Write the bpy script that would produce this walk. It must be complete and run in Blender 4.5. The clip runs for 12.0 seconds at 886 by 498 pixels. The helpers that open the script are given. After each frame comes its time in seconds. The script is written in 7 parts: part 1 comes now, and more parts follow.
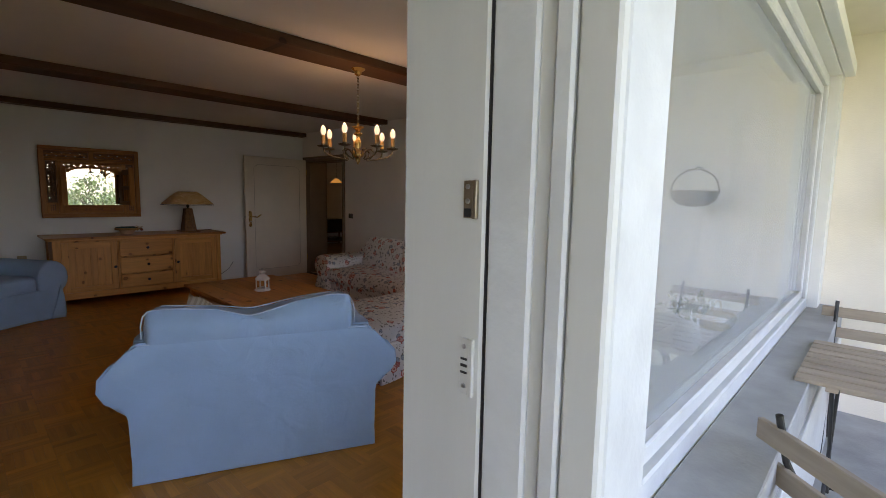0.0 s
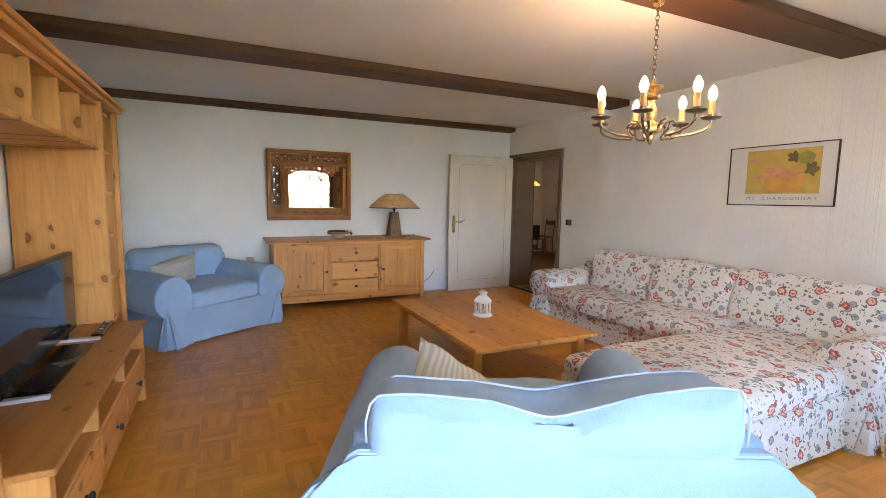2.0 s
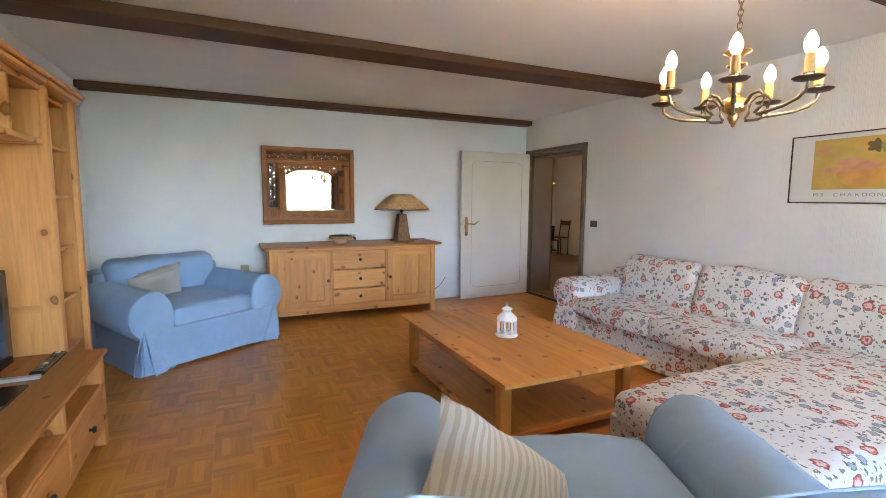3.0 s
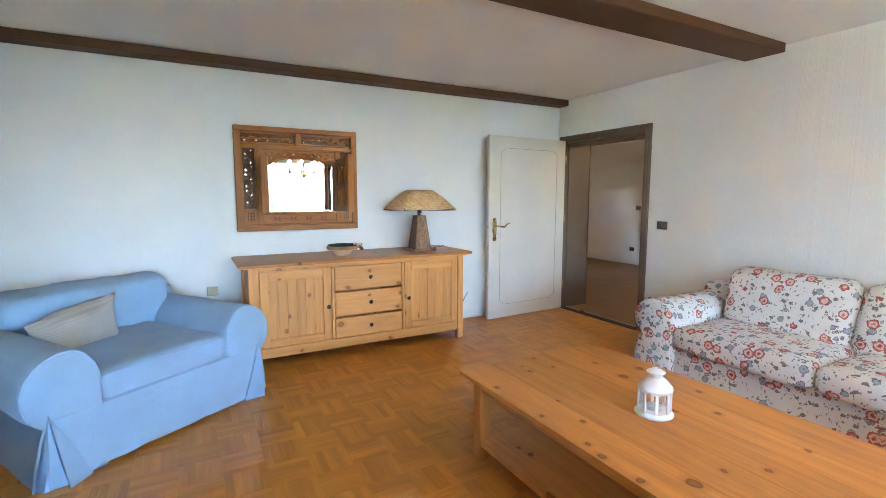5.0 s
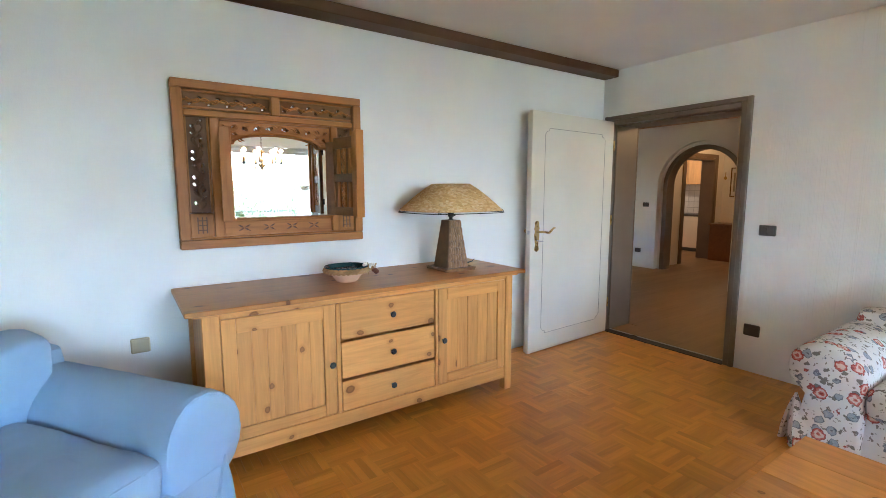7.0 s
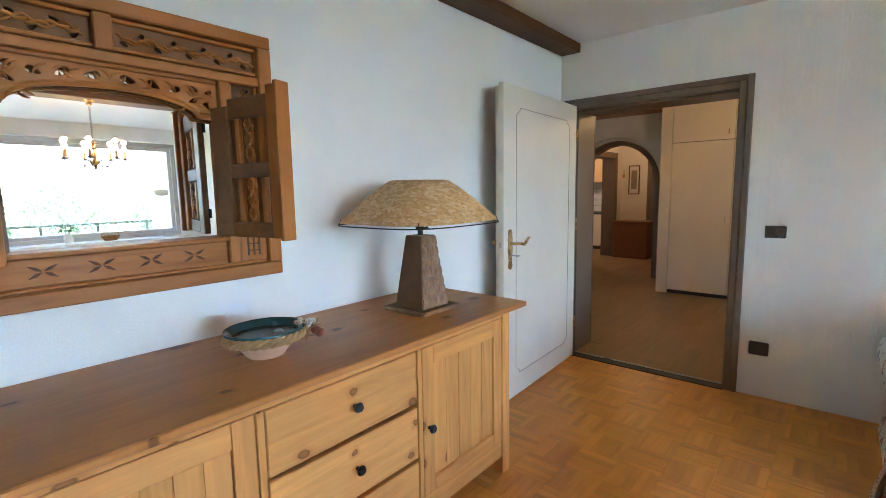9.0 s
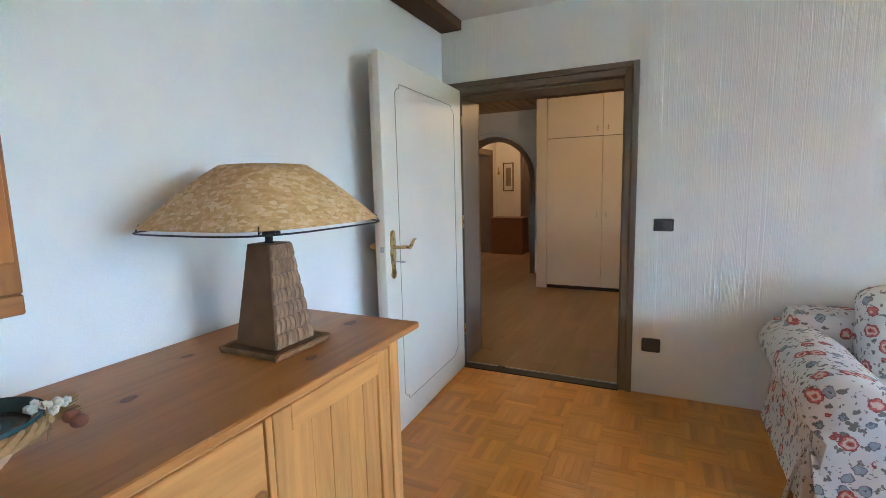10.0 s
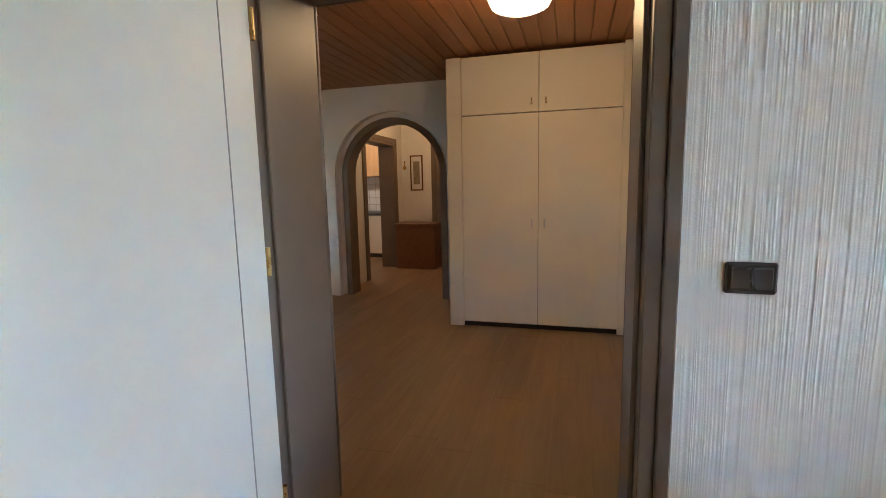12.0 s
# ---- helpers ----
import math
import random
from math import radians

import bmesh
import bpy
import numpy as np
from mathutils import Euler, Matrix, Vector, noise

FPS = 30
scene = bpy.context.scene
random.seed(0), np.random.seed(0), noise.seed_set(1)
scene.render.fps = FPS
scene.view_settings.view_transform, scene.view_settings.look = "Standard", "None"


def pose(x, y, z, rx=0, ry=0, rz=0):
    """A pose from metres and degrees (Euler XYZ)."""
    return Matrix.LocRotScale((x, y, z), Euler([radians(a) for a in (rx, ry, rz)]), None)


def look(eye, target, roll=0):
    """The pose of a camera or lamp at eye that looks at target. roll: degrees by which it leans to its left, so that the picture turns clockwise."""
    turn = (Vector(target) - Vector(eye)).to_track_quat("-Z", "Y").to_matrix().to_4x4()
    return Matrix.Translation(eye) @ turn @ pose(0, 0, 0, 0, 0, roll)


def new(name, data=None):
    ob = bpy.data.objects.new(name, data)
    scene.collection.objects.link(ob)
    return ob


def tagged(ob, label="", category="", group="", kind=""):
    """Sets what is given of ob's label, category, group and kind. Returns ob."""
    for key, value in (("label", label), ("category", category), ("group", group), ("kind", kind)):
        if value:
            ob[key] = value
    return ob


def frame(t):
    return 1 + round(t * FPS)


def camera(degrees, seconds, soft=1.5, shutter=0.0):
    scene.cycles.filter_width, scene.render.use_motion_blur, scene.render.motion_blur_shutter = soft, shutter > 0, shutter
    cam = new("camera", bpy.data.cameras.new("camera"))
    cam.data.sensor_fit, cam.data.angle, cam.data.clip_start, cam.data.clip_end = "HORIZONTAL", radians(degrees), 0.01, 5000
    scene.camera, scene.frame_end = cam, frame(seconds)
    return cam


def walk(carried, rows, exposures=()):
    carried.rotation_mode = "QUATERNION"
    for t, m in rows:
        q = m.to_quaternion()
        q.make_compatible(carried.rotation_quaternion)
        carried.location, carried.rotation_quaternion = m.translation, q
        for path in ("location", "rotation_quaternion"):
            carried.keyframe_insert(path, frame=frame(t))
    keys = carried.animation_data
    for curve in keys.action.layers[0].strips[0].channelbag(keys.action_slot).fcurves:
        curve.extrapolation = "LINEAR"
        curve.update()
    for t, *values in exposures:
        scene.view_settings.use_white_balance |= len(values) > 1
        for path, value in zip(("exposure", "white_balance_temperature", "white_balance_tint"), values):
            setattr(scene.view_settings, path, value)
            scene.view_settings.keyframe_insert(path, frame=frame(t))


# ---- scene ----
cam = camera(87.2, 12.0, 0.85)
PATH = [
    (0, (1.664, 1.206, 1.422), (0.296, 2.648, 1.2), 1.1),
    (0.5, (1.335, 1.334, 1.414), (-0.2, 2.598, 1.201), 1.4),
    (1, (1.002, 1.382, 1.389), (-0.68, 2.443, 1.176), 1.3),
    (1.5, (0.583, 1.364, 1.385), (-1.178, 2.288, 1.173), 1.3),
    (2, (0.307, 1.454, 1.365), (-1.489, 2.307, 1.154), 1.0),
    (2.5, (0.01, 1.58, 1.366), (-1.797, 2.412, 1.158), 0.7),
    (3, (-0.216, 1.631, 1.371), (-2.026, 2.456, 1.159), 0.4),
    (3.2, (-0.323, 1.63, 1.363), (-2.137, 2.447, 1.156), 0.4),
    (4.1, (-0.99, 1.535, 1.367), (-2.778, 2.421, 1.151), 0.2),
    (5, (-1.635, 1.627, 1.37), (-3.383, 2.572, 1.145), 0.0),
    (5.5, (-2.04, 1.579, 1.358), (-3.779, 2.543, 1.144), 0.0),
    (6, (-2.391, 1.622, 1.343), (-4.095, 2.645, 1.124), -0.2),
    (6.5, (-2.764, 1.69, 1.368), (-4.433, 2.768, 1.142), -0.3),
    (6.7, (-2.905, 1.703, 1.381), (-4.563, 2.797, 1.145), -0.2),
    (8.3, (-3.914, 1.931, 1.385), (-5.385, 3.262, 1.134), -0.6),
    (8.5, (-4.005, 1.974, 1.381), (-5.442, 3.343, 1.132), -0.9),
    (9, (-4.259, 2.05, 1.379), (-5.553, 3.555, 1.134), -1.0),
    (9.5, (-4.451, 2.174, 1.369), (-5.515, 3.848, 1.12), -1.4),
    (10, (-4.559, 2.477, 1.345), (-5.418, 4.264, 1.087), -1.4),
    (10.5, (-4.669, 2.873, 1.345), (-5.385, 4.722, 1.084), -1.5),
    (11, (-4.817, 3.328, 1.367), (-5.437, 5.21, 1.093), -1.4),
    (11.5, (-4.889, 3.845, 1.33), (-5.45, 5.745, 1.061), -0.8),
    (12, (-4.978, 4.362, 1.325), (-5.516, 6.269, 1.056), -1.2),
]
walk(cam, [(t, look(eye, target, roll)) for t, eye, target, roll in PATH],
     exposures=[(0.0, 3.0, 7100, 28), (0.4, 3.55, 7450, 28), (0.8, 4.72, 7300, 24), (1.3, 5.28, 6900, 22), (2.5, 5.55, 6000, 18), (5.0, 6.15, 5400, 11), (7.0, 6.12, 5450, 11), (9.0, 6.02, 5230, 11), (10.5, 6.12, 5000, 9), (12.0, 6.05, 5050, 10)])

# ---- world, sun and lamps ----
world = bpy.data.worlds.new("world")
scene.world = world
world.use_nodes = True
wn = world.node_tree.nodes
sky = wn.new("ShaderNodeTexSky")
sky.sky_type, sky.sun_disc = "NISHITA", False
sky.sun_elevation, sky.sun_rotation = radians(48), radians(215)
wn["Background"].inputs["Strength"].default_value = 0.15
world.node_tree.links.new(sky.outputs[0], wn["Background"].inputs["Color"])

sun = new("sun", bpy.data.lights.new("sun", "SUN"))
sun.data.energy, sun.data.angle, sun.data.color = 3.0, radians(0.6), (1.0, 0.95, 0.87)
sun.matrix_world = look((-14, -20, 27), (0, 0, 0))


def point_lamp(name, at, watts, radius, color):
    ob = new(name, bpy.data.lights.new(name, "POINT"))
    ob.data.energy, ob.data.shadow_soft_size, ob.data.color = watts, radius, color
    ob.location = at
    return ob


WARM = (1.0, 0.56, 0.20)
point_lamp("hall_lamp_light", (-5.28, 7.1, 2.21), 0.22, 0.06, WARM)
point_lamp("passage_light", (-7.0, 10.9, 2.2), 0.25, 0.08, WARM)
point_lamp("kitchen_light", (-8.7, 11.5, 2.3), 0.6, 0.1, (1.0, 0.74, 0.48))
point_lamp("pendant_light", (-9.30, 8.48, 1.70), 0.012, 0.05, WARM)

# ---- helpers of this place ----
ORIGIN = {}


def thing(name, label, category, at=(0, 0, 0), turn=0.0, group="", kind="", local=False):
    """An Empty at the base of a thing; its parts are given in room coordinates, or in its own when local."""
    ob = new(name)
    ob.matrix_world = pose(*at, 0, 0, turn)
    ORIGIN[ob.name] = Vector((0, 0, 0)) if local else Vector(at)
    return tagged(ob, label, category, group, kind)


def part(name, bm, material, parent=None, label="", smooth=False, sharp=0.7):
    """Links a bmesh as one mesh object under a thing or a part."""
    off = ORIGIN.get(parent.name, Vector()) if parent else Vector()
    if off.length:
        bmesh.ops.translate(bm, verts=bm.verts, vec=-off)
    bmesh.ops.recalc_face_normals(bm, faces=bm.faces)
    me = bpy.data.meshes.new(name)
    if smooth:
        for f in bm.faces:
            f.smooth = True
        for e in bm.edges:
            if len(e.link_faces) == 2 and e.calc_face_angle(0) > sharp:
                e.smooth = False
    bm.to_mesh(me)
    bm.free()
    me.materials.append(material)
    ob = new(name, me)
    if parent:
        ob.parent = parent
    ORIGIN[ob.name] = off
    if label:
        ob["label"] = label
    return ob


def solid(name, bm, material, label, category, group="", kind="", smooth=False, at=None):
    """A thing that is one mesh; its origin lies at its base."""
    if at is None:
        co = np.array([v.co for v in bm.verts])
        at = ((co[:, 0].min() + co[:, 0].max()) / 2, (co[:, 1].min() + co[:, 1].max()) / 2, co[:, 2].min())
    bmesh.ops.translate(bm, verts=bm.verts, vec=-Vector(at))
    ob = part(name, bm, material, None, "", smooth)
    ob.location = at
    return tagged(ob, label, category, group, kind)


def add_box(bm, x0, y0, z0, x1, y1, z1, bevel=0.0, m=None):
    vs = [bm.verts.new((x, y, z)) for x in (x0, x1) for y in (y0, y1) for z in (z0, z1)]
    fs = [bm.faces.new([vs[i] for i in q]) for q in ((0, 1, 3, 2), (4, 6, 7, 5), (0, 4, 5, 1), (2, 3, 7, 6), (0, 2, 6, 4), (1, 5, 7, 3))]
    if bevel:
        es = list({e for f in fs for e in f.edges})
        out = bmesh.ops.bevel(bm, geom=es, offset=bevel, segments=2 if bevel > 0.008 else 1, affect="EDGES", profile=0.6)
        vs = list({v for f in out["faces"] for v in f.verts} | {v for v in vs if v.is_valid})
    if m:
        bmesh.ops.transform(bm, matrix=m, verts=vs)
    return bm


def box(x0, y0, z0, x1, y1, z1, bevel=0.003, m=None):
    return add_box(bmesh.new(), x0, y0, z0, x1, y1, z1, bevel, m)


def boxes(items, bevel=0.0):
    bm = bmesh.new()
    for it in items:
        add_box(bm, *it, bevel)
    return bm


def add_lathe(bm, profile, n=24, at=(0, 0, 0), m=None, sx=1.0, sy=1.0):
    """A turned shape from (radius, height) pairs."""
    rings = []
    for r, z in profile:
        ring = [bm.verts.new((at[0] + sx * r * math.cos(2 * math.pi * k / n), at[1] + sy * r * math.sin(2 * math.pi * k / n), at[2] + z)) for k in range(n)]
        rings.append(ring)
    for a, b in zip(rings, rings[1:]):
        for k in range(n):
            bm.faces.new((a[k], a[(k + 1) % n], b[(k + 1) % n], b[k]))
    if profile[0][0] > 1e-5:
        bm.faces.new(rings[0][::-1])
    if profile[-1][0] > 1e-5:
        bm.faces.new(rings[-1])
    bmesh.ops.remove_doubles(bm, verts=[v for r in (rings[0], rings[-1]) for v in r], dist=1e-6)
    if m:
        bmesh.ops.transform(bm, matrix=m, verts=[v for r in rings for v in r if v.is_valid])
    return bm


def lathe(profile, n=24, at=(0, 0, 0), m=None, sx=1.0, sy=1.0):
    return add_lathe(bmesh.new(), profile, n, at, m, sx, sy)


def add_tube(bm, pts, r, n=8, close=False):
    """A round bar along a line of points."""
    pts = [Vector(p) for p in pts]
    rings = []
    up = Vector((0, 0, 1))
    for i, p in enumerate(pts):
        if close:
            d = pts[(i + 1) % len(pts)] - pts[i - 1]
        else:
            d = pts[min(i + 1, len(pts) - 1)] - pts[max(i - 1, 0)]
        d.normalize()
        a = d.cross(up)
        if a.length < 0.05:
            a = d.cross(Vector((1, 0, 0)))
        a.normalize()
        b = d.cross(a)
        rr = r[i] if isinstance(r, (list, tuple)) else r
        rings.append([bm.verts.new(p + rr * (a * math.cos(2 * math.pi * k / n) + b * math.sin(2 * math.pi * k / n))) for k in range(n)])
    pairs = list(zip(rings, rings[1:])) + ([(rings[-1], rings[0])] if close else [])
    for a, b in pairs:
        for k in range(n):
            bm.faces.new((a[k], a[(k + 1) % n], b[(k + 1) % n], b[k]))
    if not close:
        bm.faces.new(rings[0][::-1])
        bm.faces.new(rings[-1])
    return bm


def tube(pts, r, n=8, close=False):
    return add_tube(bmesh.new(), pts, r, n, close)


def add_prism(bm, poly, lo, hi, axis="z"):
    """A flat outline given thickness along an axis."""
    def at(p, h):
        return {"z": (p[0], p[1], h), "y": (p[0], h, p[1]), "x": (h, p[0], p[1])}[axis]
    a = [bm.verts.new(at(p, lo)) for p in poly]
    b = [bm.verts.new(at(p, hi)) for p in poly]
    bm.faces.new(a[::-1])
    bm.faces.new(b)
    for k in range(len(poly)):
        j = (k + 1) % len(poly)
        bm.faces.new((a[k], a[j], b[j], b[k]))
    return bm


def prism(poly, lo, hi, axis="z"):
    return add_prism(bmesh.new(), poly, lo, hi, axis)


def ruffle(bm, amp, size, seed=0.0):
    """Uneven cloth: pushes the surface in and out by smooth noise."""
    bm.normal_update()
    for v in bm.verts:
        k = noise.noise(v.co / size + Vector((seed, 1.7 * seed, 3.1))) + 0.5 * noise.noise(v.co / (0.4 * size) + Vector((5.1, seed, 0)))
        v.co += v.normal * amp * k
    return bm


def cushion(sx, sy, sz, r, puff=0.0, amp=0.006, size=0.12, seed=0.0, n=(16, 12, 6), m=None):
    """A stuffed block with round edges, centred; puff swells its broad faces."""
    bm = bmesh.new()
    h = Vector((sx / 2, sy / 2, sz / 2))
    seen = {}

    def vert(i, j, k):
        key = (i, j, k)
        if key not in seen:
            p = Vector(((2 * i / n[0] - 1) * h.x, (2 * j / n[1] - 1) * h.y, (2 * k / n[2] - 1) * h.z))
            q = Vector([max(-(h[c] - r), min(h[c] - r, p[c])) for c in range(3)])
            d = p - q
            p = q + d.normalized() * r if d.length > 1e-6 else p
            a, b = 1 - (p.x / h.x) ** 2, 1 - (p.y / h.y) ** 2
            p.z += math.copysign(puff, p.z) * max(a, 0) ** 0.5 * max(b, 0) ** 0.5 * min(1, abs(p.z) / (0.5 * h.z))
            seen[key] = bm.verts.new(p)
        return seen[key]
    for c in range(3):
        a, b = [x for x in range(3) if x != c]
        for side in (0, n[c]):
            for i in range(n[a]):
                for j in range(n[b]):
                    q = []
                    for di, dj in ((0, 0), (1, 0), (1, 1), (0, 1)):
                        key = [0, 0, 0]
                        key[a], key[b], key[c] = i + di, j + dj, side
                        q.append(vert(*key))
                    bm.faces.new(q)
    bmesh.ops.recalc_face_normals(bm, faces=bm.faces)
    if amp:
        ruffle(bm, amp, size, seed)
    if m:
        bmesh.ops.transform(bm, matrix=m, verts=bm.verts)
    return bm


def swept(profile, lo, hi, m=None, inset=0.965, steps=9, amp=0.004, size=0.15, seed=0.0):
    """An outline (x, z) carried along y from lo to hi, with rounded ends."""
    bm = bmesh.new()
    cx = sum(p[0] for p in profile) / len(profile)
    cz = sum(p[1] for p in profile) / len(profile)
    ys = [(lo, inset * 0.93), (lo + 0.012, inset), (lo + 0.035, 1.0)]
    ys += [(lo + 0.035 + (hi - lo - 0.07) * k / steps, 1.0) for k in range(1, steps)]
    ys += [(hi - 0.035, 1.0), (hi - 0.012, inset), (hi, inset * 0.93)]
    rings = [[bm.verts.new((cx + (x - cx) * s, y, max(0.0, cz + (z - cz) * s) if z > 0.01 else z)) for x, z in profile] for y, s in ys]
    n = len(profile)
    for a, b in zip(rings, rings[1:]):
        for k in range(n):
            bm.faces.new((a[k], a[(k + 1) % n], b[(k + 1) % n], b[k]))
    for ring in (rings[0][::-1], rings[-1]):
        bm.faces.new(ring)
    bmesh.ops.recalc_face_normals(bm, faces=bm.faces)
    if amp:
        ruffle(bm, amp, size, seed)
    if m:
        bmesh.ops.transform(bm, matrix=m, verts=bm.verts)
    return bm


# ---- materials ----
class Nodes:
    """A short way to write a node material."""

    def __init__(self, name, rough=0.6, metal=0.0):
        self.m = bpy.data.materials.new(name)
        self.m.use_nodes = True
        self.t = self.m.node_tree
        self.b = self.t.nodes["Principled BSDF"]
        self.b.inputs["Roughness"].default_value = rough
        self.b.inputs["Metallic"].default_value = metal

    def node(self, kind, **inputs):
        n = self.t.nodes.new(kind)
        for k, v in inputs.items():
            self.put(n, k.replace("_", " "), v)
        return n

    def put(self, n, key, v):
        key = int(key[1:]) if key[0] == "i" and key[1:].isdigit() else key
        if isinstance(v, bpy.types.NodeSocket):
            self.t.links.new(v, n.inputs[key])
        else:
            n.inputs[key].default_value = v

    def coords(self, scale=(1, 1, 1), vary=True):
        tc = self.node("ShaderNodeTexCoord").outputs["Object"]
        if vary:
            rnd = self.node("ShaderNodeObjectInfo").outputs["Random"]
            tc = self.math("VECTOR_ADD", tc, self.scaled(rnd, 7.3))
        return self.node("ShaderNodeMapping", Vector=tc, Scale=scale).outputs[0]

    def scaled(self, v, k):
        n = self.node("ShaderNodeMath", i0=v, i1=k)
        n.operation = "MULTIPLY"
        return n.outputs[0]

    def math(self, op, a, b=0.0):
        if op == "VECTOR_ADD":
            n = self.node("ShaderNodeVectorMath")
            n.operation = "ADD"
            self.t.links.new(a, n.inputs[0])
            self.t.links.new(b, n.inputs[1])
            return n.outputs[0]
        n = self.node("ShaderNodeMath", i0=a, i1=b)
        n.operation = op
        return n.outputs[0]

    def noise(self, vec, scale, detail=4.0, dist=0.0):
        return self.node("ShaderNodeTexNoise", Vector=vec, Scale=scale, Detail=detail, Distortion=dist).outputs[0]

    def ramp(self, fac, stops):
        n = self.node("ShaderNodeValToRGB", i0=fac)
        e = n.color_ramp.elements
        while len(e) < len(stops):
            e.new(0.5)
        for el, (p, c) in zip(e, stops):
            el.position = p
            el.color = (*c, 1.0) if len(c) == 3 else c
        return n.outputs[0]

    def mix(self, fac, a, b, blend="MIX"):
        n = self.t.nodes.new("ShaderNodeMix")
        n.data_type, n.blend_type = "RGBA", blend
        for k, v in ((0, fac), (6, a), (7, b)):
            if isinstance(v, bpy.types.NodeSocket):
                self.t.links.new(v, n.inputs[k])
            else:
                n.inputs[k].default_value = (*v, 1.0) if isinstance(v, tuple) and len(v) == 3 else v
        return n.outputs[2]

    def bump(self, height, strength=0.3, dist=0.01):
        n = self.node("ShaderNodeBump", Height=height, Strength=strength, Distance=dist)
        self.t.links.new(n.outputs[0], self.b.inputs["Normal"])

    def color(self, c):
        if isinstance(c, tuple):
            self.b.inputs["Base Color"].default_value = (*c, 1.0)
        else:
            self.t.links.new(c, self.b.inputs["Base Color"])
        return self


def dark(c, k):
    return tuple(min(1.0, x * k) for x in c)


def plain(name, c, rough=0.6, metal=0.0, var=0.12, scale=6.0, grain=90.0, bump=0.15, stretch=(1, 1, 1)):
    """Paint, plaster, cloth, metal: a colour with broad stains and fine grain."""
    n = Nodes(name, rough, metal)
    v = n.coords(stretch)
    a = n.noise(v, scale, 5.0)
    b = n.noise(v, grain, 3.0)
    col = n.ramp(a, [(0.3, dark(c, 1 - var)), (0.7, dark(c, 1 + var * 0.5))])
    n.color(n.mix(n.scaled(b, 0.25), col, dark(c, 1 - 1.5 * var)))
    r = n.math("ADD", n.scaled(a, 0.2), rough - 0.1)
    n.t.links.new(r, n.b.inputs["Roughness"])
    if bump:
        n.bump(b, bump, 0.004)
    return n.m


def wood(name, light, deep, axis="z", rough=0.45, knots=True, size=1.0, tones=(0.74, 1.16), face="x", knot_rate=6.0, knot_chance=0.25):
    """Boards with grain along an axis, knots, and a tone of their own per piece."""
    n = Nodes(name, rough)
    k = {"x": 0, "y": 1, "z": 2}[axis]
    sc = [9.0 / size] * 3
    sc[k] = 0.7 / size
    v = n.coords(tuple(sc))
    fine = [60.0 / size] * 3
    fine[k] = 2.5 / size
    g1 = n.noise(v, 1.6, 3.0, 1.2)
    wave = n.node("ShaderNodeTexNoise", Vector=v, Scale=3.2, Detail=6.0, Distortion=2.4).outputs[0]
    g2 = n.noise(n.coords(tuple(fine)), 1.5, 3.0)
    col = n.ramp(n.math("ADD", n.scaled(g1, 0.6), n.scaled(wave, 0.4)), [(0.30, deep), (0.44, dark(light, 0.78)), (0.58, light), (0.78, dark(light, 1.14))])
    col = n.mix(n.scaled(g2, 0.28), col, dark(deep, 0.8))
    tone = n.node("ShaderNodeObjectInfo").outputs["Random"]
    isl = n.node("ShaderNodeNewGeometry").outputs["Random Per Island"]
    tone = n.math("FRACT", n.math("ADD", tone, isl))
    col = n.mix(0.40, col, n.ramp(tone, [(0.0, dark(light, tones[0])), (1.0, dark(light, tones[1]))]), "MIX")
    if knots:
        a, b = [c for c in "xyz" if c != face]
        across, along = (a, b) if b == axis else (b, a)
        xyz = n.node("ShaderNodeSeparateXYZ", i0=n.coords((1, 1, 1)))
        flat = n.node("ShaderNodeCombineXYZ", X=n.scaled(xyz.outputs["xyz".index(across)], 8.0 / size), Y=n.scaled(xyz.outputs["xyz".index(along)], knot_rate / size))
        bend = n.node("ShaderNodeTexNoise", Vector=flat.outputs[0], Scale=3.0, Detail=2.0)
        bent = n.math("VECTOR_ADD", flat.outputs[0], n.node("ShaderNodeMapping", Vector=bend.outputs["Color"], Scale=(0.16, 0.16, 0.0)).outputs[0])
        vo = n.node("ShaderNodeTexVoronoi", Vector=bent, Scale=1.0)
        vo.voronoi_dimensions = "2D"
        vo.inputs["Randomness"].default_value = 0.95
        cell = n.node("ShaderNodeSeparateColor", i0=vo.outputs["Color"])
        hit = n.math("GREATER_THAN", cell.outputs[0], 1.0 - knot_chance)
        dist = n.math("MULTIPLY", vo.outputs["Distance"], n.math("ADD", n.scaled(cell.outputs[1], 1.3), 0.75))
        halo = n.ramp(dist, [(0.12, (1, 1, 1)), (0.34, (0, 0, 0))])
        col = n.mix(n.math("MULTIPLY", n.scaled(halo, 0.45), hit), col, dark(deep, 0.9))
        spot = n.ramp(dist, [(0.0, (0.7, 0.7, 0.7)), (0.07, (0.75, 0.75, 0.75)), (0.105, (1, 1, 1)), (0.125, (0.9, 0.9, 0.9)), (0.155, (0, 0, 0))])
        col = n.mix(n.math("MULTIPLY", n.scaled(spot, 0.85), hit), col, dark(deep, 0.42))
    n.color(col)
    n.b.inputs["Specular IOR Level"].default_value = 0.35
    n.bump(g2, 0.12, 0.003)
    return n.m


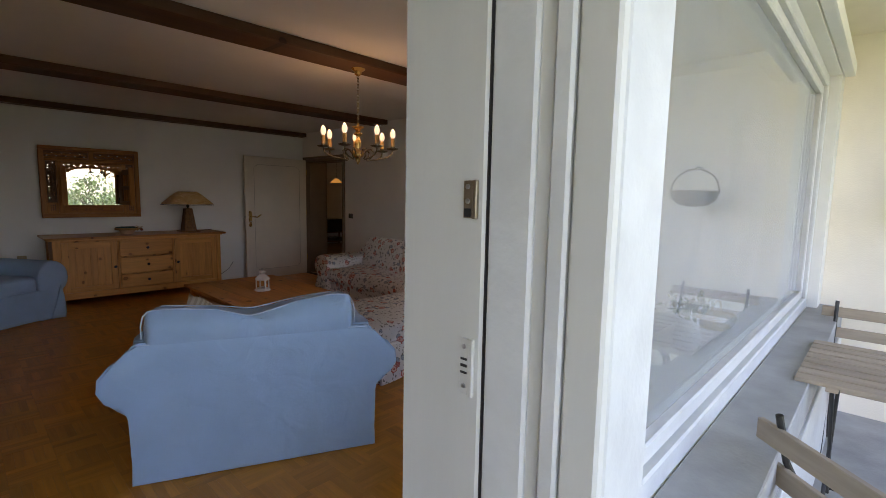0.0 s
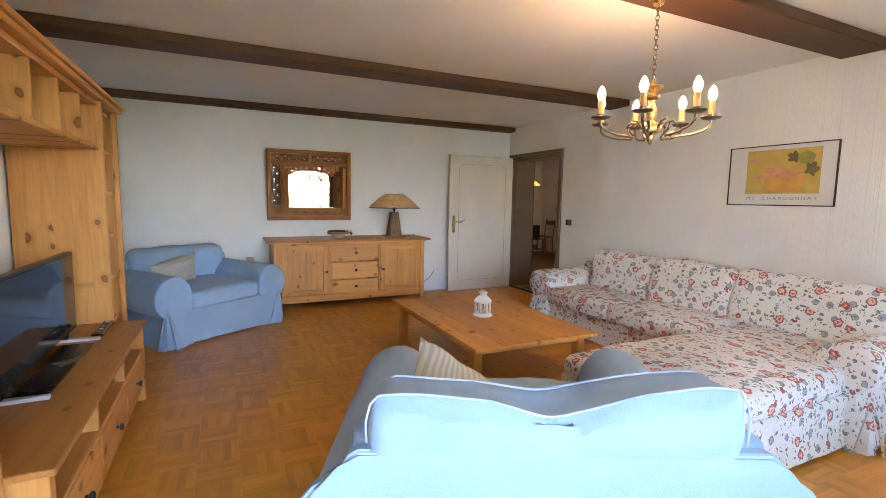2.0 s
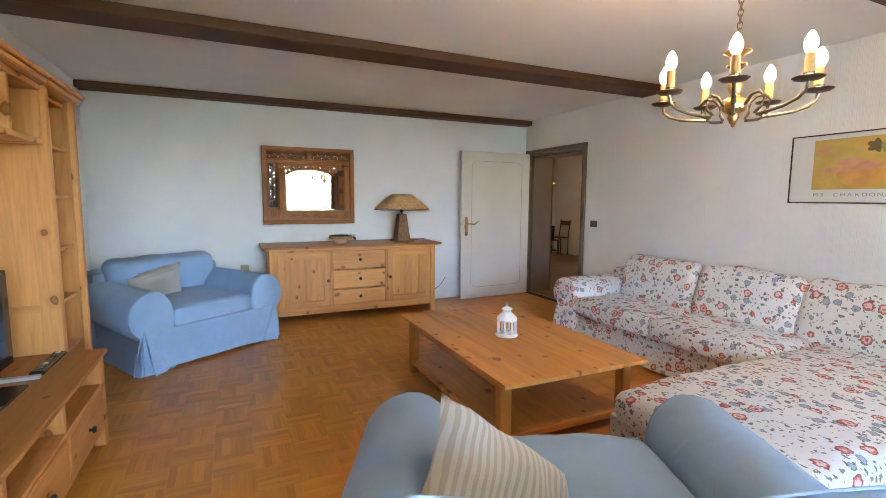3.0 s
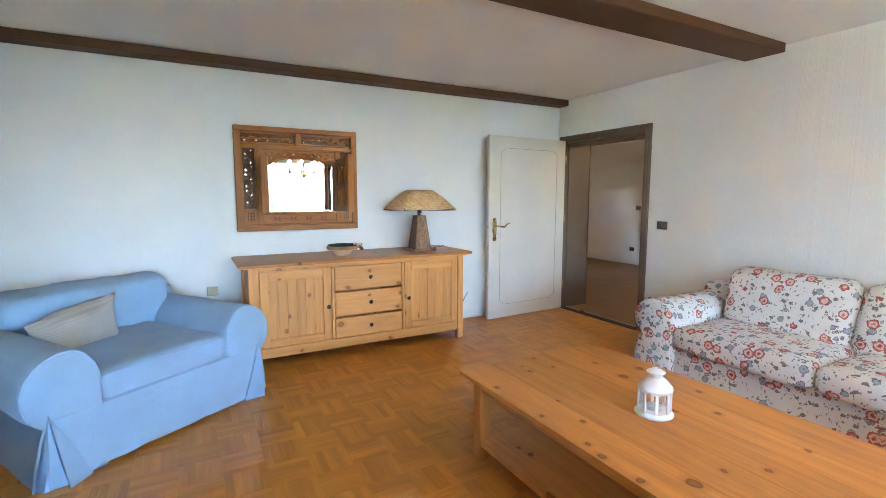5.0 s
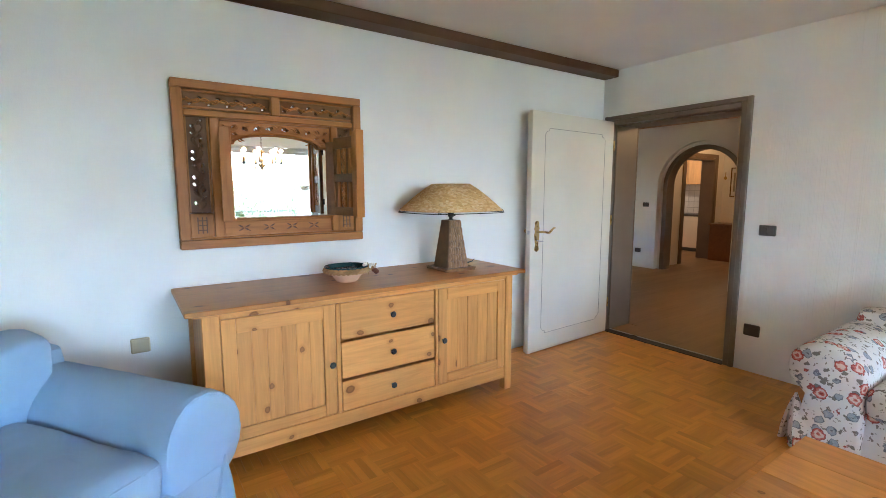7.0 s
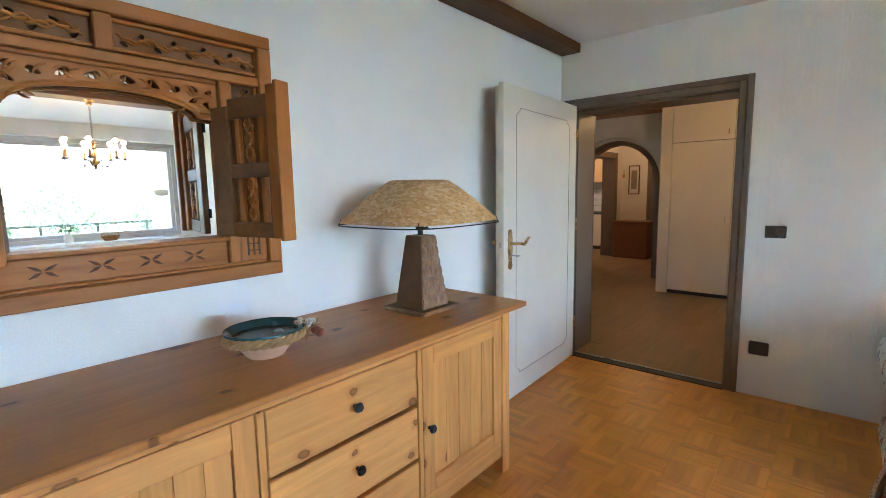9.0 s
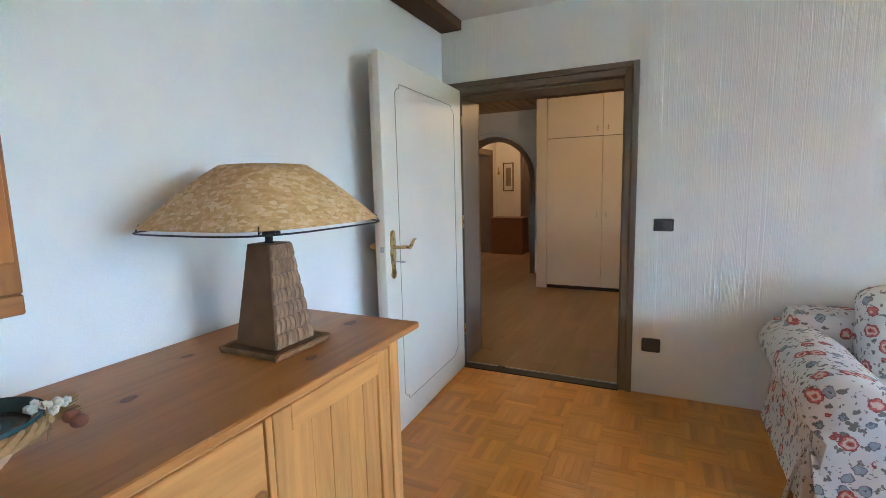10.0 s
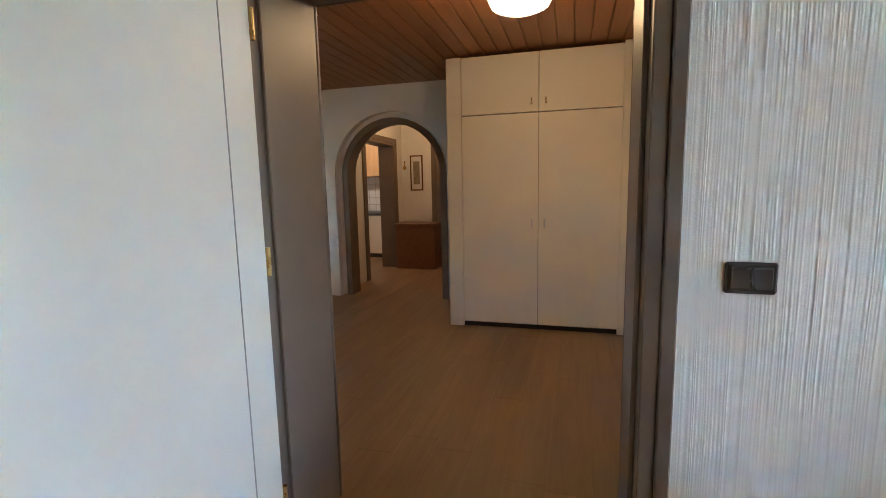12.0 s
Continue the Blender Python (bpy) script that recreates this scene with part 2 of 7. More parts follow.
PINE, PINE_DEEP = (0.76, 0.355, 0.096), (0.43, 0.15, 0.030)
pine = {a: wood("pine_" + a, PINE, PINE_DEEP, a, face="y" if a == "x" else "x") for a in "xyz"}
pine_top = {a: wood("pine_top_" + a, (0.54, 0.225, 0.052), (0.30, 0.105, 0.02), a, 0.4, face="z", knot_rate=5.0, knot_chance=0.22) for a in "xy"}
pine_table = {a: wood("pine_table_" + a, (0.77, 0.335, 0.072), (0.44, 0.15, 0.024), a, 0.42, face="z" if a == "x" else "x", knot_rate=7.0, knot_chance=0.17) for a in "xyz"}
teak = {a: wood("teak_" + a, (0.47, 0.178, 0.037), (0.17, 0.055, 0.011), a, 0.5, False) for a in "xyz"}
# Darker teak tones; on recessed carving they put shade into the colour.
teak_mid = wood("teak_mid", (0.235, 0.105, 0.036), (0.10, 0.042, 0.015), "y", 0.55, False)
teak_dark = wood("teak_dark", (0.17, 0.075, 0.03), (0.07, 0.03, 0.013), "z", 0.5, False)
beam_wood = wood("beam_wood", (0.115, 0.052, 0.023), (0.055, 0.025, 0.012), "y", 0.6, True, 1.6, knot_chance=0.12)
parquet = wood("parquet", (0.70, 0.295, 0.042), (0.47, 0.175, 0.02), "x", 0.3, False, 1.0, (0.76, 1.36))
parquet_y = wood("parquet_y", (0.70, 0.295, 0.042), (0.47, 0.175, 0.02), "y", 0.3, False, 1.0, (0.76, 1.36))
laminate = wood("laminate", (0.29, 0.175, 0.072), (0.19, 0.108, 0.043), "y", 0.45, False, 1.5)
ceiling_boards = wood("ceiling_boards", (0.33, 0.135, 0.042), (0.19, 0.07, 0.022), "y", 0.4, True, 1.2)
grey_wood = wood("weathered_wood", (0.42, 0.34, 0.26), (0.24, 0.18, 0.13), "x", 0.75, False)
frame_brown = plain("frame_brown", (0.175, 0.128, 0.090), 0.45, 0, 0.12, 4, 120, 0.1)
door_white = plain("door_white", (0.78, 0.73, 0.63), 0.4, 0, 0.05, 3, 140, 0.06)
wall_white = plain("wall_white", (0.86, 0.85, 0.83), 0.85, 0, 0.05, 1.6, 170, 0.25)
ceiling_white = plain("ceiling_white", (0.86, 0.84, 0.81), 0.9, 0, 0.05, 1.4, 120, 0.3)
warm_white = plain("warm_white", (0.78, 0.76, 0.70), 0.8, 0, 0.05, 2.0, 150, 0.2)
beige_plaster = plain("beige_plaster", (0.87, 0.79, 0.66), 0.9, 0, 0.07, 3.0, 110, 0.5)
old_paint = plain("old_white_paint", (0.60, 0.60, 0.585), 0.5, 0, 0.10, 9.0, 60, 0.45)
jamb_paint = plain("jamb_paint", (0.58, 0.57, 0.53), 0.5, 0, 0.08, 5.0, 120, 0.15, (1, 1, 0.12))
concrete = plain("concrete_grey", (0.36, 0.355, 0.34), 0.85, 0, 0.22, 5.0, 60, 0.5)
rubber_black = plain("rubber_black", (0.018, 0.018, 0.02), 0.55, 0, 0.1)
iron = plain("iron_dark", (0.05, 0.048, 0.045), 0.5, 0.6, 0.3, 20)
switch_brown = plain("switch_brown", (0.045, 0.035, 0.028), 0.3, 0, 0.05)
switch_rocker = plain("switch_rocker", (0.075, 0.062, 0.052), 0.28, 0, 0.05)
brass = plain("brass_aged", (0.52, 0.35, 0.13), 0.28, 0.95, 0.10, 14, 80, 0.1)
pewter = plain("brass_tarnished", (0.20, 0.165, 0.115), 0.32, 0.95, 0.3, 25, 80, 0.1)
steel = plain("steel", (0.5, 0.5, 0.5), 0.3, 1.0, 0.1)
bronze_plate = plain("bronze_plate", (0.30, 0.25, 0.18), 0.4, 0.8, 0.2, 40)
knob_metal = plain("knob_dark", (0.05, 0.055, 0.065), 0.3, 0.6, 0.2)
tv_black = plain("tv_black", (0.012, 0.012, 0.013), 0.25, 0, 0.1, 6, 90, 0)
tv_screen = plain("tv_screen", (0.012, 0.013, 0.015), 0.06, 0, 0.05, 6, 90, 0)
silver = plain("silver_plastic", (0.62, 0.62, 0.62), 0.35, 0.4, 0.05)
lantern_white = plain("lantern_white", (0.80, 0.80, 0.77), 0.45, 0, 0.06, 12)
candle_wax = plain("candle_sleeve", (0.72, 0.42, 0.15), 0.5, 0, 0.15, 18)
terracotta = plain("terracotta", (0.60, 0.35, 0.21), 0.8, 0, 0.12, 14)
teal_glaze = plain("teal_glaze", (0.03, 0.085, 0.095), 0.25, 0, 0.25, 12)
straw = plain("straw", (0.42, 0.24, 0.085), 0.8, 0, 0.35, 30)
dried = plain("dried_flower", (0.74, 0.66, 0.55), 0.85, 0, 0.2, 40)
rust_pod = plain("seed_pod", (0.30, 0.10, 0.05), 0.7, 0, 0.3, 30)
bark_slate = plain("lamp_foot_brown", (0.175, 0.088, 0.033), 0.65, 0, 0.3, 16)
shell_brown = plain("coconut_shell", (0.31, 0.155, 0.058), 0.45, 0, 0.45, 22, 70, 0.3)
wardrobe_white = plain("wardrobe_white", (0.70, 0.63, 0.50), 0.45, 0, 0.04, 2)
tile_white = plain("tile_white", (0.72, 0.72, 0.70), 0.2, 0, 0.08, 8)
counter_dark = plain("counter_dark", (0.06, 0.055, 0.05), 0.35)
cabinet_beech = wood("cabinet_beech", (0.62, 0.40, 0.17), (0.45, 0.26, 0.10), "z", 0.4, False)
chest_wood = wood("chest_wood", (0.23, 0.11, 0.042), (0.13, 0.055, 0.02), "y", 0.4, False)
leaf_green = plain("leaf_green", (0.06, 0.11, 0.025), 0.6, 0, 0.4, 9)
bark = plain("bark", (0.13, 0.10, 0.075), 0.9, 0, 0.35, 12)
grass = plain("grass", (0.10, 0.13, 0.04), 0.95, 0, 0.35, 0.6, 8, 0.4)
mount_white = plain("poster_mount", (0.78, 0.78, 0.76), 0.35, 0, 0.03, 2)
poster_gold = plain("poster_gold", (0.66, 0.46, 0.11), 0.5, 0, 0.2, 9, 60, 0)
poster_pink = plain("poster_pink", (0.72, 0.36, 0.22), 0.5, 0, 0.2, 14, 60, 0)
poster_orange = plain("poster_orange", (0.74, 0.38, 0.09), 0.5, 0, 0.2, 10, 60, 0)
poster_leaf = plain("poster_leaf", (0.20, 0.15, 0.07), 0.5, 0, 0.3, 14, 60, 0)
poster_green = plain("poster_green", (0.36, 0.34, 0.10), 0.5, 0, 0.2, 14, 60, 0)
poster_ink = plain("poster_ink", (0.30, 0.33, 0.38), 0.5, 0, 0.05)
print_grey = plain("print_grey", (0.35, 0.30, 0.22), 0.5, 0, 0.4, 18)


def cloth(name, c, weave=420.0, stripes=None, bump=0.45):
    n = Nodes(name, 0.9)
    v = n.coords()
    a = n.noise(v, 5.0, 4.0)
    w = n.noise(v, weave, 2.0)
    col = n.ramp(a, [(0.3, dark(c, 0.93)), (0.7, dark(c, 1.04))])
    col = n.mix(n.scaled(w, 0.18), col, dark(c, 0.8))
    if stripes:
        other, count, along = stripes
        wv = n.node("ShaderNodeTexWave", Vector=v, Scale=count, Distortion=1.0, Detail=1.0)
        wv.bands_direction = along
        col = n.mix(n.ramp(wv.outputs[1], [(0.45, (0, 0, 0)), (0.6, (0.75, 0.75, 0.75))]), col, other)
    n.color(col)
    crease = n.noise(v, 7.0, 4.0, 1.2)
    n.bump(n.math("ADD", n.scaled(w, 0.25), crease), bump, 0.012)
    n.b.inputs["Sheen Weight"].default_value = 0.15
    return n.m


blue_cloth = cloth("pale_blue_cloth", (0.335, 0.485, 0.675), bump=0.75)
piping = cloth("white_piping", (0.50, 0.61, 0.74))
grey_stripe = cloth("grey_striped_cloth", (0.46, 0.42, 0.355), 420, ((0.38, 0.345, 0.29), 22.0, "Z"))
cream_stripe = cloth("cream_striped_cloth", (0.62, 0.57, 0.47), 420, ((0.44, 0.37, 0.27), 13.0, "X"))
print_cloth = cloth("garden_cushion_cloth", (0.55, 0.56, 0.50), 300, ((0.10, 0.12, 0.13), 9.0, "DIAGONAL"))
pale_blue_throw = cloth("pale_blue_throw", (0.60, 0.70, 0.78))


def floral():
    """Off-white cotton with red rosettes, blue-grey blossoms and olive leaves."""
    n = Nodes("floral_cotton", 0.9)
    v = n.coords((1, 1, 1), False)
    wob = n.node("ShaderNodeTexNoise", Vector=v, Scale=55.0, Detail=2.0)
    shift = n.node("ShaderNodeVectorMath", i0=wob.outputs["Color"], i1=(0.028, 0.028, 0.028))
    shift.operation = "MULTIPLY"
    v = n.math("VECTOR_ADD", v, shift.outputs[0])
    col = n.ramp(n.noise(v, 4.0), [(0.3, (0.74, 0.72, 0.70)), (0.7, (0.80, 0.785, 0.765))])

    def layer(col, offset, scale, stops, chance, stretch=(1, 1, 1), rand=0.9):
        m = n.node("ShaderNodeMapping", Vector=v, Location=offset, Rotation=(offset[0] * 0.3, offset[1] * 0.2, offset[2] * 0.17), Scale=stretch)
        vo = n.node("ShaderNodeTexVoronoi", Vector=m.outputs[0], Scale=scale, Randomness=rand)
        pick = n.math("LESS_THAN", n.node("ShaderNodeSeparateColor", i0=vo.outputs["Color"]).outputs[1], chance)
        for tint, alphas in stops:
            a = n.ramp(vo.outputs["Distance"], [(p, (q, q, q)) for p, q in alphas])
            col = n.mix(n.math("MULTIPLY", a, pick), col, tint)
        return col
    leafy, stem, blue, navy, red, deep_red, pale = (0.13, 0.13, 0.10), (0.20, 0.17, 0.14), (0.27, 0.33, 0.40), (0.09, 0.11, 0.16), (0.58, 0.12, 0.085), (0.30, 0.05, 0.045), (0.78, 0.66, 0.58)
    col = layer(col, (1.3, 4.1, 2.2), 18.0, [(leafy, [(0.0, 0.85), (0.25, 0.85), (0.29, 0.0)])], 0.80, (1, 2.4, 1.3), 1.0)
    col = layer(col, (3.7, 0.4, 5.9), 20.0, [(stem, [(0.0, 0.85), (0.22, 0.85), (0.26, 0.0)])], 0.75, (2.5, 1, 1.4), 1.0)
    col = layer(col, (5.1, 8.2, 3.3), 25.0, [(stem, [(0.0, 0.75), (0.17, 0.75), (0.21, 0.0)])], 0.42, (1.2, 1.4, 2.6), 1.0)
    col = layer(col, (7.7, 2.4, 8.1), 12.5, [(blue, [(0.0, 0.25), (0.16, 0.85), (0.26, 0.75), (0.30, 0.0)]), (navy, [(0.23, 0.0), (0.26, 0.75), (0.28, 0.75), (0.30, 0.0)]), (navy, [(0.0, 0.8), (0.06, 0.8), (0.10, 0.0)])], 0.62)
    col = layer(col, (2.9, 6.3, 0.8), 11.0, [(red, [(0.0, 0.88), (0.32, 0.88), (0.355, 0.0)]), (deep_red, [(0.285, 0.0), (0.315, 0.8), (0.34, 0.8), (0.36, 0.0)]), (pale, [(0.13, 0.0), (0.16, 0.85), (0.22, 0.85), (0.25, 0.0)]), (deep_red, [(0.0, 0.9), (0.06, 0.9), (0.10, 0.0)])], 0.52)
    n.color(col)
    n.bump(n.noise(v, 12.0, 3.0, 0.6), 0.3, 0.014)
    return n.m


floral_cloth = floral()


wall_ribbed = plain("ribbed_wallpaper", (0.885, 0.875, 0.855), 0.85, 0, 0.04, 1.6, 240, 0.15)


def shade_paper():
    """Lamp shade of overlapping bleached leaves."""
    n = Nodes("leaf_paper_shade", 0.7)
    v = n.coords((1, 0.8, 1.9), False)
    vo = n.node("ShaderNodeTexVoronoi", Vector=v, Scale=62.0)
    edge = n.node("ShaderNodeTexVoronoi", Vector=v, Scale=62.0)
    edge.feature = "DISTANCE_TO_EDGE"
    tone = n.node("ShaderNodeSeparateColor", i0=vo.outputs["Color"]).outputs[0]
    col = n.ramp(tone, [(0.0, (0.66, 0.37, 0.13)), (0.5, (0.79, 0.49, 0.20)), (1.0, (0.88, 0.64, 0.35))])
    col = n.mix(n.ramp(edge.outputs[0], [(0.0, (0.5, 0.5, 0.5)), (0.05, (0, 0, 0))]), col, (0.44, 0.25, 0.09))
    n.color(col)
    n.bump(tone, 0.3, 0.003)
    return n.m


shade_mat = shade_paper()


def rug_weave():
    """Black braid laid in oval rounds, flecked with white stitches."""
    n = Nodes("black_white_rug", 0.95)
    xyz = n.node("ShaderNodeSeparateXYZ", i0=n.coords((1, 1, 1), False))
    u, w = n.scaled(xyz.outputs[0], 1 / 0.66), n.scaled(xyz.outputs[1], 1 / 0.50)
    r = n.math("SQRT", n.math("ADD", n.math("MULTIPLY", u, u), n.math("MULTIPLY", w, w)))
    rounds = n.scaled(r, 12.0)
    ring = n.math("FLOOR", rounds)
    turn = n.math("ADD", n.scaled(n.math("ARCTAN2", w, u), 4.6), n.math("MULTIPLY", n.math("MULTIPLY", ring, ring), 1.37))
    turn = n.math("MULTIPLY", turn, n.math("ADD", n.scaled(ring, 0.09), 0.35))
    along = n.math("ADD", n.math("FRACT", turn), n.scaled(n.noise(n.coords((1, 1, 1), False), 30.0, 2.0), 0.25))
    across = n.math("ABSOLUTE", n.math("SUBTRACT", n.math("FRACT", rounds), 0.5))
    white = n.math("MULTIPLY", n.ramp(along, [(0.50, (1, 1, 1)), (0.56, (0, 0, 0))]), n.ramp(across, [(0.26, (1, 1, 1)), (0.36, (0, 0, 0))]))
    n.color(n.mix(white, (0.022, 0.022, 0.027), (0.60, 0.59, 0.55)))
    n.bump(n.math("ADD", n.math("SUBTRACT", 1.0, across), n.scaled(n.noise(n.coords((1, 1, 1), False), 200.0), 0.4)), 0.6, 0.006)
    return n.m


rug_mat = rug_weave()


def glass(name, tint=(1, 1, 1), rough=0.0):
    n = Nodes(name, rough)
    n.color(tint)
    n.b.inputs["Transmission Weight"].default_value = 1.0
    n.b.inputs["IOR"].default_value = 1.45
    return n.m


window_glass = glass("window_glass", (0.97, 0.99, 0.99))


def hazy_glass():
    """Double glazing; its bright reflection of outdoors is painted in as a pale diffuse haze."""
    n = Nodes("hazy_glass", 0.0)
    n.color((0.96, 0.99, 0.99))
    n.b.inputs["Transmission Weight"].default_value = 1.0
    haze = n.node("ShaderNodeBsdfDiffuse", Color=(0.72, 0.76, 0.78, 1.0))
    spots = n.noise(n.coords((1, 1.4, 0.6), False), 5.0, 6.0, 0.8)
    amount = n.ramp(spots, [(0.3, (0.15, 0.15, 0.15)), (0.7, (0.19, 0.19, 0.19))])
    both = n.node("ShaderNodeMixShader", i0=amount)
    n.t.links.new(n.b.outputs[0], both.inputs[1])
    n.t.links.new(haze.outputs[0], both.inputs[2])
    n.t.links.new(both.outputs[0], n.t.nodes["Material Output"].inputs["Surface"])
    return n.m


pane_glass = hazy_glass()
lamp_glass = glass("lamp_glass", (1.0, 0.93, 0.8), 0.25)
mirror_glass = Nodes("mirror_glass", 0.01, 1.0).color((0.93, 0.94, 0.94)).m


def glow(name, c, strength):
    n = Nodes(name, 0.4)
    n.color(c)
    n.b.inputs["Emission Color"].default_value = (*c, 1)
    n.b.inputs["Emission Strength"].default_value = strength
    return n.m


bulb_glow = glow("bulb_glow", (1.0, 0.80, 0.52), 0.12)
hall_glow = glow("hall_lamp_glow", (1.0, 0.70, 0.36), 0.12)

# ---- the large structure ----
X_W, X_E, Y_S, Y_N, Z_C = -6.04, 1.00, 0.30, 5.615, 2.495
Y_H0, Y_H1, Z_H = 6.02, 9.45, 2.47


def setting(name, bm, material, label, category):
    return solid(name, bm, material, label, category, kind="structure")


DOOR_L, DOOR_R, DOOR_T = -5.925, -4.805, 2.0
setting("wall_west", box(-6.3, 0.0, -0.2, X_W, Y_H0, 2.75, 0), wall_white, "white papered wall behind the sideboard", "wall")
setting("wall_south", box(X_W, 0.0, -0.2, 1.37, Y_S, 2.75, 0), wall_white, "white wall behind the pine wall unit", "wall")
setting("wall_north", boxes([(X_W, Y_N, -0.2, DOOR_L - 0.03, Y_H0, 2.75), (DOOR_R + 0.03, Y_N, -0.2, 1.37, Y_H0, 2.75), (DOOR_L - 0.03, Y_N, DOOR_T + 0.03, DOOR_R + 0.03, Y_H0, 2.75)]),
        wall_ribbed, "white wall with upright ribbed paper and a doorway", "wall")
WIN_S, WIN_N, WIN_B, WIN_T = 2.02, 5.30, 0.70, 2.27
BD_S, BD_N, BD_T = 0.80, 1.83, 2.20
setting("wall_east", boxes([(X_E, Y_S, -0.2, 1.37, BD_S, 2.75), (X_E, BD_S, BD_T, 1.37, BD_N, 2.75), (X_E, BD_N, -0.2, 1.37, WIN_S, 2.75),
                            (X_E, WIN_S, -0.2, 1.31, WIN_N, WIN_B), (X_E, WIN_S, WIN_T, 1.37, WIN_N, 2.75), (X_E, WIN_N, -0.2, 1.37, Y_N, 2.75)]),
        warm_white, "white outer wall with balcony door opening and wide window", "wall")
setting("ceiling", box(X_W, Y_S, Z_C, X_E, Y_N, 2.75, 0), ceiling_white, "off-white plastered ceiling above dark beams", "ceiling")
for bx0, bx1, by in ((X_W + 0.004, -5.875, 5.60), (-3.86, -3.572, 5.54), (-1.635, -1.355, 5.54)):
    bm = box(bx0, Y_S + 0.002, 2.425, bx1, by, Z_C - 0.002, 0.006)
    ob = solid("ceiling_beam", bm, beam_wood, "dark brown stained timber beam under the ceiling", "beam", "ceiling beams", "structure")



def cord_paper(x0, x1, z0, z1, seed):
    """Wallpaper relief: uneven upright cords that sway a little as they run up the wall."""
    rnd = random.Random(seed)
    cols = []
    x = x0
    while x < x1 - 0.012:
        w, h = rnd.uniform(0.004, 0.010), rnd.uniform(0.0006, 0.0018)
        lead = rnd.uniform(0.25, 0.45)
        cols += [(x, 0.0003), (x + w * lead * 0.5, h * 0.75), (x + w * lead, h), (x + w * 0.72, h * 0.7)]
        x += w
        if rnd.random() < 0.22:
            cols.append((x, 0.0003))
            x += rnd.uniform(0.003, 0.008)
    cols.append((x1, 0.0003))
    nz = max(3, round((z1 - z0) / 0.11))
    verts, faces = [], []
    for j in range(nz + 1):
        z = z0 + (z1 - z0) * j / nz
        for x, h in cols:
            sway = 0.0045 * noise.noise(Vector((x * 6, z * 2.2, seed))) + 0.0016 * noise.noise(Vector((x * 40, z * 5.0, seed + 2)))
            edge = min(1.0, (x - x0) / 0.02, (x1 - x) / 0.02)
            lift = 0.8 + 0.4 * noise.noise(Vector((x * 90, z * 3.2, seed + 5)))
            verts.append((x + sway * edge, Y_N - 0.0006 - h * max(0.15, lift), z))
    n = len(cols)
    for j in range(nz):
        for i in range(n - 1):
            faces.append((j * n + i, j * n + i + 1, (j + 1) * n + i + 1, (j + 1) * n + i))
    me = bpy.data.meshes.new("wallpaper")
    me.from_pydata(verts, [], faces)
    me.materials.append(wall_ribbed)
    for p in me.polygons:
        p.use_smooth = True
    ob = new("wallpaper", me)
    return tagged(ob, "white wallpaper with uneven upright cords", "wallpaper", kind="structure")


cord_paper(DOOR_R + 0.080, X_E, 0.0, Z_C, 3)
cord_paper(X_W, DOOR_R + 0.079, DOOR_T + 0.080, Z_C, 4)
# Floor boards lie over this slab.
setting("floor", box(X_W, Y_S, -0.2, X_E, Y_N, -0.012, 0), parquet, "honey-coloured mosaic parquet floor", "floor")
floor = bpy.data.objects["floor"]

# ---- doorway to the hall with its brown lining ----
lining = thing("door_frame", "dark taupe painted door frame with deep lining", "door frame", (-5.36, 5.6, 0), kind="structure")
part("lining", box(DOOR_L - 0.028, Y_N - 0.004, 0, DOOR_L, Y_H0 - 0.01, DOOR_T + 0.028, 0), frame_brown, lining)
part("lining", box(DOOR_R, Y_N - 0.004, 0, DOOR_R + 0.028, Y_H0 - 0.01, DOOR_T + 0.028, 0), frame_brown, lining)
part("lining", box(DOOR_L, Y_N - 0.004, DOOR_T, DOOR_R, Y_H0 - 0.01, DOOR_T + 0.028, 0), frame_brown, lining)
for yy, s in ((Y_N, -1), (Y_H0, 1)):
    for k, (a, b, d) in enumerate(((0.0, 0.042, 0.016), (0.042, 0.078, 0.026))):
        y0, y1 = sorted((yy, yy + s * d))
        part("architrave", box(DOOR_R + a, y0, 0, DOOR_R + b, y1, DOOR_T + b, 0.004), frame_brown, lining)
        part("architrave", box(DOOR_L - b, y0, 0, DOOR_L - a, y1, DOOR_T + b, 0.004), frame_brown, lining)
        part("architrave", box(DOOR_L - a + 0.001, y0, DOOR_T + a, DOOR_R + a - 0.001, y1 - 0.001, DOOR_T + b - 0.001, 0.004), frame_brown, lining)
part("door_stop", box(DOOR_R - 0.014, Y_N + 0.05, 0, DOOR_R, Y_N + 0.075, DOOR_T, 0.003), frame_brown, lining)
part("door_stop", box(DOOR_L, Y_N + 0.05, 0, DOOR_L + 0.014, Y_N + 0.075, DOOR_T, 0.003), frame_brown, lining)
part("door_stop", box(DOOR_L + 0.014, Y_N + 0.05, DOOR_T - 0.014, DOOR_R - 0.014, Y_N + 0.075, DOOR_T, 0.003), frame_brown, lining)
solid("threshold", box(DOOR_L, Y_N - 0.03, -0.012, DOOR_R, Y_N + 0.06, 0.006, 0.003), rubber_black, "dark threshold strip in the doorway", "threshold", kind="structure")
solid("threshold_rail", box(DOOR_L, Y_N + 0.062, -0.012, DOOR_R, Y_N + 0.075, 0.010, 0.002), steel, "thin metal edge strip beside the threshold", "threshold", kind="structure")

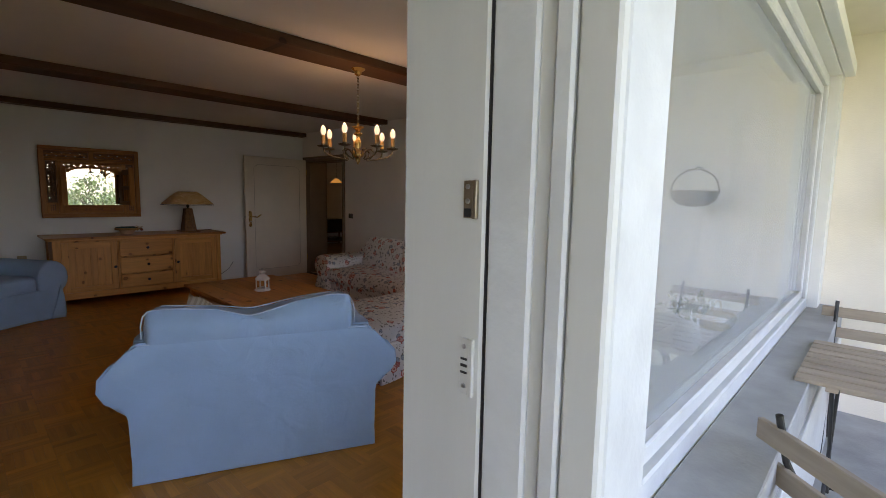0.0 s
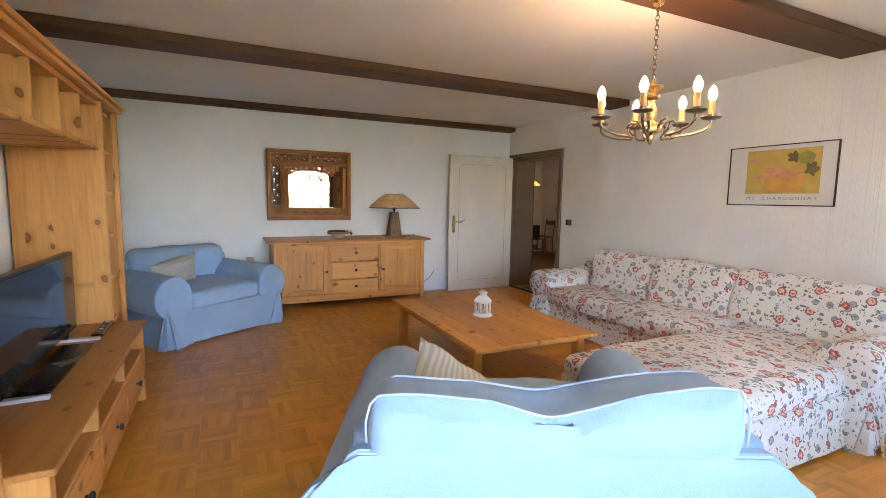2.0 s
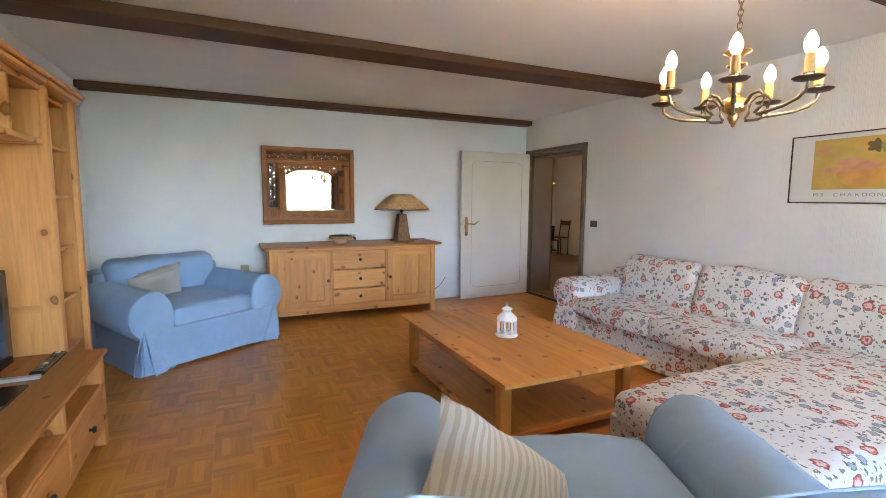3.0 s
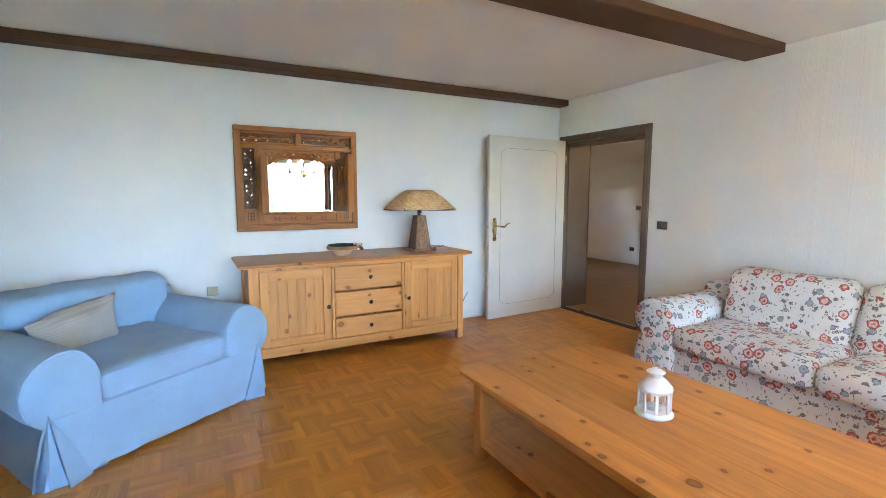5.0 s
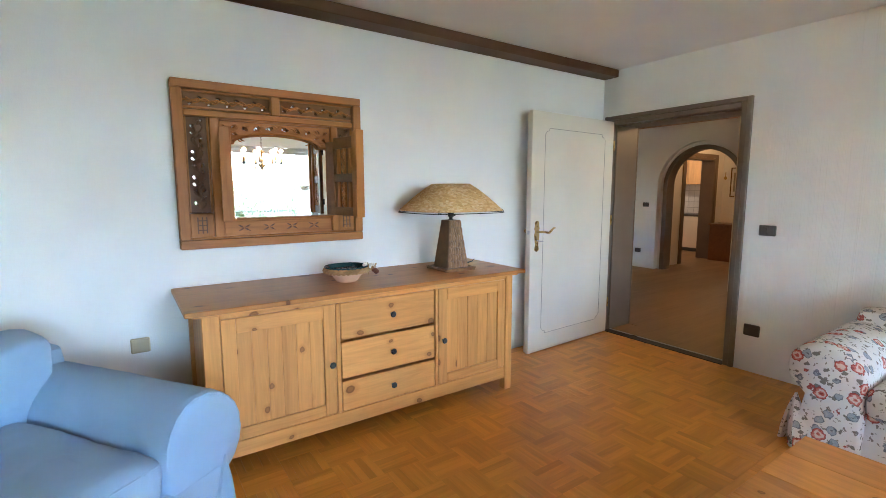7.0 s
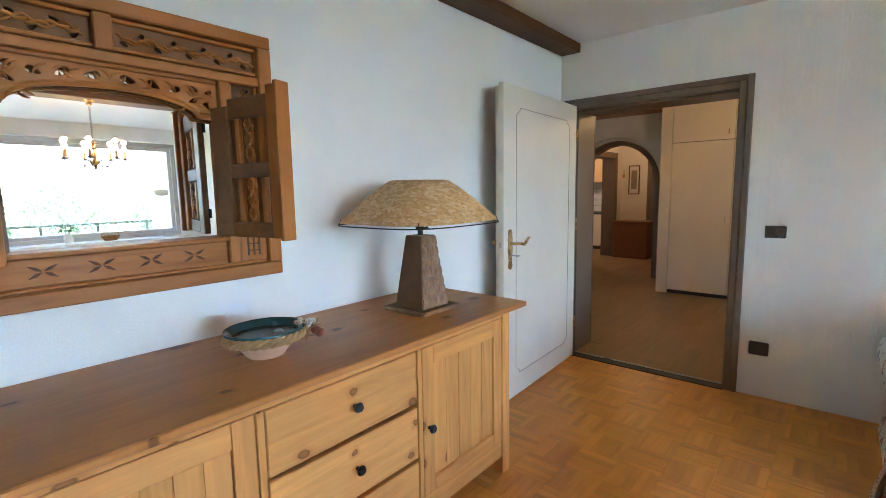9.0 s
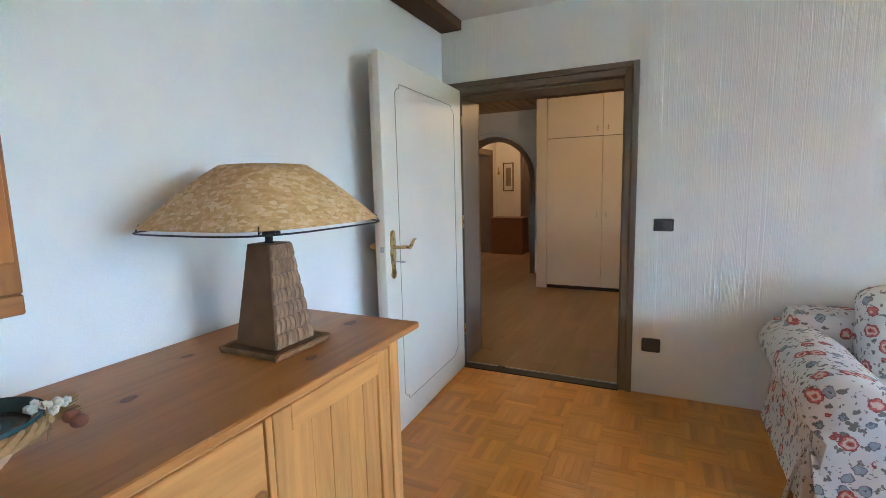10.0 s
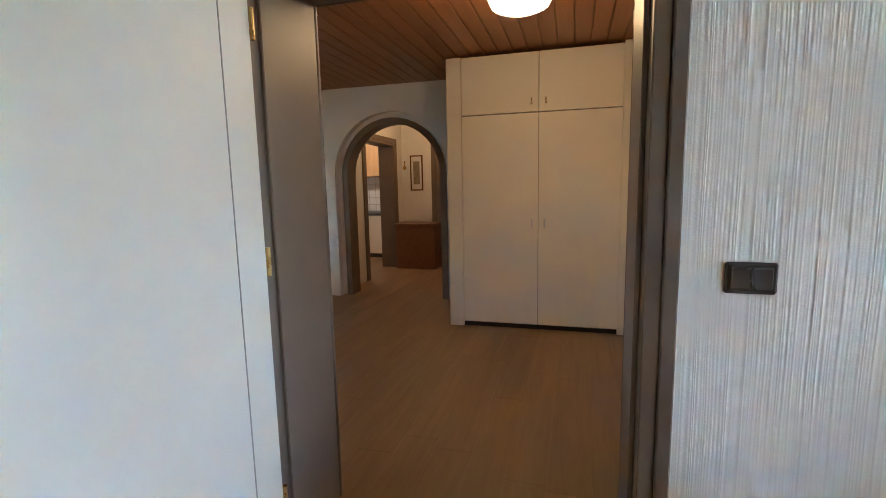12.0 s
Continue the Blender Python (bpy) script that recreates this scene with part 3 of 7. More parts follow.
# the leaf, standing open along the west wall
W_LEAF, H_LEAF = 1.12, 2.015
door = thing("door_1", "off-white panelled interior door standing open on brass handle", "door", (-5.925, 5.585, 0.008), math.degrees(math.atan2(4.465 - 5.585, -5.872 + 5.925)), kind="structure", local=True)
leaf = part("leaf", box(0.0, -0.004, 0.0, W_LEAF, 0.032, H_LEAF, 0.003), door_white, door)
part("rebate", box(0.012, -0.036, 0.0, W_LEAF - 0.016, -0.0045, H_LEAF - 0.014, 0.002), door_white, door)
groove_shade_mat = plain("groove_shade_grey", (0.36, 0.33, 0.28), 0.6)
gx0, gx1, gz0, gz1 = 0.135, W_LEAF - 0.155, 0.15, H_LEAF - 0.13


def groove_line(cut):
    pts = []
    for cx, cz, sx, sz in ((gx0, gz0, 1, 1), (gx1, gz0, -1, 1), (gx1, gz1, -1, -1), (gx0, gz1, 1, -1)):
        ends = [(cx + sx * cut, cz), (cx + sx * cut * 0.9, cz + sz * cut * 0.45), (cx + sx * cut * 0.45, cz + sz * cut * 0.55), (cx, cz + sz * cut)]
        pts += ends if (sx * sz < 0) else ends[::-1]
    return pts


# Grey bead laid on the leaf; the groove's shade is in its colour.
part("panel_groove", tube([(x, 0.0325, z) for x, z in groove_line(0.05)], 0.0022, 5, True), groove_shade_mat, leaf)
HX, HZ = W_LEAF - 0.075, 1.038
plate = [(0.020, -0.16), (0.026, -0.145), (0.016, -0.11), (0.024, -0.07), (0.030, -0.03), (0.022, 0.0), (0.030, 0.026), (0.022, 0.052), (0.025, 0.066), (0.018, 0.084), (0.0, 0.090)]
outline = [(HX + x, HZ + z) for x, z in plate] + [(HX - x, HZ + z) for x, z in plate[-2::-1]] + [(HX, HZ - 0.168)]
handle = part("handle_plate", prism(outline, 0.032, 0.037, "y"), brass, door, "ornate brass handle plate")
part("lever", tube([(HX, 0.034, HZ), (HX, 0.075, HZ), (HX - 0.02, 0.085, HZ), (HX - 0.06, 0.085, HZ - 0.005), (HX - 0.095, 0.085, HZ - 0.012), (HX - 0.12, 0.085, HZ + 0.005), (HX - 0.15, 0.085, HZ + 0.026), (HX - 0.18, 0.082, HZ + 0.026)],
                  [0.011, 0.009, 0.010, 0.009, 0.011, 0.010, 0.008, 0.004], 10), brass, handle, smooth=True)
part("key", tube([(HX, 0.036, HZ - 0.075), (HX, 0.075, HZ - 0.075)], 0.004, 8), steel, handle)
part("key_bow", tube([(HX + 0.014 * math.cos(a), 0.088 + 0.014 * math.sin(a), HZ - 0.075) for a in np.linspace(0, 2 * math.pi, 13)[:-1]], 0.003, 6, True), steel, handle)
part("latch", box(W_LEAF - 0.002, 0.006, HZ - 0.02, W_LEAF + 0.010, 0.022, HZ + 0.012, 0.002), steel, door)
part("back_knob", lathe([(0.006, 0), (0.006, 0.03), (0.018, 0.035), (0.02, 0.05), (0.012, 0.062), (0, 0.064)], 16, m=pose(HX, -0.036, HZ, 90)), brass, door, smooth=True)
for hz in (0.25, 1.05, 1.75):
    part("hinge", lathe([(0.008, 0), (0.008, 0.09)], 10, (-0.004, 0.036, hz)), brass, door)

# ---- window, sill and balcony door frame ----
win = thing("window_1", "wide white painted window with weathered wooden frame", "window", (1.28, 3.66, WIN_B), kind="structure")
FX0, FX1 = 1.20, 1.31


def window_bar(x0, y0, z0, x1, y1, z1, name="window_frame"):
    return part(name, box(x0, y0, z0, x1, y1, z1, 0.006), old_paint, win)


window_bar(FX0, WIN_S, WIN_B, FX1, WIN_N, WIN_B + 0.07)
window_bar(FX0, WIN_S, WIN_T - 0.07, FX1, WIN_N, WIN_T)
window_bar(FX0, WIN_S, WIN_B + 0.07, FX1, WIN_S + 0.07, WIN_T - 0.07)
window_bar(FX0, WIN_N - 0.07, WIN_B + 0.07, FX1, WIN_N, WIN_T - 0.07)
for a in ((WIN_S + 0.072, WIN_B + 0.072, WIN_N - 0.072, WIN_B + 0.125), (WIN_S + 0.072, WIN_T - 0.125, WIN_N - 0.072, WIN_T - 0.072),
          (WIN_S + 0.072, WIN_B + 0.125, WIN_S + 0.13, WIN_T - 0.125), (WIN_N - 0.13, WIN_B + 0.125, WIN_N - 0.072, WIN_T - 0.125)):
    part("sash", box(FX0 + 0.012, a[0], a[1], FX1 - 0.022, a[2], a[3], 0.006), old_paint, win)
pane = part("pane", box(1.252, WIN_S + 0.131, WIN_B + 0.126, 1.257, WIN_N - 0.131, WIN_T - 0.126, 0), pane_glass, win)
pane.visible_shadow = False
part("window_sill", box(0.80, WIN_S - 0.03, WIN_B - 0.035, FX0 - 0.002, WIN_N + 0.03, WIN_B + 0.005, 0.005), warm_white, win)
solid("window_ledge", box(1.312, WIN_S + 0.002, 0.55, 1.50, 5.496, 0.705, 0.004), concrete, "grey concrete ledge below the window on the balcony", "ledge", kind="structure")
solid("ledge_edge", box(1.372, WIN_S - 0.02, -0.05, 1.512, 5.496, 0.549, 0.004), old_paint, "white painted low wall under the balcony ledge", "ledge", kind="structure")

bdoor = thing("balcony_door_frame", "weathered white balcony door frame with metal strike plates", "door frame", (1.15, 1.78, 0), kind="structure")
for x0, x1, d, mat_ in ((X_E - 0.005, 1.1915, 0.0, jamb_paint), (1.198, 1.281, 0.0, old_paint), (1.307, 1.339, 0.001, old_paint), (1.342, 1.402, -0.002, jamb_paint)):
    part("jamb", box(x0, BD_N - 0.03 - d, 0, x1, BD_N - 0.001, BD_T, 0.005), mat_, bdoor)
    part("jamb", box(x0, BD_S + 0.001, 0, x1, BD_S + 0.03 + d, BD_T, 0.005), mat_, bdoor)
    part("head", box(x0, BD_S + 0.03 + d, BD_T - 0.03 - d, x1, BD_N - 0.03 - d, BD_T - 0.001, 0.005), mat_, bdoor)
part("seal", box(1.1918, BD_N - 0.026, 0, 1.1977, BD_N - 0.001, BD_T, 0), rubber_black, bdoor)
part("groove", box(1.2812, BD_N - 0.020, 0, 1.3068, BD_N - 0.001, BD_T, 0.0), jamb_paint, bdoor)
part("outer_casing", box(1.371, BD_N, 0, 1.402, 1.993, BD_T, 0.004), old_paint, bdoor)
for z0, z1, mm, slots, screws in ((1.388, 1.450, bronze_plate, ((1.390, 1.404),), (1.416, 1.440)), (1.083, 1.183, jamb_paint, ((1.120, 1.124), (1.132, 1.137), (1.144, 1.148)), (1.098, 1.168))):
    pl = part("strike_plate", box(1.149, BD_N - 0.034, z0, 1.171, BD_N - 0.03, z1, 0.001), mm, bdoor, "worn metal strike plate")
    part("ridge", box(1.171, BD_N - 0.038, z0 - 0.001, 1.180, BD_N - 0.03, z1 + 0.001, 0.0015), mm, pl)
    for zz in screws:
        part("screw", lathe([(0.0045, 0), (0.0045, 0.002), (0, 0.003)], 10, m=pose(1.159, BD_N - 0.034, zz, 90)), steel, pl)
    for za, zb in slots:
        # Black slips on the plate face stand in for the openings' inner shade.
        part("slot", box(1.152, BD_N - 0.0352, za, 1.166, BD_N - 0.0342, zb, 0), rubber_black, pl)
solid("balcony_sill", box(X_E, BD_S + 0.002, -0.2, 1.37, BD_N - 0.002, 0.0, 0.0), old_paint, "worn white balcony door sill", "sill", kind="structure")

# ---- balcony and outdoors ----
setting("balcony_floor", box(1.372, -1.5, -0.25, 3.3, 5.498, -0.05, 0), concrete, "grey screed balcony floor", "floor")
setting("balcony_wall", box(1.372, 5.50, -0.25, 3.3, 5.75, 2.8, 0), beige_plaster, "beige rendered wall closing the balcony", "wall")
setting("balcony_wall_south", box(1.372, -1.75, -0.25, 3.3, -1.5, 2.8, 0), beige_plaster, "beige rendered wall closing the balcony", "wall")
setting("balcony_ceiling", box(1.372, -1.5, 2.56, 3.4, 5.498, 2.75, 0), beige_plaster, "beige plastered underside of the roof", "ceiling")
setting("window_cornice", box(1.372, WIN_S - 0.1, WIN_T + 0.01, 1.43, 5.45, WIN_T + 0.10, 0.01), warm_white, "white shutter box rail above the window", "trim")
setting("house_wall", boxes([(-6.3, -0.3, -3.0, 1.37, -0.001, 2.75), (1.0, -1.75, -3.0, 1.37, -0.3, 2.75), (X_E + 0.4, 5.752, -3, 1.6, 13.3, 2.75)]), beige_plaster, "beige rendered house wall", "wall")
# Unseen slab; its west overhang is added to keep sun off the hall opening.
setting("roof", box(-11.7, -2.0, 2.76, 3.6, 13.6, 2.95, 0), concrete, "unseen flat roof slab, its west overhang added as a sunshade", "roof")
setting("ground", box(-300, -300, -3.2, 400, 400, -3.0, 0), grass, "green meadow ground below the house", "ground")
rail = thing("balcony_railing", "dark metal balcony railing with upright bars", "railing", (3.22, 2.0, -0.05))
part("top_rail", box(3.19, -1.498, 0.86, 3.25, 5.497, 0.90, 0.004), iron, rail)
part("bottom_rail", box(3.2, -1.498, 0.05, 3.24, 5.497, 0.08, 0.004), iron, rail)
for k in range(9):
    yy = -1.45 + k * 0.855
    part("post", box(3.2, yy - 0.02, -0.05, 3.24, yy + 0.02, 0.86, 0.003), iron, rail)


def tree(at, h, spread, seed):
    rnd = random.Random(seed)
    t = thing("tree", "leafy garden tree standing in the meadow", "tree", at, group="garden trees", local=True)
    bm = bmesh.new()
    add_tube(bm, [(0, 0, -0.1), (0.05, 0.02, h * 0.25), (0.0, 0.1, h * 0.55), (0.1, 0.0, h * 0.85)], [0.2, 0.16, 0.1, 0.03], 8)
    for k in range(7):
        a, z = k * 0.9, h * (0.3 + 0.07 * k)
        add_tube(bm, [(0, 0.05, z), (0.5 * spread * math.cos(a), 0.5 * spread * math.sin(a), z + 0.12 * h), (0.8 * spread * math.cos(a), 0.8 * spread * math.sin(a), z + 0.2 * h)], [0.07, 0.045, 0.015], 5)
    part("trunk", bm, bark, t)
    verts, faces = [], []
    for k in range(70):
        a, u = rnd.uniform(0, 6.28), rnd.random()
        rr = spread * (0.25 + 0.8 * rnd.random()) * (1 - 0.55 * abs(2 * u - 0.9))
        c = Vector((rr * math.cos(a), rr * math.sin(a), h * (0.32 + 0.72 * u)))
        for q in range(34):
            p = c + Vector((rnd.gauss(0, 0.34), rnd.gauss(0, 0.34), rnd.gauss(0, 0.26)))
            e = Euler((rnd.uniform(0, 6), rnd.uniform(0, 6), rnd.uniform(0, 6))).to_matrix()
            s = rnd.uniform(0.07, 0.14)
            i = len(verts)
            verts += [tuple(p + e @ Vector(w)) for w in ((-s, 0, 0), (0, -0.5 * s, 0.02), (s, 0, 0), (0, 0.5 * s, 0.02))]
            faces.append((i, i + 1, i + 2, i + 3))
    me = bpy.data.meshes.new("crown")
    me.from_pydata(verts, [], faces)
    me.materials.append(leaf_green)
    new("crown", me).parent = t


for k, (tx, ty, hh, sp) in enumerate(((17, 3.0, 4.6, 2.2), (21, 7.5, 5.0, 2.6), (15, 9.5, 4.2, 2.0), (25, 13.0, 5.4, 2.8), (22, -1.5, 4.8, 2.4), (30, 4.5, 5.6, 3.0))):
    tree((tx, ty, -3.0), hh, sp, k + 3)

# ---- hall, passage and kitchen ----
X_HW, X_HE = -10.2, -4.52
ARCH_X, ARCH_R, ARCH_Z, ARCH_D = -7.03, 0.62, 1.47, 0.30
Z_HC = Z_H
setting("hall_floor", box(X_HW, Y_N + 0.075, -0.2, X_HE, 13.0, -0.003, 0), laminate, "pale wood laminate floor of the hall", "floor")
setting("hall_wall_east", box(X_HE, Y_H0, 0, X_HE + 0.2, Y_H1 + 3.8, 2.75, 0), wall_white, "white hall wall beside the wardrobe", "wall")
setting("hall_wall_west", boxes([(X_HW - 0.2, Y_H0 - 0.2, 0, X_HW, 6.8, 2.75), (X_HW - 0.2, 7.27, 0, X_HW, 13.2, 2.75), (X_HW - 0.2, 6.8, 0, X_HW, 7.27, 1.25), (X_HW - 0.2, 6.8, 1.72, X_HW, 7.27, 2.75)]), wall_white, "white hall wall with a window opening", "wall")
setting("hall_wall_south", box(X_HW, Y_H0 - 0.2, 0, X_W - 0.26, Y_H0 - 0.001, 2.75, 0), wall_white, "white hall wall", "wall")
angles = [math.pi * k / 20 for k in range(21)]
bm = bmesh.new()
for r, y0, y1 in ((ARCH_R + 0.09, Y_H1, Y_H1 + 0.10), (ARCH_R, Y_H1 + 0.10, Y_H1 + ARCH_D)):
    add_box(bm, X_HW, y0, 0, ARCH_X - r, y1, 2.75)
    add_box(bm, ARCH_X + r, y0, 0, X_HE, y1, 2.75)
    add_prism(bm, [(ARCH_X + r * math.cos(a), ARCH_Z + r * math.sin(a)) for a in angles] + [(ARCH_X - r, 2.75), (ARCH_X + r, 2.75)], y0, y1, "y")
setting("hall_wall_north", bm, wall_white, "white hall wall with a round arch", "wall")
arch = thing("arch_lining", "dark brown timber lining of the round arch", "arch", (ARCH_X, Y_H1 + 0.15, 0), kind="structure")


def arch_ring(r0, r1, y0, y1):
    bm = bmesh.new()
    prof = [(math.cos(a), math.sin(a)) for a in angles]
    inner = [(ARCH_X + r0, 0.0)] + [(ARCH_X + r0 * c, ARCH_Z + r0 * s) for c, s in prof] + [(ARCH_X - r0, 0.0)]
    outer = [(ARCH_X + r1, 0.0)] + [(ARCH_X + r1 * c, ARCH_Z + r1 * s) for c, s in prof] + [(ARCH_X - r1, 0.0)]
    rows = [[bm.verts.new((x, y, z)) for x, z in ring] for ring, y in ((inner, y0), (outer, y0), (outer, y1), (inner, y1))]
    for a, b in ((0, 1), (1, 2), (2, 3), (3, 0)):
        for k in range(len(inner) - 1):
            bm.faces.new((rows[a][k], rows[a][k + 1], rows[b][k + 1], rows[b][k]))
    return bm


part("lining", arch_ring(ARCH_R - 0.03, ARCH_R - 0.001, Y_H1 + 0.085, Y_H1 + ARCH_D + 0.01), frame_brown, arch)
part("architrave", arch_ring(ARCH_R - 0.04, ARCH_R + 0.03, Y_H1 + 0.07, Y_H1 + 0.099), frame_brown, arch)

bm = bmesh.new()
xx = X_HW
while xx < X_HE - 0.05:
    add_box(bm, xx + 0.004, Y_H0, Z_H, min(xx + 0.123, X_HE), 13.0, Z_H + 0.02, 0.003)
    xx += 0.127
add_box(bm, X_HW, Y_H0, Z_H + 0.012, X_HE, 13.0, Z_H + 0.08)
setting("hall_ceiling", bm, ceiling_boards, "brown tongue-and-groove board ceiling of the hall", "ceiling")

X_K = -7.80
setting("passage_wall_west", boxes([(X_K - 0.25, Y_H1 + ARCH_D, 0, X_K, 10.42, 2.6), (X_K - 0.25, 11.55, 0, X_K, 11.9, 2.6), (X_K - 0.25, 10.42, 2.02, X_K, 11.55, 2.6)]), wall_white, "white passage wall with a kitchen doorway", "wall")
setting("passage_wall_north", box(X_K - 0.25, 11.90, 0, X_HE, 12.1, 2.6, 0), wall_white, "white wall at the end of the passage", "wall")
setting("kitchen_wall_north", box(X_HW, 13.0, 0, X_K, 13.2, 2.75, 0), wall_white, "white kitchen wall", "wall")
setting("kitchen_wall_east", box(X_K - 0.24, 12.102, 0, X_K, 13.0, 2.6, 0), wall_white, "white kitchen wall", "wall")
kf = thing("kitchen_door_frame", "dark brown timber door frame to the kitchen", "door frame", (X_K - 0.1, 10.98, 0), kind="structure")
part("jamb", box(X_K - 0.255, 10.42, 0, X_K + 0.012, 10.46, 2.02, 0.003), frame_brown, kf)
part("jamb", box(X_K - 0.255, 11.51, 0, X_K + 0.012, 11.55, 2.02, 0.003), frame_brown, kf)
part("head", box(X_K - 0.255, 10.46, 1.98, X_K + 0.012, 11.51, 2.02, 0.003), frame_brown, kf)
part("architrave", box(X_K, 10.34, 0, X_K + 0.02, 10.418, 2.09, 0.003), frame_brown, kf)
part("architrave", box(X_K, 11.552, 0, X_K + 0.02, 11.63, 2.09, 0.003), frame_brown, kf)
part("architrave", box(X_K, 10.42, 2.022, X_K + 0.02, 11.55, 2.09, 0.003), frame_brown, kf)
fd = thing("passage_door", "dark brown timber door at the end of the passage", "door", (-6.9, 11.88, 0), kind="structure")
part("leaf", box(-7.20, 11.872, 0, -6.3, 11.896, 2.02, 0.003), frame_brown, fd)
part("architrave", box(-7.27, 11.86, 0, -7.202, 11.897, 2.08, 0.003), frame_brown, fd)

# ---- sideboard ----
SB_X0, SB_X1, SB_Y0, SB_Y1 = -6.02, -5.44, 1.985, 3.905
SB_Z = 0.850
sb = thing("sideboard", "knotty honey pine sideboard with two doors and three drawers", "sideboard", (-5.73, 2.92, 0))
part("top", box(-6.035, 1.915, 0.825, -5.385, 3.972, SB_Z, 0.004), pine_top["y"], sb)
part("moulding", box(-6.02, 1.95, 0.811, -5.415, 3.93, 0.8245, 0.004), pine["y"], sb)
for y0, y1 in ((SB_Y0, SB_Y0 + 0.075), (SB_Y1 - 0.06, SB_Y1)):
    for x0 in (SB_X0, SB_X1 - 0.055):
        part("leg", box(x0, y0, 0, x0 + 0.055, y1, 0.8105, 0.003), pine["z"], sb)
    part("side_panel", box(SB_X0 + 0.056, y0 + 0.018, 0.12, SB_X1 - 0.056, y1 - 0.018, 0.8105, 0.002), pine["z"], sb)
part("back", box(SB_X0 + 0.01, SB_Y0 + 0.076, 0.12, SB_X0 + 0.02, SB_Y1 - 0.061, 0.8105, 0), pine["z"], sb)
part("bottom_rail", box(SB_X1 - 0.05, SB_Y0 + 0.076, 0.085, SB_X1 - 0.006, SB_Y1 - 0.061, 0.165, 0.003), pine["y"], sb)
part("top_rail", box(SB_X1 - 0.05, SB_Y0 + 0.076, 0.786, SB_X1 - 0.004, SB_Y1 - 0.061, 0.8105, 0.002), pine["y"], sb)
part("bottom", box(SB_X0 + 0.021, SB_Y0 + 0.076, 0.15, SB_X1 - 0.051, SB_Y1 - 0.061, 0.166, 0), pine["y"], sb)
for y0 in (2.628, 3.268):
    part("divider", box(SB_X0 + 0.021, y0, 0.167, SB_X1 - 0.002, y0 + 0.022, 0.785, 0.002), pine["z"], sb)


def knob(parent, x, y, z):
    part("knob", lathe([(0.007, 0), (0.007, 0.012), (0.015, 0.016), (0.018, 0.024), (0.013, 0.031), (0, 0.033)], 16, m=pose(x, y, z, 0, 90)), knob_metal, parent, "dark metal knob", True)


def framed_door(parent, y0, y1, z0, z1, x, knob_y, boards):
    d = part("door", box(x - 0.022, y0, z0, x - 0.004, y0 + 0.065, z1, 0.002), pine["z"], parent)
    part("stile", box(x - 0.022, y1 - 0.065, z0, x - 0.004, y1, z1, 0.002), pine["z"], d)
    part("rail", box(x - 0.022, y0 + 0.066, z1 - 0.075, x - 0.004, y1 - 0.066, z1, 0.002), pine["y"], d)
    part("rail", box(x - 0.022, y0 + 0.066, z0, x - 0.004, y1 - 0.066, z0 + 0.06, 0.002), pine["y"], d)
    ya, yb = y0 + 0.066, y1 - 0.066
    for k in range(boards):
        a, b = ya + (yb - ya) * k / boards, ya + (yb - ya) * (k + 1) / boards
        part("panel_board", box(x - 0.021, a, z0 + 0.061, x - 0.0125 - 0.001 * (k % 2), b - 0.0008, z1 - 0.076, 0.0012), pine["z"], d)
    knob(d, x - 0.004, knob_y, 0.455)


framed_door(sb, SB_Y0 + 0.080, 2.624, 0.170, 0.783, SB_X1, 2.597, 6)
framed_door(sb, 3.294, SB_Y1 - 0.064, 0.170, 0.783, SB_X1, 3.325, 5)
for z0, z1 in ((0.170, 0.340), (0.356, 0.562), (0.578, 0.782)):
    d = part("drawer", box(SB_X1 - 0.03, 2.655, z0, SB_X1 - 0.003, 3.262, z1, 0.003), pine["y"], sb)
    knob(d, SB_X1 - 0.003, 2.965, (z0 + z1) / 2)

# ---- carved mirror with little shutters ----
MY0, MY1, MZ0, MZ1 = 1.972, 3.034, 1.066, 1.968
MX = -6.036
mir = thing("carved_mirror", "carved brown teak window mirror with small open shutters", "mirror", (-6.0, 2.503, MZ0))


def mbar(name, y0, z0, y1, z1, d, axis, material=None, parent=None, bevel=0.004):
    return part(name, box(MX + 0.002, y0, z0, MX + d, y1, z1, bevel), material or teak[axis], parent or mir)


GY0, GY1, GZ0, GZ1 = 2.225, 2.795, 1.225, 1.665
mbar("outer_frame", MY0, MZ1 - 0.045, MY1, MZ1, 0.080, "y")
mbar("outer_frame", MY0, MZ0, MY1, MZ0 + 0.05, 0.080, "y")
mbar("outer_frame", MY0, MZ0 + 0.051, MY0 + 0.052, MZ1 - 0.046, 0.080, "z")
mbar("outer_frame", MY1 - 0.052, MZ0 + 0.051, MY1, MZ1 - 0.046, 0.080, "z")
mbar("rail", MY0 + 0.053, 1.782, MY1 - 0.053, 1.815, 0.072, "y")
mbar("rail", MY0 + 0.053, MZ0 + 0.051, MY1 - 0.053, 1.128, 0.060, "y")
mbar("block", 2.475, 1.816, 2.525, MZ1 - 0.046, 0.078, "z")
mbar("stile", 2.145, 1.129, 2.195, 1.781, 0.074, "z")
mbar("stile", 2.83, 1.129, 2.872, 1.781, 0.074, "z")
mbar("sill_panel", 2.196, 1.129, 2.829, GZ0 - 0.012, 0.058, "y")
mbar("sill_strip", 2.196, GZ0 - 0.011, 2.829, GZ0 + 0.004, 0.082, "y")
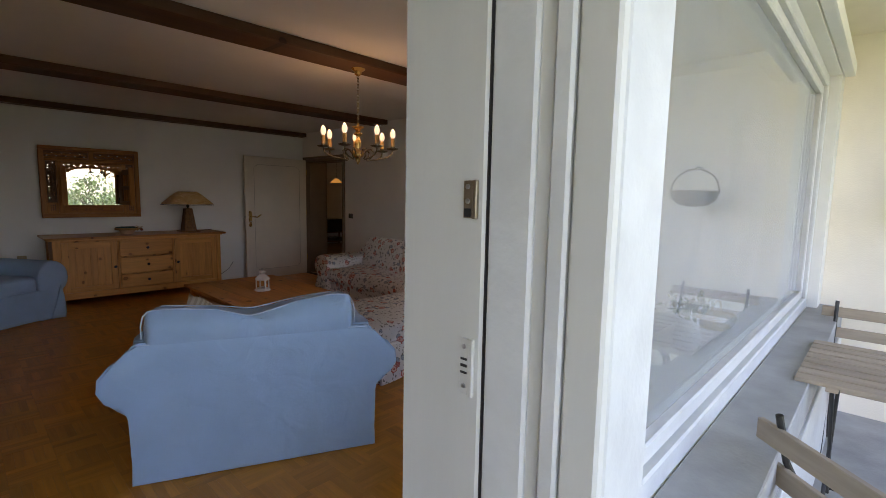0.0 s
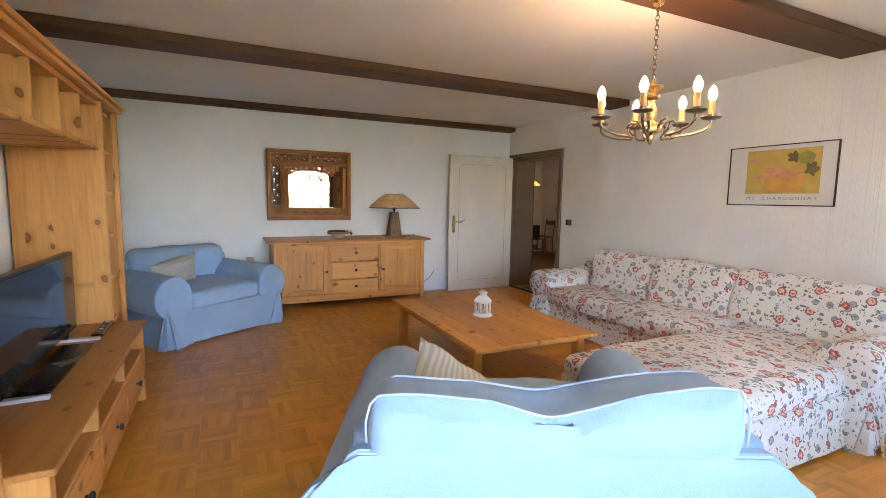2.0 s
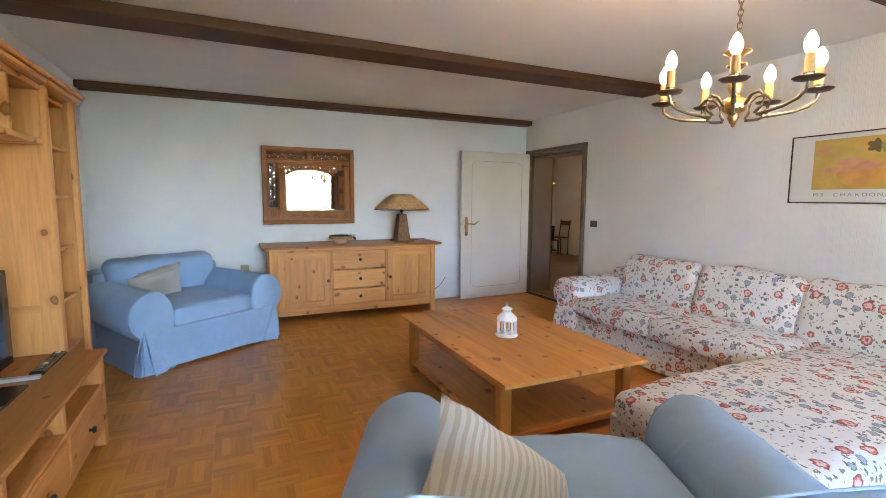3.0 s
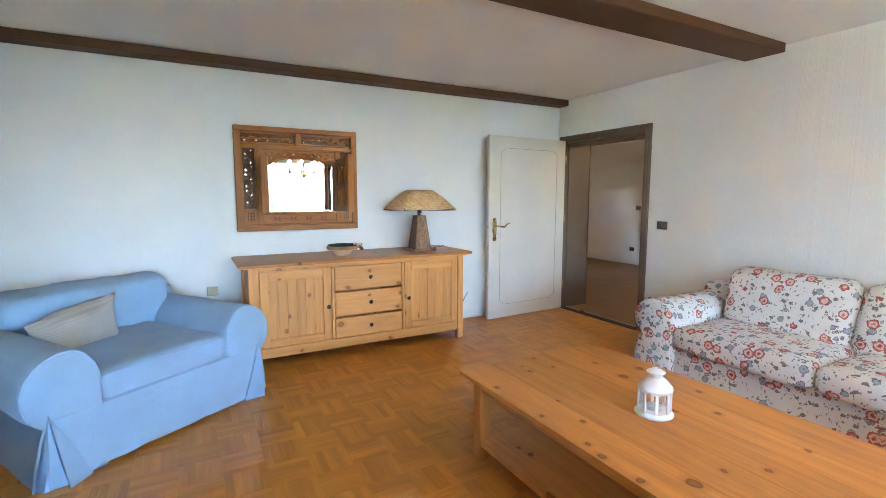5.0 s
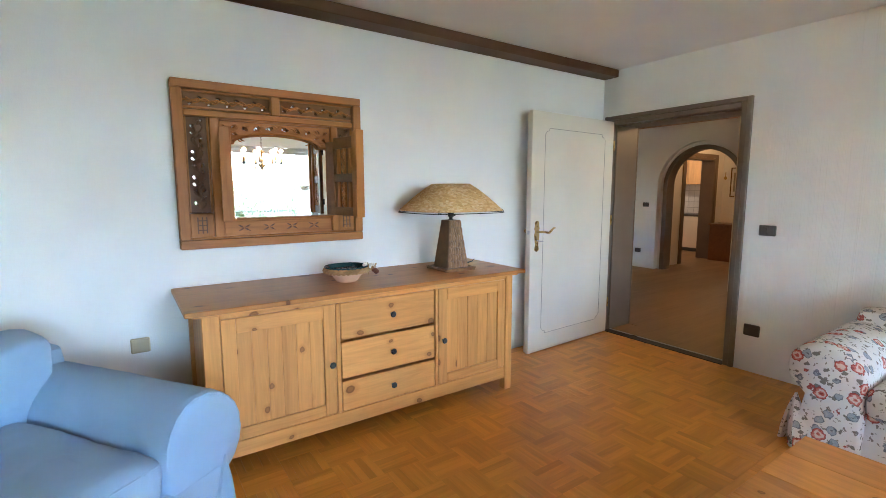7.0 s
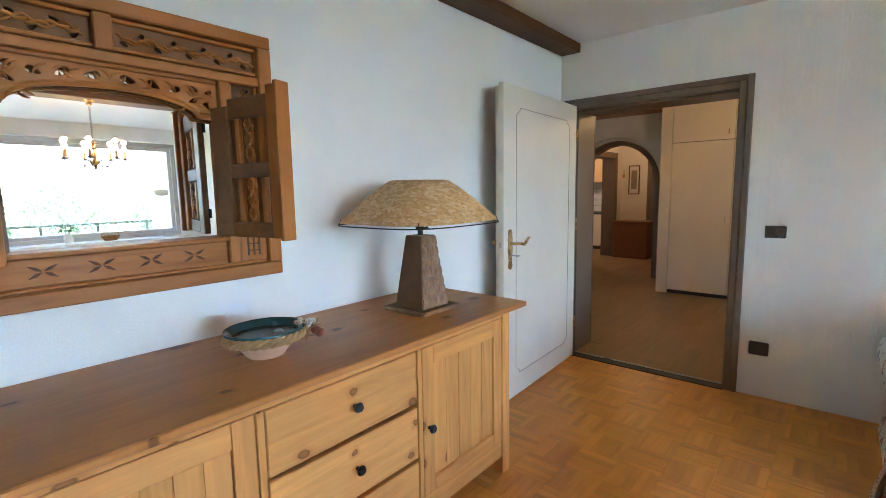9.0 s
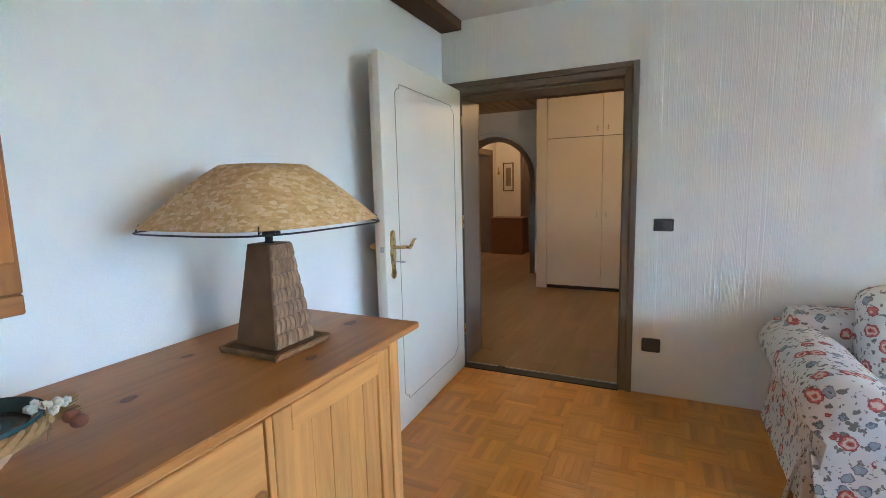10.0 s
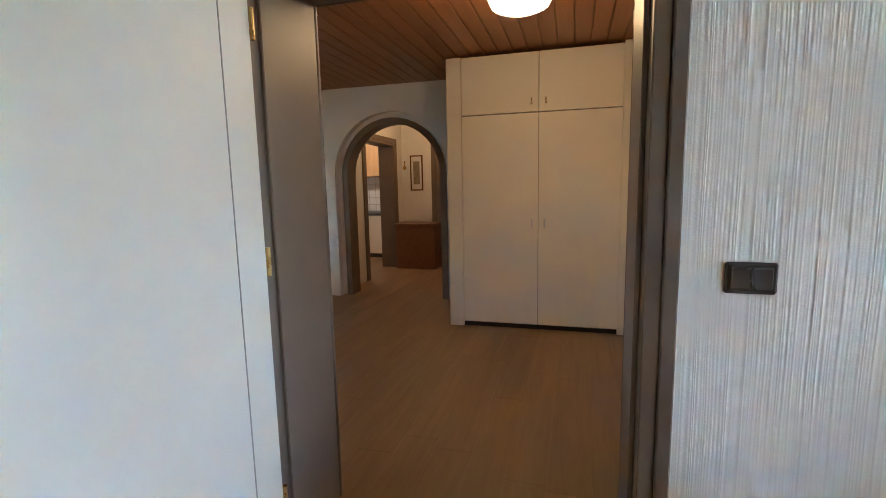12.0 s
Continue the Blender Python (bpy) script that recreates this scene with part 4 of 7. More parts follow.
for y0, y1 in ((MY0 + 0.053, 2.144), (2.873, MY1 - 0.053)):
    mbar("column_back", y0, 1.262, y1, 1.781, 0.022, "z", mirror_glass, None, 0)
    mbar("grid_block", y0, 1.129, y1, 1.261, 0.062, "z")
    cy = (y0 + y1) / 2
    for q in (-0.022, 0.0, 0.022):
        mbar("grid_bar", cy - 0.026, 1.192 + q * 1.2, cy + 0.026, 1.197 + q * 1.2, 0.0655, "y", teak_dark, None, 0)
        mbar("grid_bar", cy + q - 0.003, 1.15, cy + q + 0.003, 1.24, 0.066, "z", teak_dark, None, 0)
for y0, y1 in ((MY0 + 0.053, 2.474), (2.526, MY1 - 0.053)):
    mbar("carving_back", y0, 1.816, y1, MZ1 - 0.046, 0.022, "y", mirror_glass, None, 0)
glass_pane = mbar("mirror_pane", 2.196, GZ0 + 0.004, 2.829, 1.781, 0.022, "y", mirror_glass, None, 0)


# pierced arch over the glass
arch = [(2.196, 1.645)] + [(2.5125 + 0.25 * math.cos(math.pi - q), 1.648 + 0.062 * math.sin(q)) for q in np.linspace(0, math.pi, 17)] + [(2.829, 1.645)]
bm = bmesh.new()
add_tube(bm, [(MX + 0.060, y, z + 0.004) for y, z in arch], 0.010, 6)
part("arch_moulding", bm, teak["y"], mir, "", True)
part("top_moulding", box(MX + 0.040, 2.197, 1.768, MX + 0.068, 2.828, 1.781, 0.003), teak["y"], mir)


def pierced_panel(outline, holes, x0, x1):
    """A board with an outline (y, z) and leaf-shaped holes (y, z, length, turn) cut through it."""
    bm = bmesh.new()
    loops = [outline]
    for y, z, size, turn in holes:
        c, s_ = math.cos(turn), math.sin(turn)
        ring = [(size * math.cos(q), 0.42 * size * math.sin(q) * (1.25 + 0.6 * math.cos(q))) for q in np.linspace(0, 2 * math.pi, 12, endpoint=False)]
        loops.append([(y + c * u - s_ * w, z + s_ * u + c * w) for u, w in ring])
    edges = []
    for loop in loops:
        vs = [bm.verts.new((x0, y, z)) for y, z in loop]
        edges += [bm.edges.new((vs[k], vs[(k + 1) % len(vs)])) for k in range(len(vs))]
    bmesh.ops.triangle_fill(bm, use_beauty=True, use_dissolve=False, edges=edges)
    out = bmesh.ops.extrude_face_region(bm, geom=list(bm.faces))
    bmesh.ops.translate(bm, verts=[v for v in out["geom"] if isinstance(v, bmesh.types.BMVert)], vec=(x1 - x0, 0, 0))
    return bm


half_holes = [(0.046, 1.742, 0.022, 2.95), (0.118, 1.738, 0.020, 2.6), (0.180, 1.732, 0.018, 0.4), (0.240, 1.742, 0.016, 2.8), (0.288, 1.737, 0.013, 0.3), (0.235, 1.703, 0.014, 0.4), (0.283, 1.690, 0.016, 2.4)]
holes = [(2.5125 + s * y, z, size, turn if s > 0 else math.pi - turn) for y, z, size, turn in half_holes for s in (-1, 1)]
part("fretwork", pierced_panel(arch + [(2.829, 1.769), (2.196, 1.769)], holes, MX + 0.036, MX + 0.054), teak["y"], mir)


def leaf(parent, material, y, z, length, turn, bend, x, fat=0.2):
    """One carved leaf: a curved ridge, thick in the middle."""
    pts, rad = [], []
    a = turn
    p = Vector((x, y, z))
    for k in range(7):
        pts.append(tuple(p))
        rad.append(length * fat * (0.25 + math.sin(math.pi * min(1.0, 0.08 + k / 6.3))))
        p = p + Vector((0, math.cos(a), math.sin(a))) * length / 6
        a += bend / 6
    part("carved_leaf", tube(pts, rad, 6), material, parent, "", True)


for s in (-1, 1):
    for dy, z, size, turn, bend in ((0.0, 1.735, 0.05, 1.3, -1.6), (0.012, 1.728, 0.045, 0.1, 1.6), (0.075, 1.752, 0.05, -0.2, -1.4), (0.085, 1.722, 0.045, 0.2, 1.6), (0.10, 1.756, 0.04, 0.2, -1.2), (0.15, 1.755, 0.05, -0.3, -1.2),
                                    (0.155, 1.705, 0.05, -0.9, 1.8), (0.175, 1.690, 0.05, 0.4, -1.9), (0.215, 1.752, 0.05, -0.2, -1.8), (0.215, 1.735, 0.045, -0.9, 1.4), (0.235, 1.700, 0.05, 0.9, -1.5), (0.245, 1.690, 0.05, 0.1, -1.3),
                                    (0.250, 1.664, 0.05, 0.3, -1.0), (0.285, 1.745, 0.035, -1.2, 1.2), (0.29, 1.71, 0.035, -1.9, 1.2), (0.185, 1.665, 0.04, 0.1, 1.4)):
        leaf(mir, teak["y"], 2.5125 + s * dy, z, size, turn if s > 0 else math.pi - turn, bend * s, MX + 0.053, 0.085)
for y0, y1, s in ((MY0 + 0.068, 2.462, -1), (2.538, MY1 - 0.068, 1)):
    # a carved board pierced by small leaf-shaped holes along a winding stem
    zc, count = 1.868, 9
    slots = []
    for k in range(count):
        y = y0 + (y1 - y0) * (k + 0.5) / count
        up = 1 if k % 2 else -1
        slots.append((y, zc + up * 0.016, 0.0125, (0.55 if up > 0 else 2.6) * (1 if s > 0 else -1)))
    frame_line = [(y0 - 0.012, 1.8165), (y1 + 0.012, 1.8165), (y1 + 0.012, MZ1 - 0.0465), (y0 - 0.012, MZ1 - 0.0465)]
    # The backing's darker teak paints the shade behind the raised leaves.
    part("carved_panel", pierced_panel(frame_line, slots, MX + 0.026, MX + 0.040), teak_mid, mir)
    stem = [(MX + 0.042, float(y), zc + 0.013 * math.sin((y - y0) / (y1 - y0) * math.pi * count + math.pi / 2)) for y in np.linspace(y0 + 0.004, y1 - 0.004, 48)]
    part("carved_stem", tube(stem, 0.0042, 6), teak["y"], mir, "", True)
    for k in range(2 * count):
        y = y0 + (y1 - y0) * (k + 0.5) / (2 * count)
        up = 1 if (k // 2) % 2 else -1
        turn = up * (0.5 + 0.35 * (k % 2))
        leaf(mir, teak["y"], y, zc - up * 0.004, 0.040, turn if s > 0 else math.pi - turn, -up * 1.5 * s, MX + 0.042, 0.13)
    for z in (1.822, 1.908):
        part("panel_moulding", box(MX + 0.041, y0 - 0.013, z, MX + 0.060, y1 + 0.013, z + 0.012, 0.003), teak["y"], mir)
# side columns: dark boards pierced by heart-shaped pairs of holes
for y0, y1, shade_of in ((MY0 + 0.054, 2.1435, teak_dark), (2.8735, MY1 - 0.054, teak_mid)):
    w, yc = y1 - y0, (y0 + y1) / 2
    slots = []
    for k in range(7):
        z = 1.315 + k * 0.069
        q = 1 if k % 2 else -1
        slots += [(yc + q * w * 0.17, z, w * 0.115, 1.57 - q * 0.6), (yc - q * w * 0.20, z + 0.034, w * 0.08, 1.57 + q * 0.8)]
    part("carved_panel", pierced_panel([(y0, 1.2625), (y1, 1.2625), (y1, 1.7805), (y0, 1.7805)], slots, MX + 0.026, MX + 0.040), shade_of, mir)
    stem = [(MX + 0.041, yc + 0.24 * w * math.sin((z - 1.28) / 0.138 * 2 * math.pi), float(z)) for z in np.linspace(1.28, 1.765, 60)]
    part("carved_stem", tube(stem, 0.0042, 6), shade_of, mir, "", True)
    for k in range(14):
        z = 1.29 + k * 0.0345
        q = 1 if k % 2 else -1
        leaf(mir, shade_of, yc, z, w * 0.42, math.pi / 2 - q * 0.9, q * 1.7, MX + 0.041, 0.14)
    for yy in (y0, y1 - 0.010):
        part("panel_moulding", box(MX + 0.041, yy, 1.263, MX + 0.058, yy + 0.010, 1.780, 0.003), teak["z"], mir)
for yy in (2.30, 2.44, 2.575, 2.71):
    bm = bmesh.new()
    for a in (0.5, 2.64, 3.64, 5.78):
        d = Vector((0, math.cos(a), math.sin(a)))
        c = Vector((MX + 0.059, yy, 1.172))
        add_tube(bm, [c + d * 0.004, c + d * 0.018, c + d * 0.038], [0.0015, 0.006, 0.0012], 6)
    # Dark raised petals stand in for the shade inside carved notches.
    part("flower_notch", bm, teak_dark, mir)


def shutter(hinge_y, turn, width, z0, z1, sign):
    s = part("shutter", bmesh.new(), teak_dark, mir)
    m = Matrix.Translation((MX + 0.078, hinge_y, 0)) @ Matrix.Rotation(radians(turn), 4, "Z")

    def bit(name, a, b, c, d, t0=0.0, t1=0.022, mat_=None, bev=0.003):
        ya, yb = sorted((sign * a, sign * c))
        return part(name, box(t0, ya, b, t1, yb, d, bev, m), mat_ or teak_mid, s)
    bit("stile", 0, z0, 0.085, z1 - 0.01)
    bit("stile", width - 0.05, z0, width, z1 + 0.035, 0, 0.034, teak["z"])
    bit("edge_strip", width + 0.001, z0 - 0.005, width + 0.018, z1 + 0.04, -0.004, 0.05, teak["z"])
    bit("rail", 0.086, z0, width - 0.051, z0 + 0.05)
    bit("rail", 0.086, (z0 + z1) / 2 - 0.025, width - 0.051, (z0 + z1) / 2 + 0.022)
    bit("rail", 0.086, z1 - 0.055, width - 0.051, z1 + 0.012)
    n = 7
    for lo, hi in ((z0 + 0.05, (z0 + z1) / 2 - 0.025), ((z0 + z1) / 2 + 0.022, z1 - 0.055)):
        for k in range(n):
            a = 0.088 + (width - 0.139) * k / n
            # Low slats get the darker teak, so groove shade is coloured in.
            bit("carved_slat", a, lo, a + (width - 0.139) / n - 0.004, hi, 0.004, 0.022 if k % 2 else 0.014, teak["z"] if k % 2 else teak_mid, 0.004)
        mid = 0.088 + (width - 0.139) * 0.5
        for q in (-1, 1):
            vine = [m @ Vector((0.022, sign * (mid + q * 0.016 * math.sin(9 * f)), lo + 0.01 + (hi - lo - 0.02) * f)) for f in np.linspace(0, 1, 18)]
            part("carved_vine", tube(vine, 0.005, 6), teak["z"], s, "", True)
    for hz in (z0 + 0.06, z1 - 0.08):
        part("hinge", lathe([(0.006, 0), (0.006, 0.035)], 8, m=m @ Matrix.Translation((0.0, -0.006 * sign, hz))), iron, s)


shutter(2.812, -77.5, 0.335, 1.235, 1.690, 1)
shutter(2.212, 77, 0.29, 1.235, 1.66, -1)

# ---- table lamp and bowl on the sideboard ----
lamp = thing("table_lamp", "table lamp with leaf-paper shade on tapered coconut-shell foot", "table lamp", (-5.69, 3.56, SB_Z), 0, local=True)
FOOT_W, FOOT_T, FOOT_Z0, FOOT_Z1 = 0.170, 0.094, 0.020, 0.338


def frustum(w0, d0, w1, d1, z0, z1):
    bm = bmesh.new()
    a = [bm.verts.new((sx * w0 / 2, sy * d0 / 2, z0)) for sx, sy in ((-1, -1), (1, -1), (1, 1), (-1, 1))]
    b = [bm.verts.new((sx * w1 / 2, sy * d1 / 2, z1)) for sx, sy in ((-1, -1), (1, -1), (1, 1), (-1, 1))]
    bm.faces.new(a[::-1])
    bm.faces.new(b)
    for k in range(4):
        bm.faces.new((a[k], a[(k + 1) % 4], b[(k + 1) % 4], b[k]))
    bmesh.ops.bevel(bm, geom=list(bm.edges), offset=0.003, segments=1, affect="EDGES")
    return bm


def foot_half(z):
    """Half the width of the tapered foot at a height."""
    return (FOOT_W + (FOOT_T - FOOT_W) * (z - FOOT_Z0) / (FOOT_Z1 - FOOT_Z0)) / 2


part("base_plate", frustum(0.225, 0.225, 0.215, 0.215, 0, FOOT_Z0), bark_slate, lamp)
part("foot", frustum(FOOT_W, FOOT_W, FOOT_T, FOOT_T, FOOT_Z0, FOOT_Z1), bark_slate, lamp)
ROWS = 7
for row in range(ROWS):
    step = (FOOT_Z1 - FOOT_Z0 - 0.004) / ROWS
    z0, z1 = FOOT_Z0 + 0.002 + row * step, FOOT_Z0 + 0.002 + (row + 1) * step - 0.002
    rr = random.Random(row * 3)
    count = 7
    for k in range(count):
        # one curved sliver of shell, its rounded ridge standing out of the face
        bm = bmesh.new()
        lean, t = rr.uniform(-0.004, 0.006), 0.004 + 0.004 * rr.random()
        rings = []
        for f in (0.0, 0.25, 0.5, 0.75, 1.0):
            z = z0 + (z1 - z0) * f
            h = foot_half(z)
            w = 2 * h - 0.006
            bow = 0.005 * math.sin(math.pi * f) + lean * f
            u0, u1 = -w / 2 + w * k / count, -w / 2 + w * (k + 1) / count - 0.0012
            out = t * (0.55 + 0.45 * math.sin(math.pi * (0.15 + 0.7 * f)))
            ends = []
            for g, d in ((0.0, -0.002), (0.0, out * 0.45), (0.4, out), (0.8, out * 0.8), (1.0, out * 0.3), (1.0, -0.002)):
                ends.append(bm.verts.new((h + d, max(-w / 2, min(w / 2, u0 + (u1 - u0) * g + bow)), z)))
            rings.append(ends)
        for a, b in zip(rings, rings[1:]):
            for i in range(5):
                bm.faces.new((a[i], a[i + 1], b[i + 1], b[i]))
        bm.faces.new(rings[0])
        bm.faces.new(rings[-1][::-1])
        bmesh.ops.recalc_face_normals(bm, faces=bm.faces)
        part("shell", bm, shell_brown, lamp)
rr = random.Random(4)
for q in range(4):
    bm = bmesh.new()
    for k in range(4):
        zz = 0.003 + 0.0045 * k
        pts = [(0.109 + 0.003 * k % 2 + rr.uniform(0, 0.004), u, zz + rr.uniform(-0.001, 0.0015)) for u in np.linspace(-0.118, 0.118, 14)]
        add_tube(bm, pts, [0.0045 + rr.uniform(0, 0.0015) for _ in pts], 6)
    bmesh.ops.transform(bm, matrix=Matrix.Rotation(q * math.pi / 2, 4, "Z"), verts=bm.verts)
    part("base_trim", bm, shell_brown, lamp, "", True)
part("socket", lathe([(0.016, FOOT_Z1), (0.012, FOOT_Z1 + 0.006), (0.012, FOOT_Z1 + 0.02), (0.02, FOOT_Z1 + 0.022), (0.02, FOOT_Z1 + 0.05), (0.01, FOOT_Z1 + 0.052), (0.01, FOOT_Z1 + 0.066)], 14), iron, lamp)
part("switch_knob", lathe([(0.004, 0), (0.004, 0.02), (0.007, 0.022), (0.007, 0.03)], 8, m=pose(0.015, 0, FOOT_Z1 + 0.033, 0, 90)), iron, lamp)
SH_B, SH_T, SH_Z0, SH_Z1 = 0.31, 0.112, 0.403, 0.580


def shade_ring(r, z, power):
    """A square outline with soft corners."""
    out = []
    for k in range(56):
        c, q = math.cos(2 * math.pi * k / 56), math.sin(2 * math.pi * k / 56)
        e = (abs(c) ** power + abs(q) ** power) ** (-1 / power)
        out.append((0.92 * r * c * e, r * q * e, z))
    return out


bm = bmesh.new()
outer = [(SH_B, SH_Z0), (SH_B * 0.80 + SH_T * 0.20, SH_Z0 + 0.040), (SH_B * 0.5 + SH_T * 0.5, SH_Z0 + 0.098), (SH_B * 0.22 + SH_T * 0.78, SH_Z0 + 0.146), (SH_T, SH_Z1)]
rings = [[bm.verts.new(p) for p in shade_ring(r, z, 4.0)] for r, z in outer + [(r - 0.004, z - 0.002) for r, z in outer[::-1]]]
for a, b in zip(rings, rings[1:] + rings[:1]):
    for k in range(56):
        bm.faces.new((a[k], a[(k + 1) % 56], b[(k + 1) % 56], b[k]))
shade = part("shade", bm, shade_mat, lamp, "bleached leaf paper shade", True, 1.2)
rim = shade_ring(SH_B * 1.01, SH_Z0 - 0.012, 4.0)
part("wire_rim", tube(rim, 0.0028, 6, True), iron, shade)
for k in range(7, 56, 14):
    x, y, z = rim[k]
    part("shade_wire", tube([(x, y, z), (x * 0.97, y * 0.97, SH_Z0 + 0.01)], 0.002, 5), iron, shade)
    part("shade_wire", tube([(0, 0, FOOT_Z1 + 0.062), (x * 0.95, y * 0.95, SH_Z0 - 0.008)], 0.002, 5), iron, shade)
cord = thing("lamp_cord", "black lamp cord running over the sideboard top", "cord", (-5.8, 3.85, SB_Z + 0.002))
part("cord", tube([(-5.72, 3.67, SB_Z + 0.004), (-5.75, 3.72, SB_Z + 0.005), (-5.82, 3.80, SB_Z + 0.004), (-5.88, 3.90, SB_Z + 0.004), (-5.95, 3.968, SB_Z + 0.005), (-5.99, 3.985, SB_Z - 0.02), (-6.02, 4.0, 0.5), (-6.02, 4.01, 0.22), (-6.015, 4.06, 0.13), (-6.02, 4.14, 0.13), (-6.025, 4.25, 0.20), (-6.03, 4.32, 0.30)], 0.0035, 6), rubber_black, cord)

bowl = thing("bowl", "terracotta bowl with plaited straw rim and dried flowers", "bowl", (-5.69, 2.80, SB_Z), 0, local=True)
part("body", lathe([(0.0, 0.0), (0.062, 0.0), (0.068, 0.006), (0.09, 0.035), (0.115, 0.062), (0.13, 0.078), (0.12, 0.08), (0.1, 0.055), (0.07, 0.03), (0, 0.02)], 32, sx=0.88, sy=0.95), terracotta, bowl, smooth=True)
part("liner", lathe([(0.0, 0.030), (0.06, 0.033), (0.105, 0.066), (0.122, 0.090), (0.136, 0.094), (0.138, 0.088), (0.118, 0.072)], 32, sx=0.88, sy=0.95), teal_glaze, bowl, "dark teal glazed inside", True)
bm = bmesh.new()
for s in range(3):
    add_tube(bm, [(0.88 * (0.132 + 0.008 * math.cos(k * 0.9 + s * 2.1)) * math.cos(2 * math.pi * k / 64), 0.95 * (0.132 + 0.008 * math.cos(k * 0.9 + s * 2.1)) * math.sin(2 * math.pi * k / 64), 0.070 + 0.010 * math.sin(k * 0.9 + s * 2.1)) for k in range(64)], 0.0085, 6, True)
part("straw_plait", bm, straw, bowl, "", True)
rnd = random.Random(5)
bm = bmesh.new()
for k in range(60):
    a, b = rnd.uniform(-0.5, 1.3), rnd.uniform(-0.4, 0.9)
    d = Vector((0.4 * math.cos(a) + 0.3, math.cos(b) * (1 if k % 2 else -0.35), math.sin(a) * 0.8)).normalized()
    c = Vector((0.05, 0.118, 0.068))
    add_tube(bm, [c, c + d * rnd.uniform(0.03, 0.062)], [0.0025, 0.001], 4)
part("dried_grass", bm, straw, bowl)
bm = bmesh.new()
for k in range(26):
    c = Vector((0.055 + rnd.gauss(0, 0.012), 0.118 + rnd.gauss(0, 0.016), 0.088 + rnd.gauss(0, 0.007)))
    bmesh.ops.create_icosphere(bm, subdivisions=1, radius=rnd.uniform(0.006, 0.011), matrix=Matrix.Translation(c))
part("dried_flower", bm, dried, bowl)
for k in range(5):
    bm = bmesh.new()
    bmesh.ops.create_icosphere(bm, subdivisions=2, radius=0.014, matrix=Matrix.Translation((0.06 + 0.01 * k, 0.143 + rnd.uniform(-0.01, 0.01), 0.062 + rnd.uniform(-0.01, 0.01))))
    part("seed_pod", bm, rust_pod, bowl, "", True)

# ---- wall fittings ----
def wall_plate(name, y, x0, z0, x1, z1, label, rockers, rd=0.012):
    ob = thing(name, label, name.replace("_", " "), ((x0 + x1) / 2, y, (z0 + z1) / 2))
    part("plate", box(x0, y - rd, z0, x1, y - 0.0005, z1, 0.005), switch_brown, ob)
    w = (x1 - x0 - 0.02) / rockers
    for k in range(rockers):
        part("rocker", box(x0 + 0.01 + k * w + 0.001, y - rd - 0.006, z0 + 0.012, x0 + 0.01 + (k + 1) * w - 0.001, y - rd, z1 - 0.012, 0.003), switch_rocker, ob)
    return ob


wall_plate("light_switch", Y_N, -4.625, 1.053, -4.513, 1.130, "dark brown double light switch on ribbed wall", 2)
soc = thing("wall_socket", "dark brown round-cornered wall socket low on the wall", "socket", (-4.617, Y_N, 0.33))
part("plate", box(-4.672, Y_N - 0.02, 0.283, -4.562, Y_N - 0.0005, 0.372, 0.012), switch_brown, soc)
part("cover", lathe([(0.0, 0), (0.03, 0), (0.034, 0.006), (0.0, 0.016)], 20, m=pose(-4.617, Y_N - 0.02, 0.328, 90)), switch_brown, soc, smooth=True)
ivory = plain("ivory_plastic", (0.55, 0.45, 0.28), 0.4)
s3 = thing("wall_socket", "ivory plastic wall socket behind the blue armchair", "socket", (X_W, 1.74, 0.55))
part("plate", box(X_W + 0.0005, 1.71, 0.52, X_W + 0.02, 1.80, 0.60, 0.006), ivory, s3)

# ---- seating ----
def arm_profile(inner, outer, top, r):
    """Cross-section of a rolled sofa arm, from its inner side over the roll to its outer side."""
    cx, cz = outer - r, top - r
    pts = [(inner, 0.02), (inner, 0.2), (inner, cz - 0.02)]
    pts += [(cx + r * math.cos(a) * (1.0 if math.cos(a) > 0 else (cx - inner) / r), cz + r * math.sin(a)) for a in np.linspace(math.pi, -0.95, 15)]
    pts += [(outer - r * 0.62, cz - r * 1.05), (outer - r * 0.55, cz - 0.22), (outer - r * 0.42, 0.12), (outer - r * 0.25, 0.0), (inner, 0.0)]
    return pts


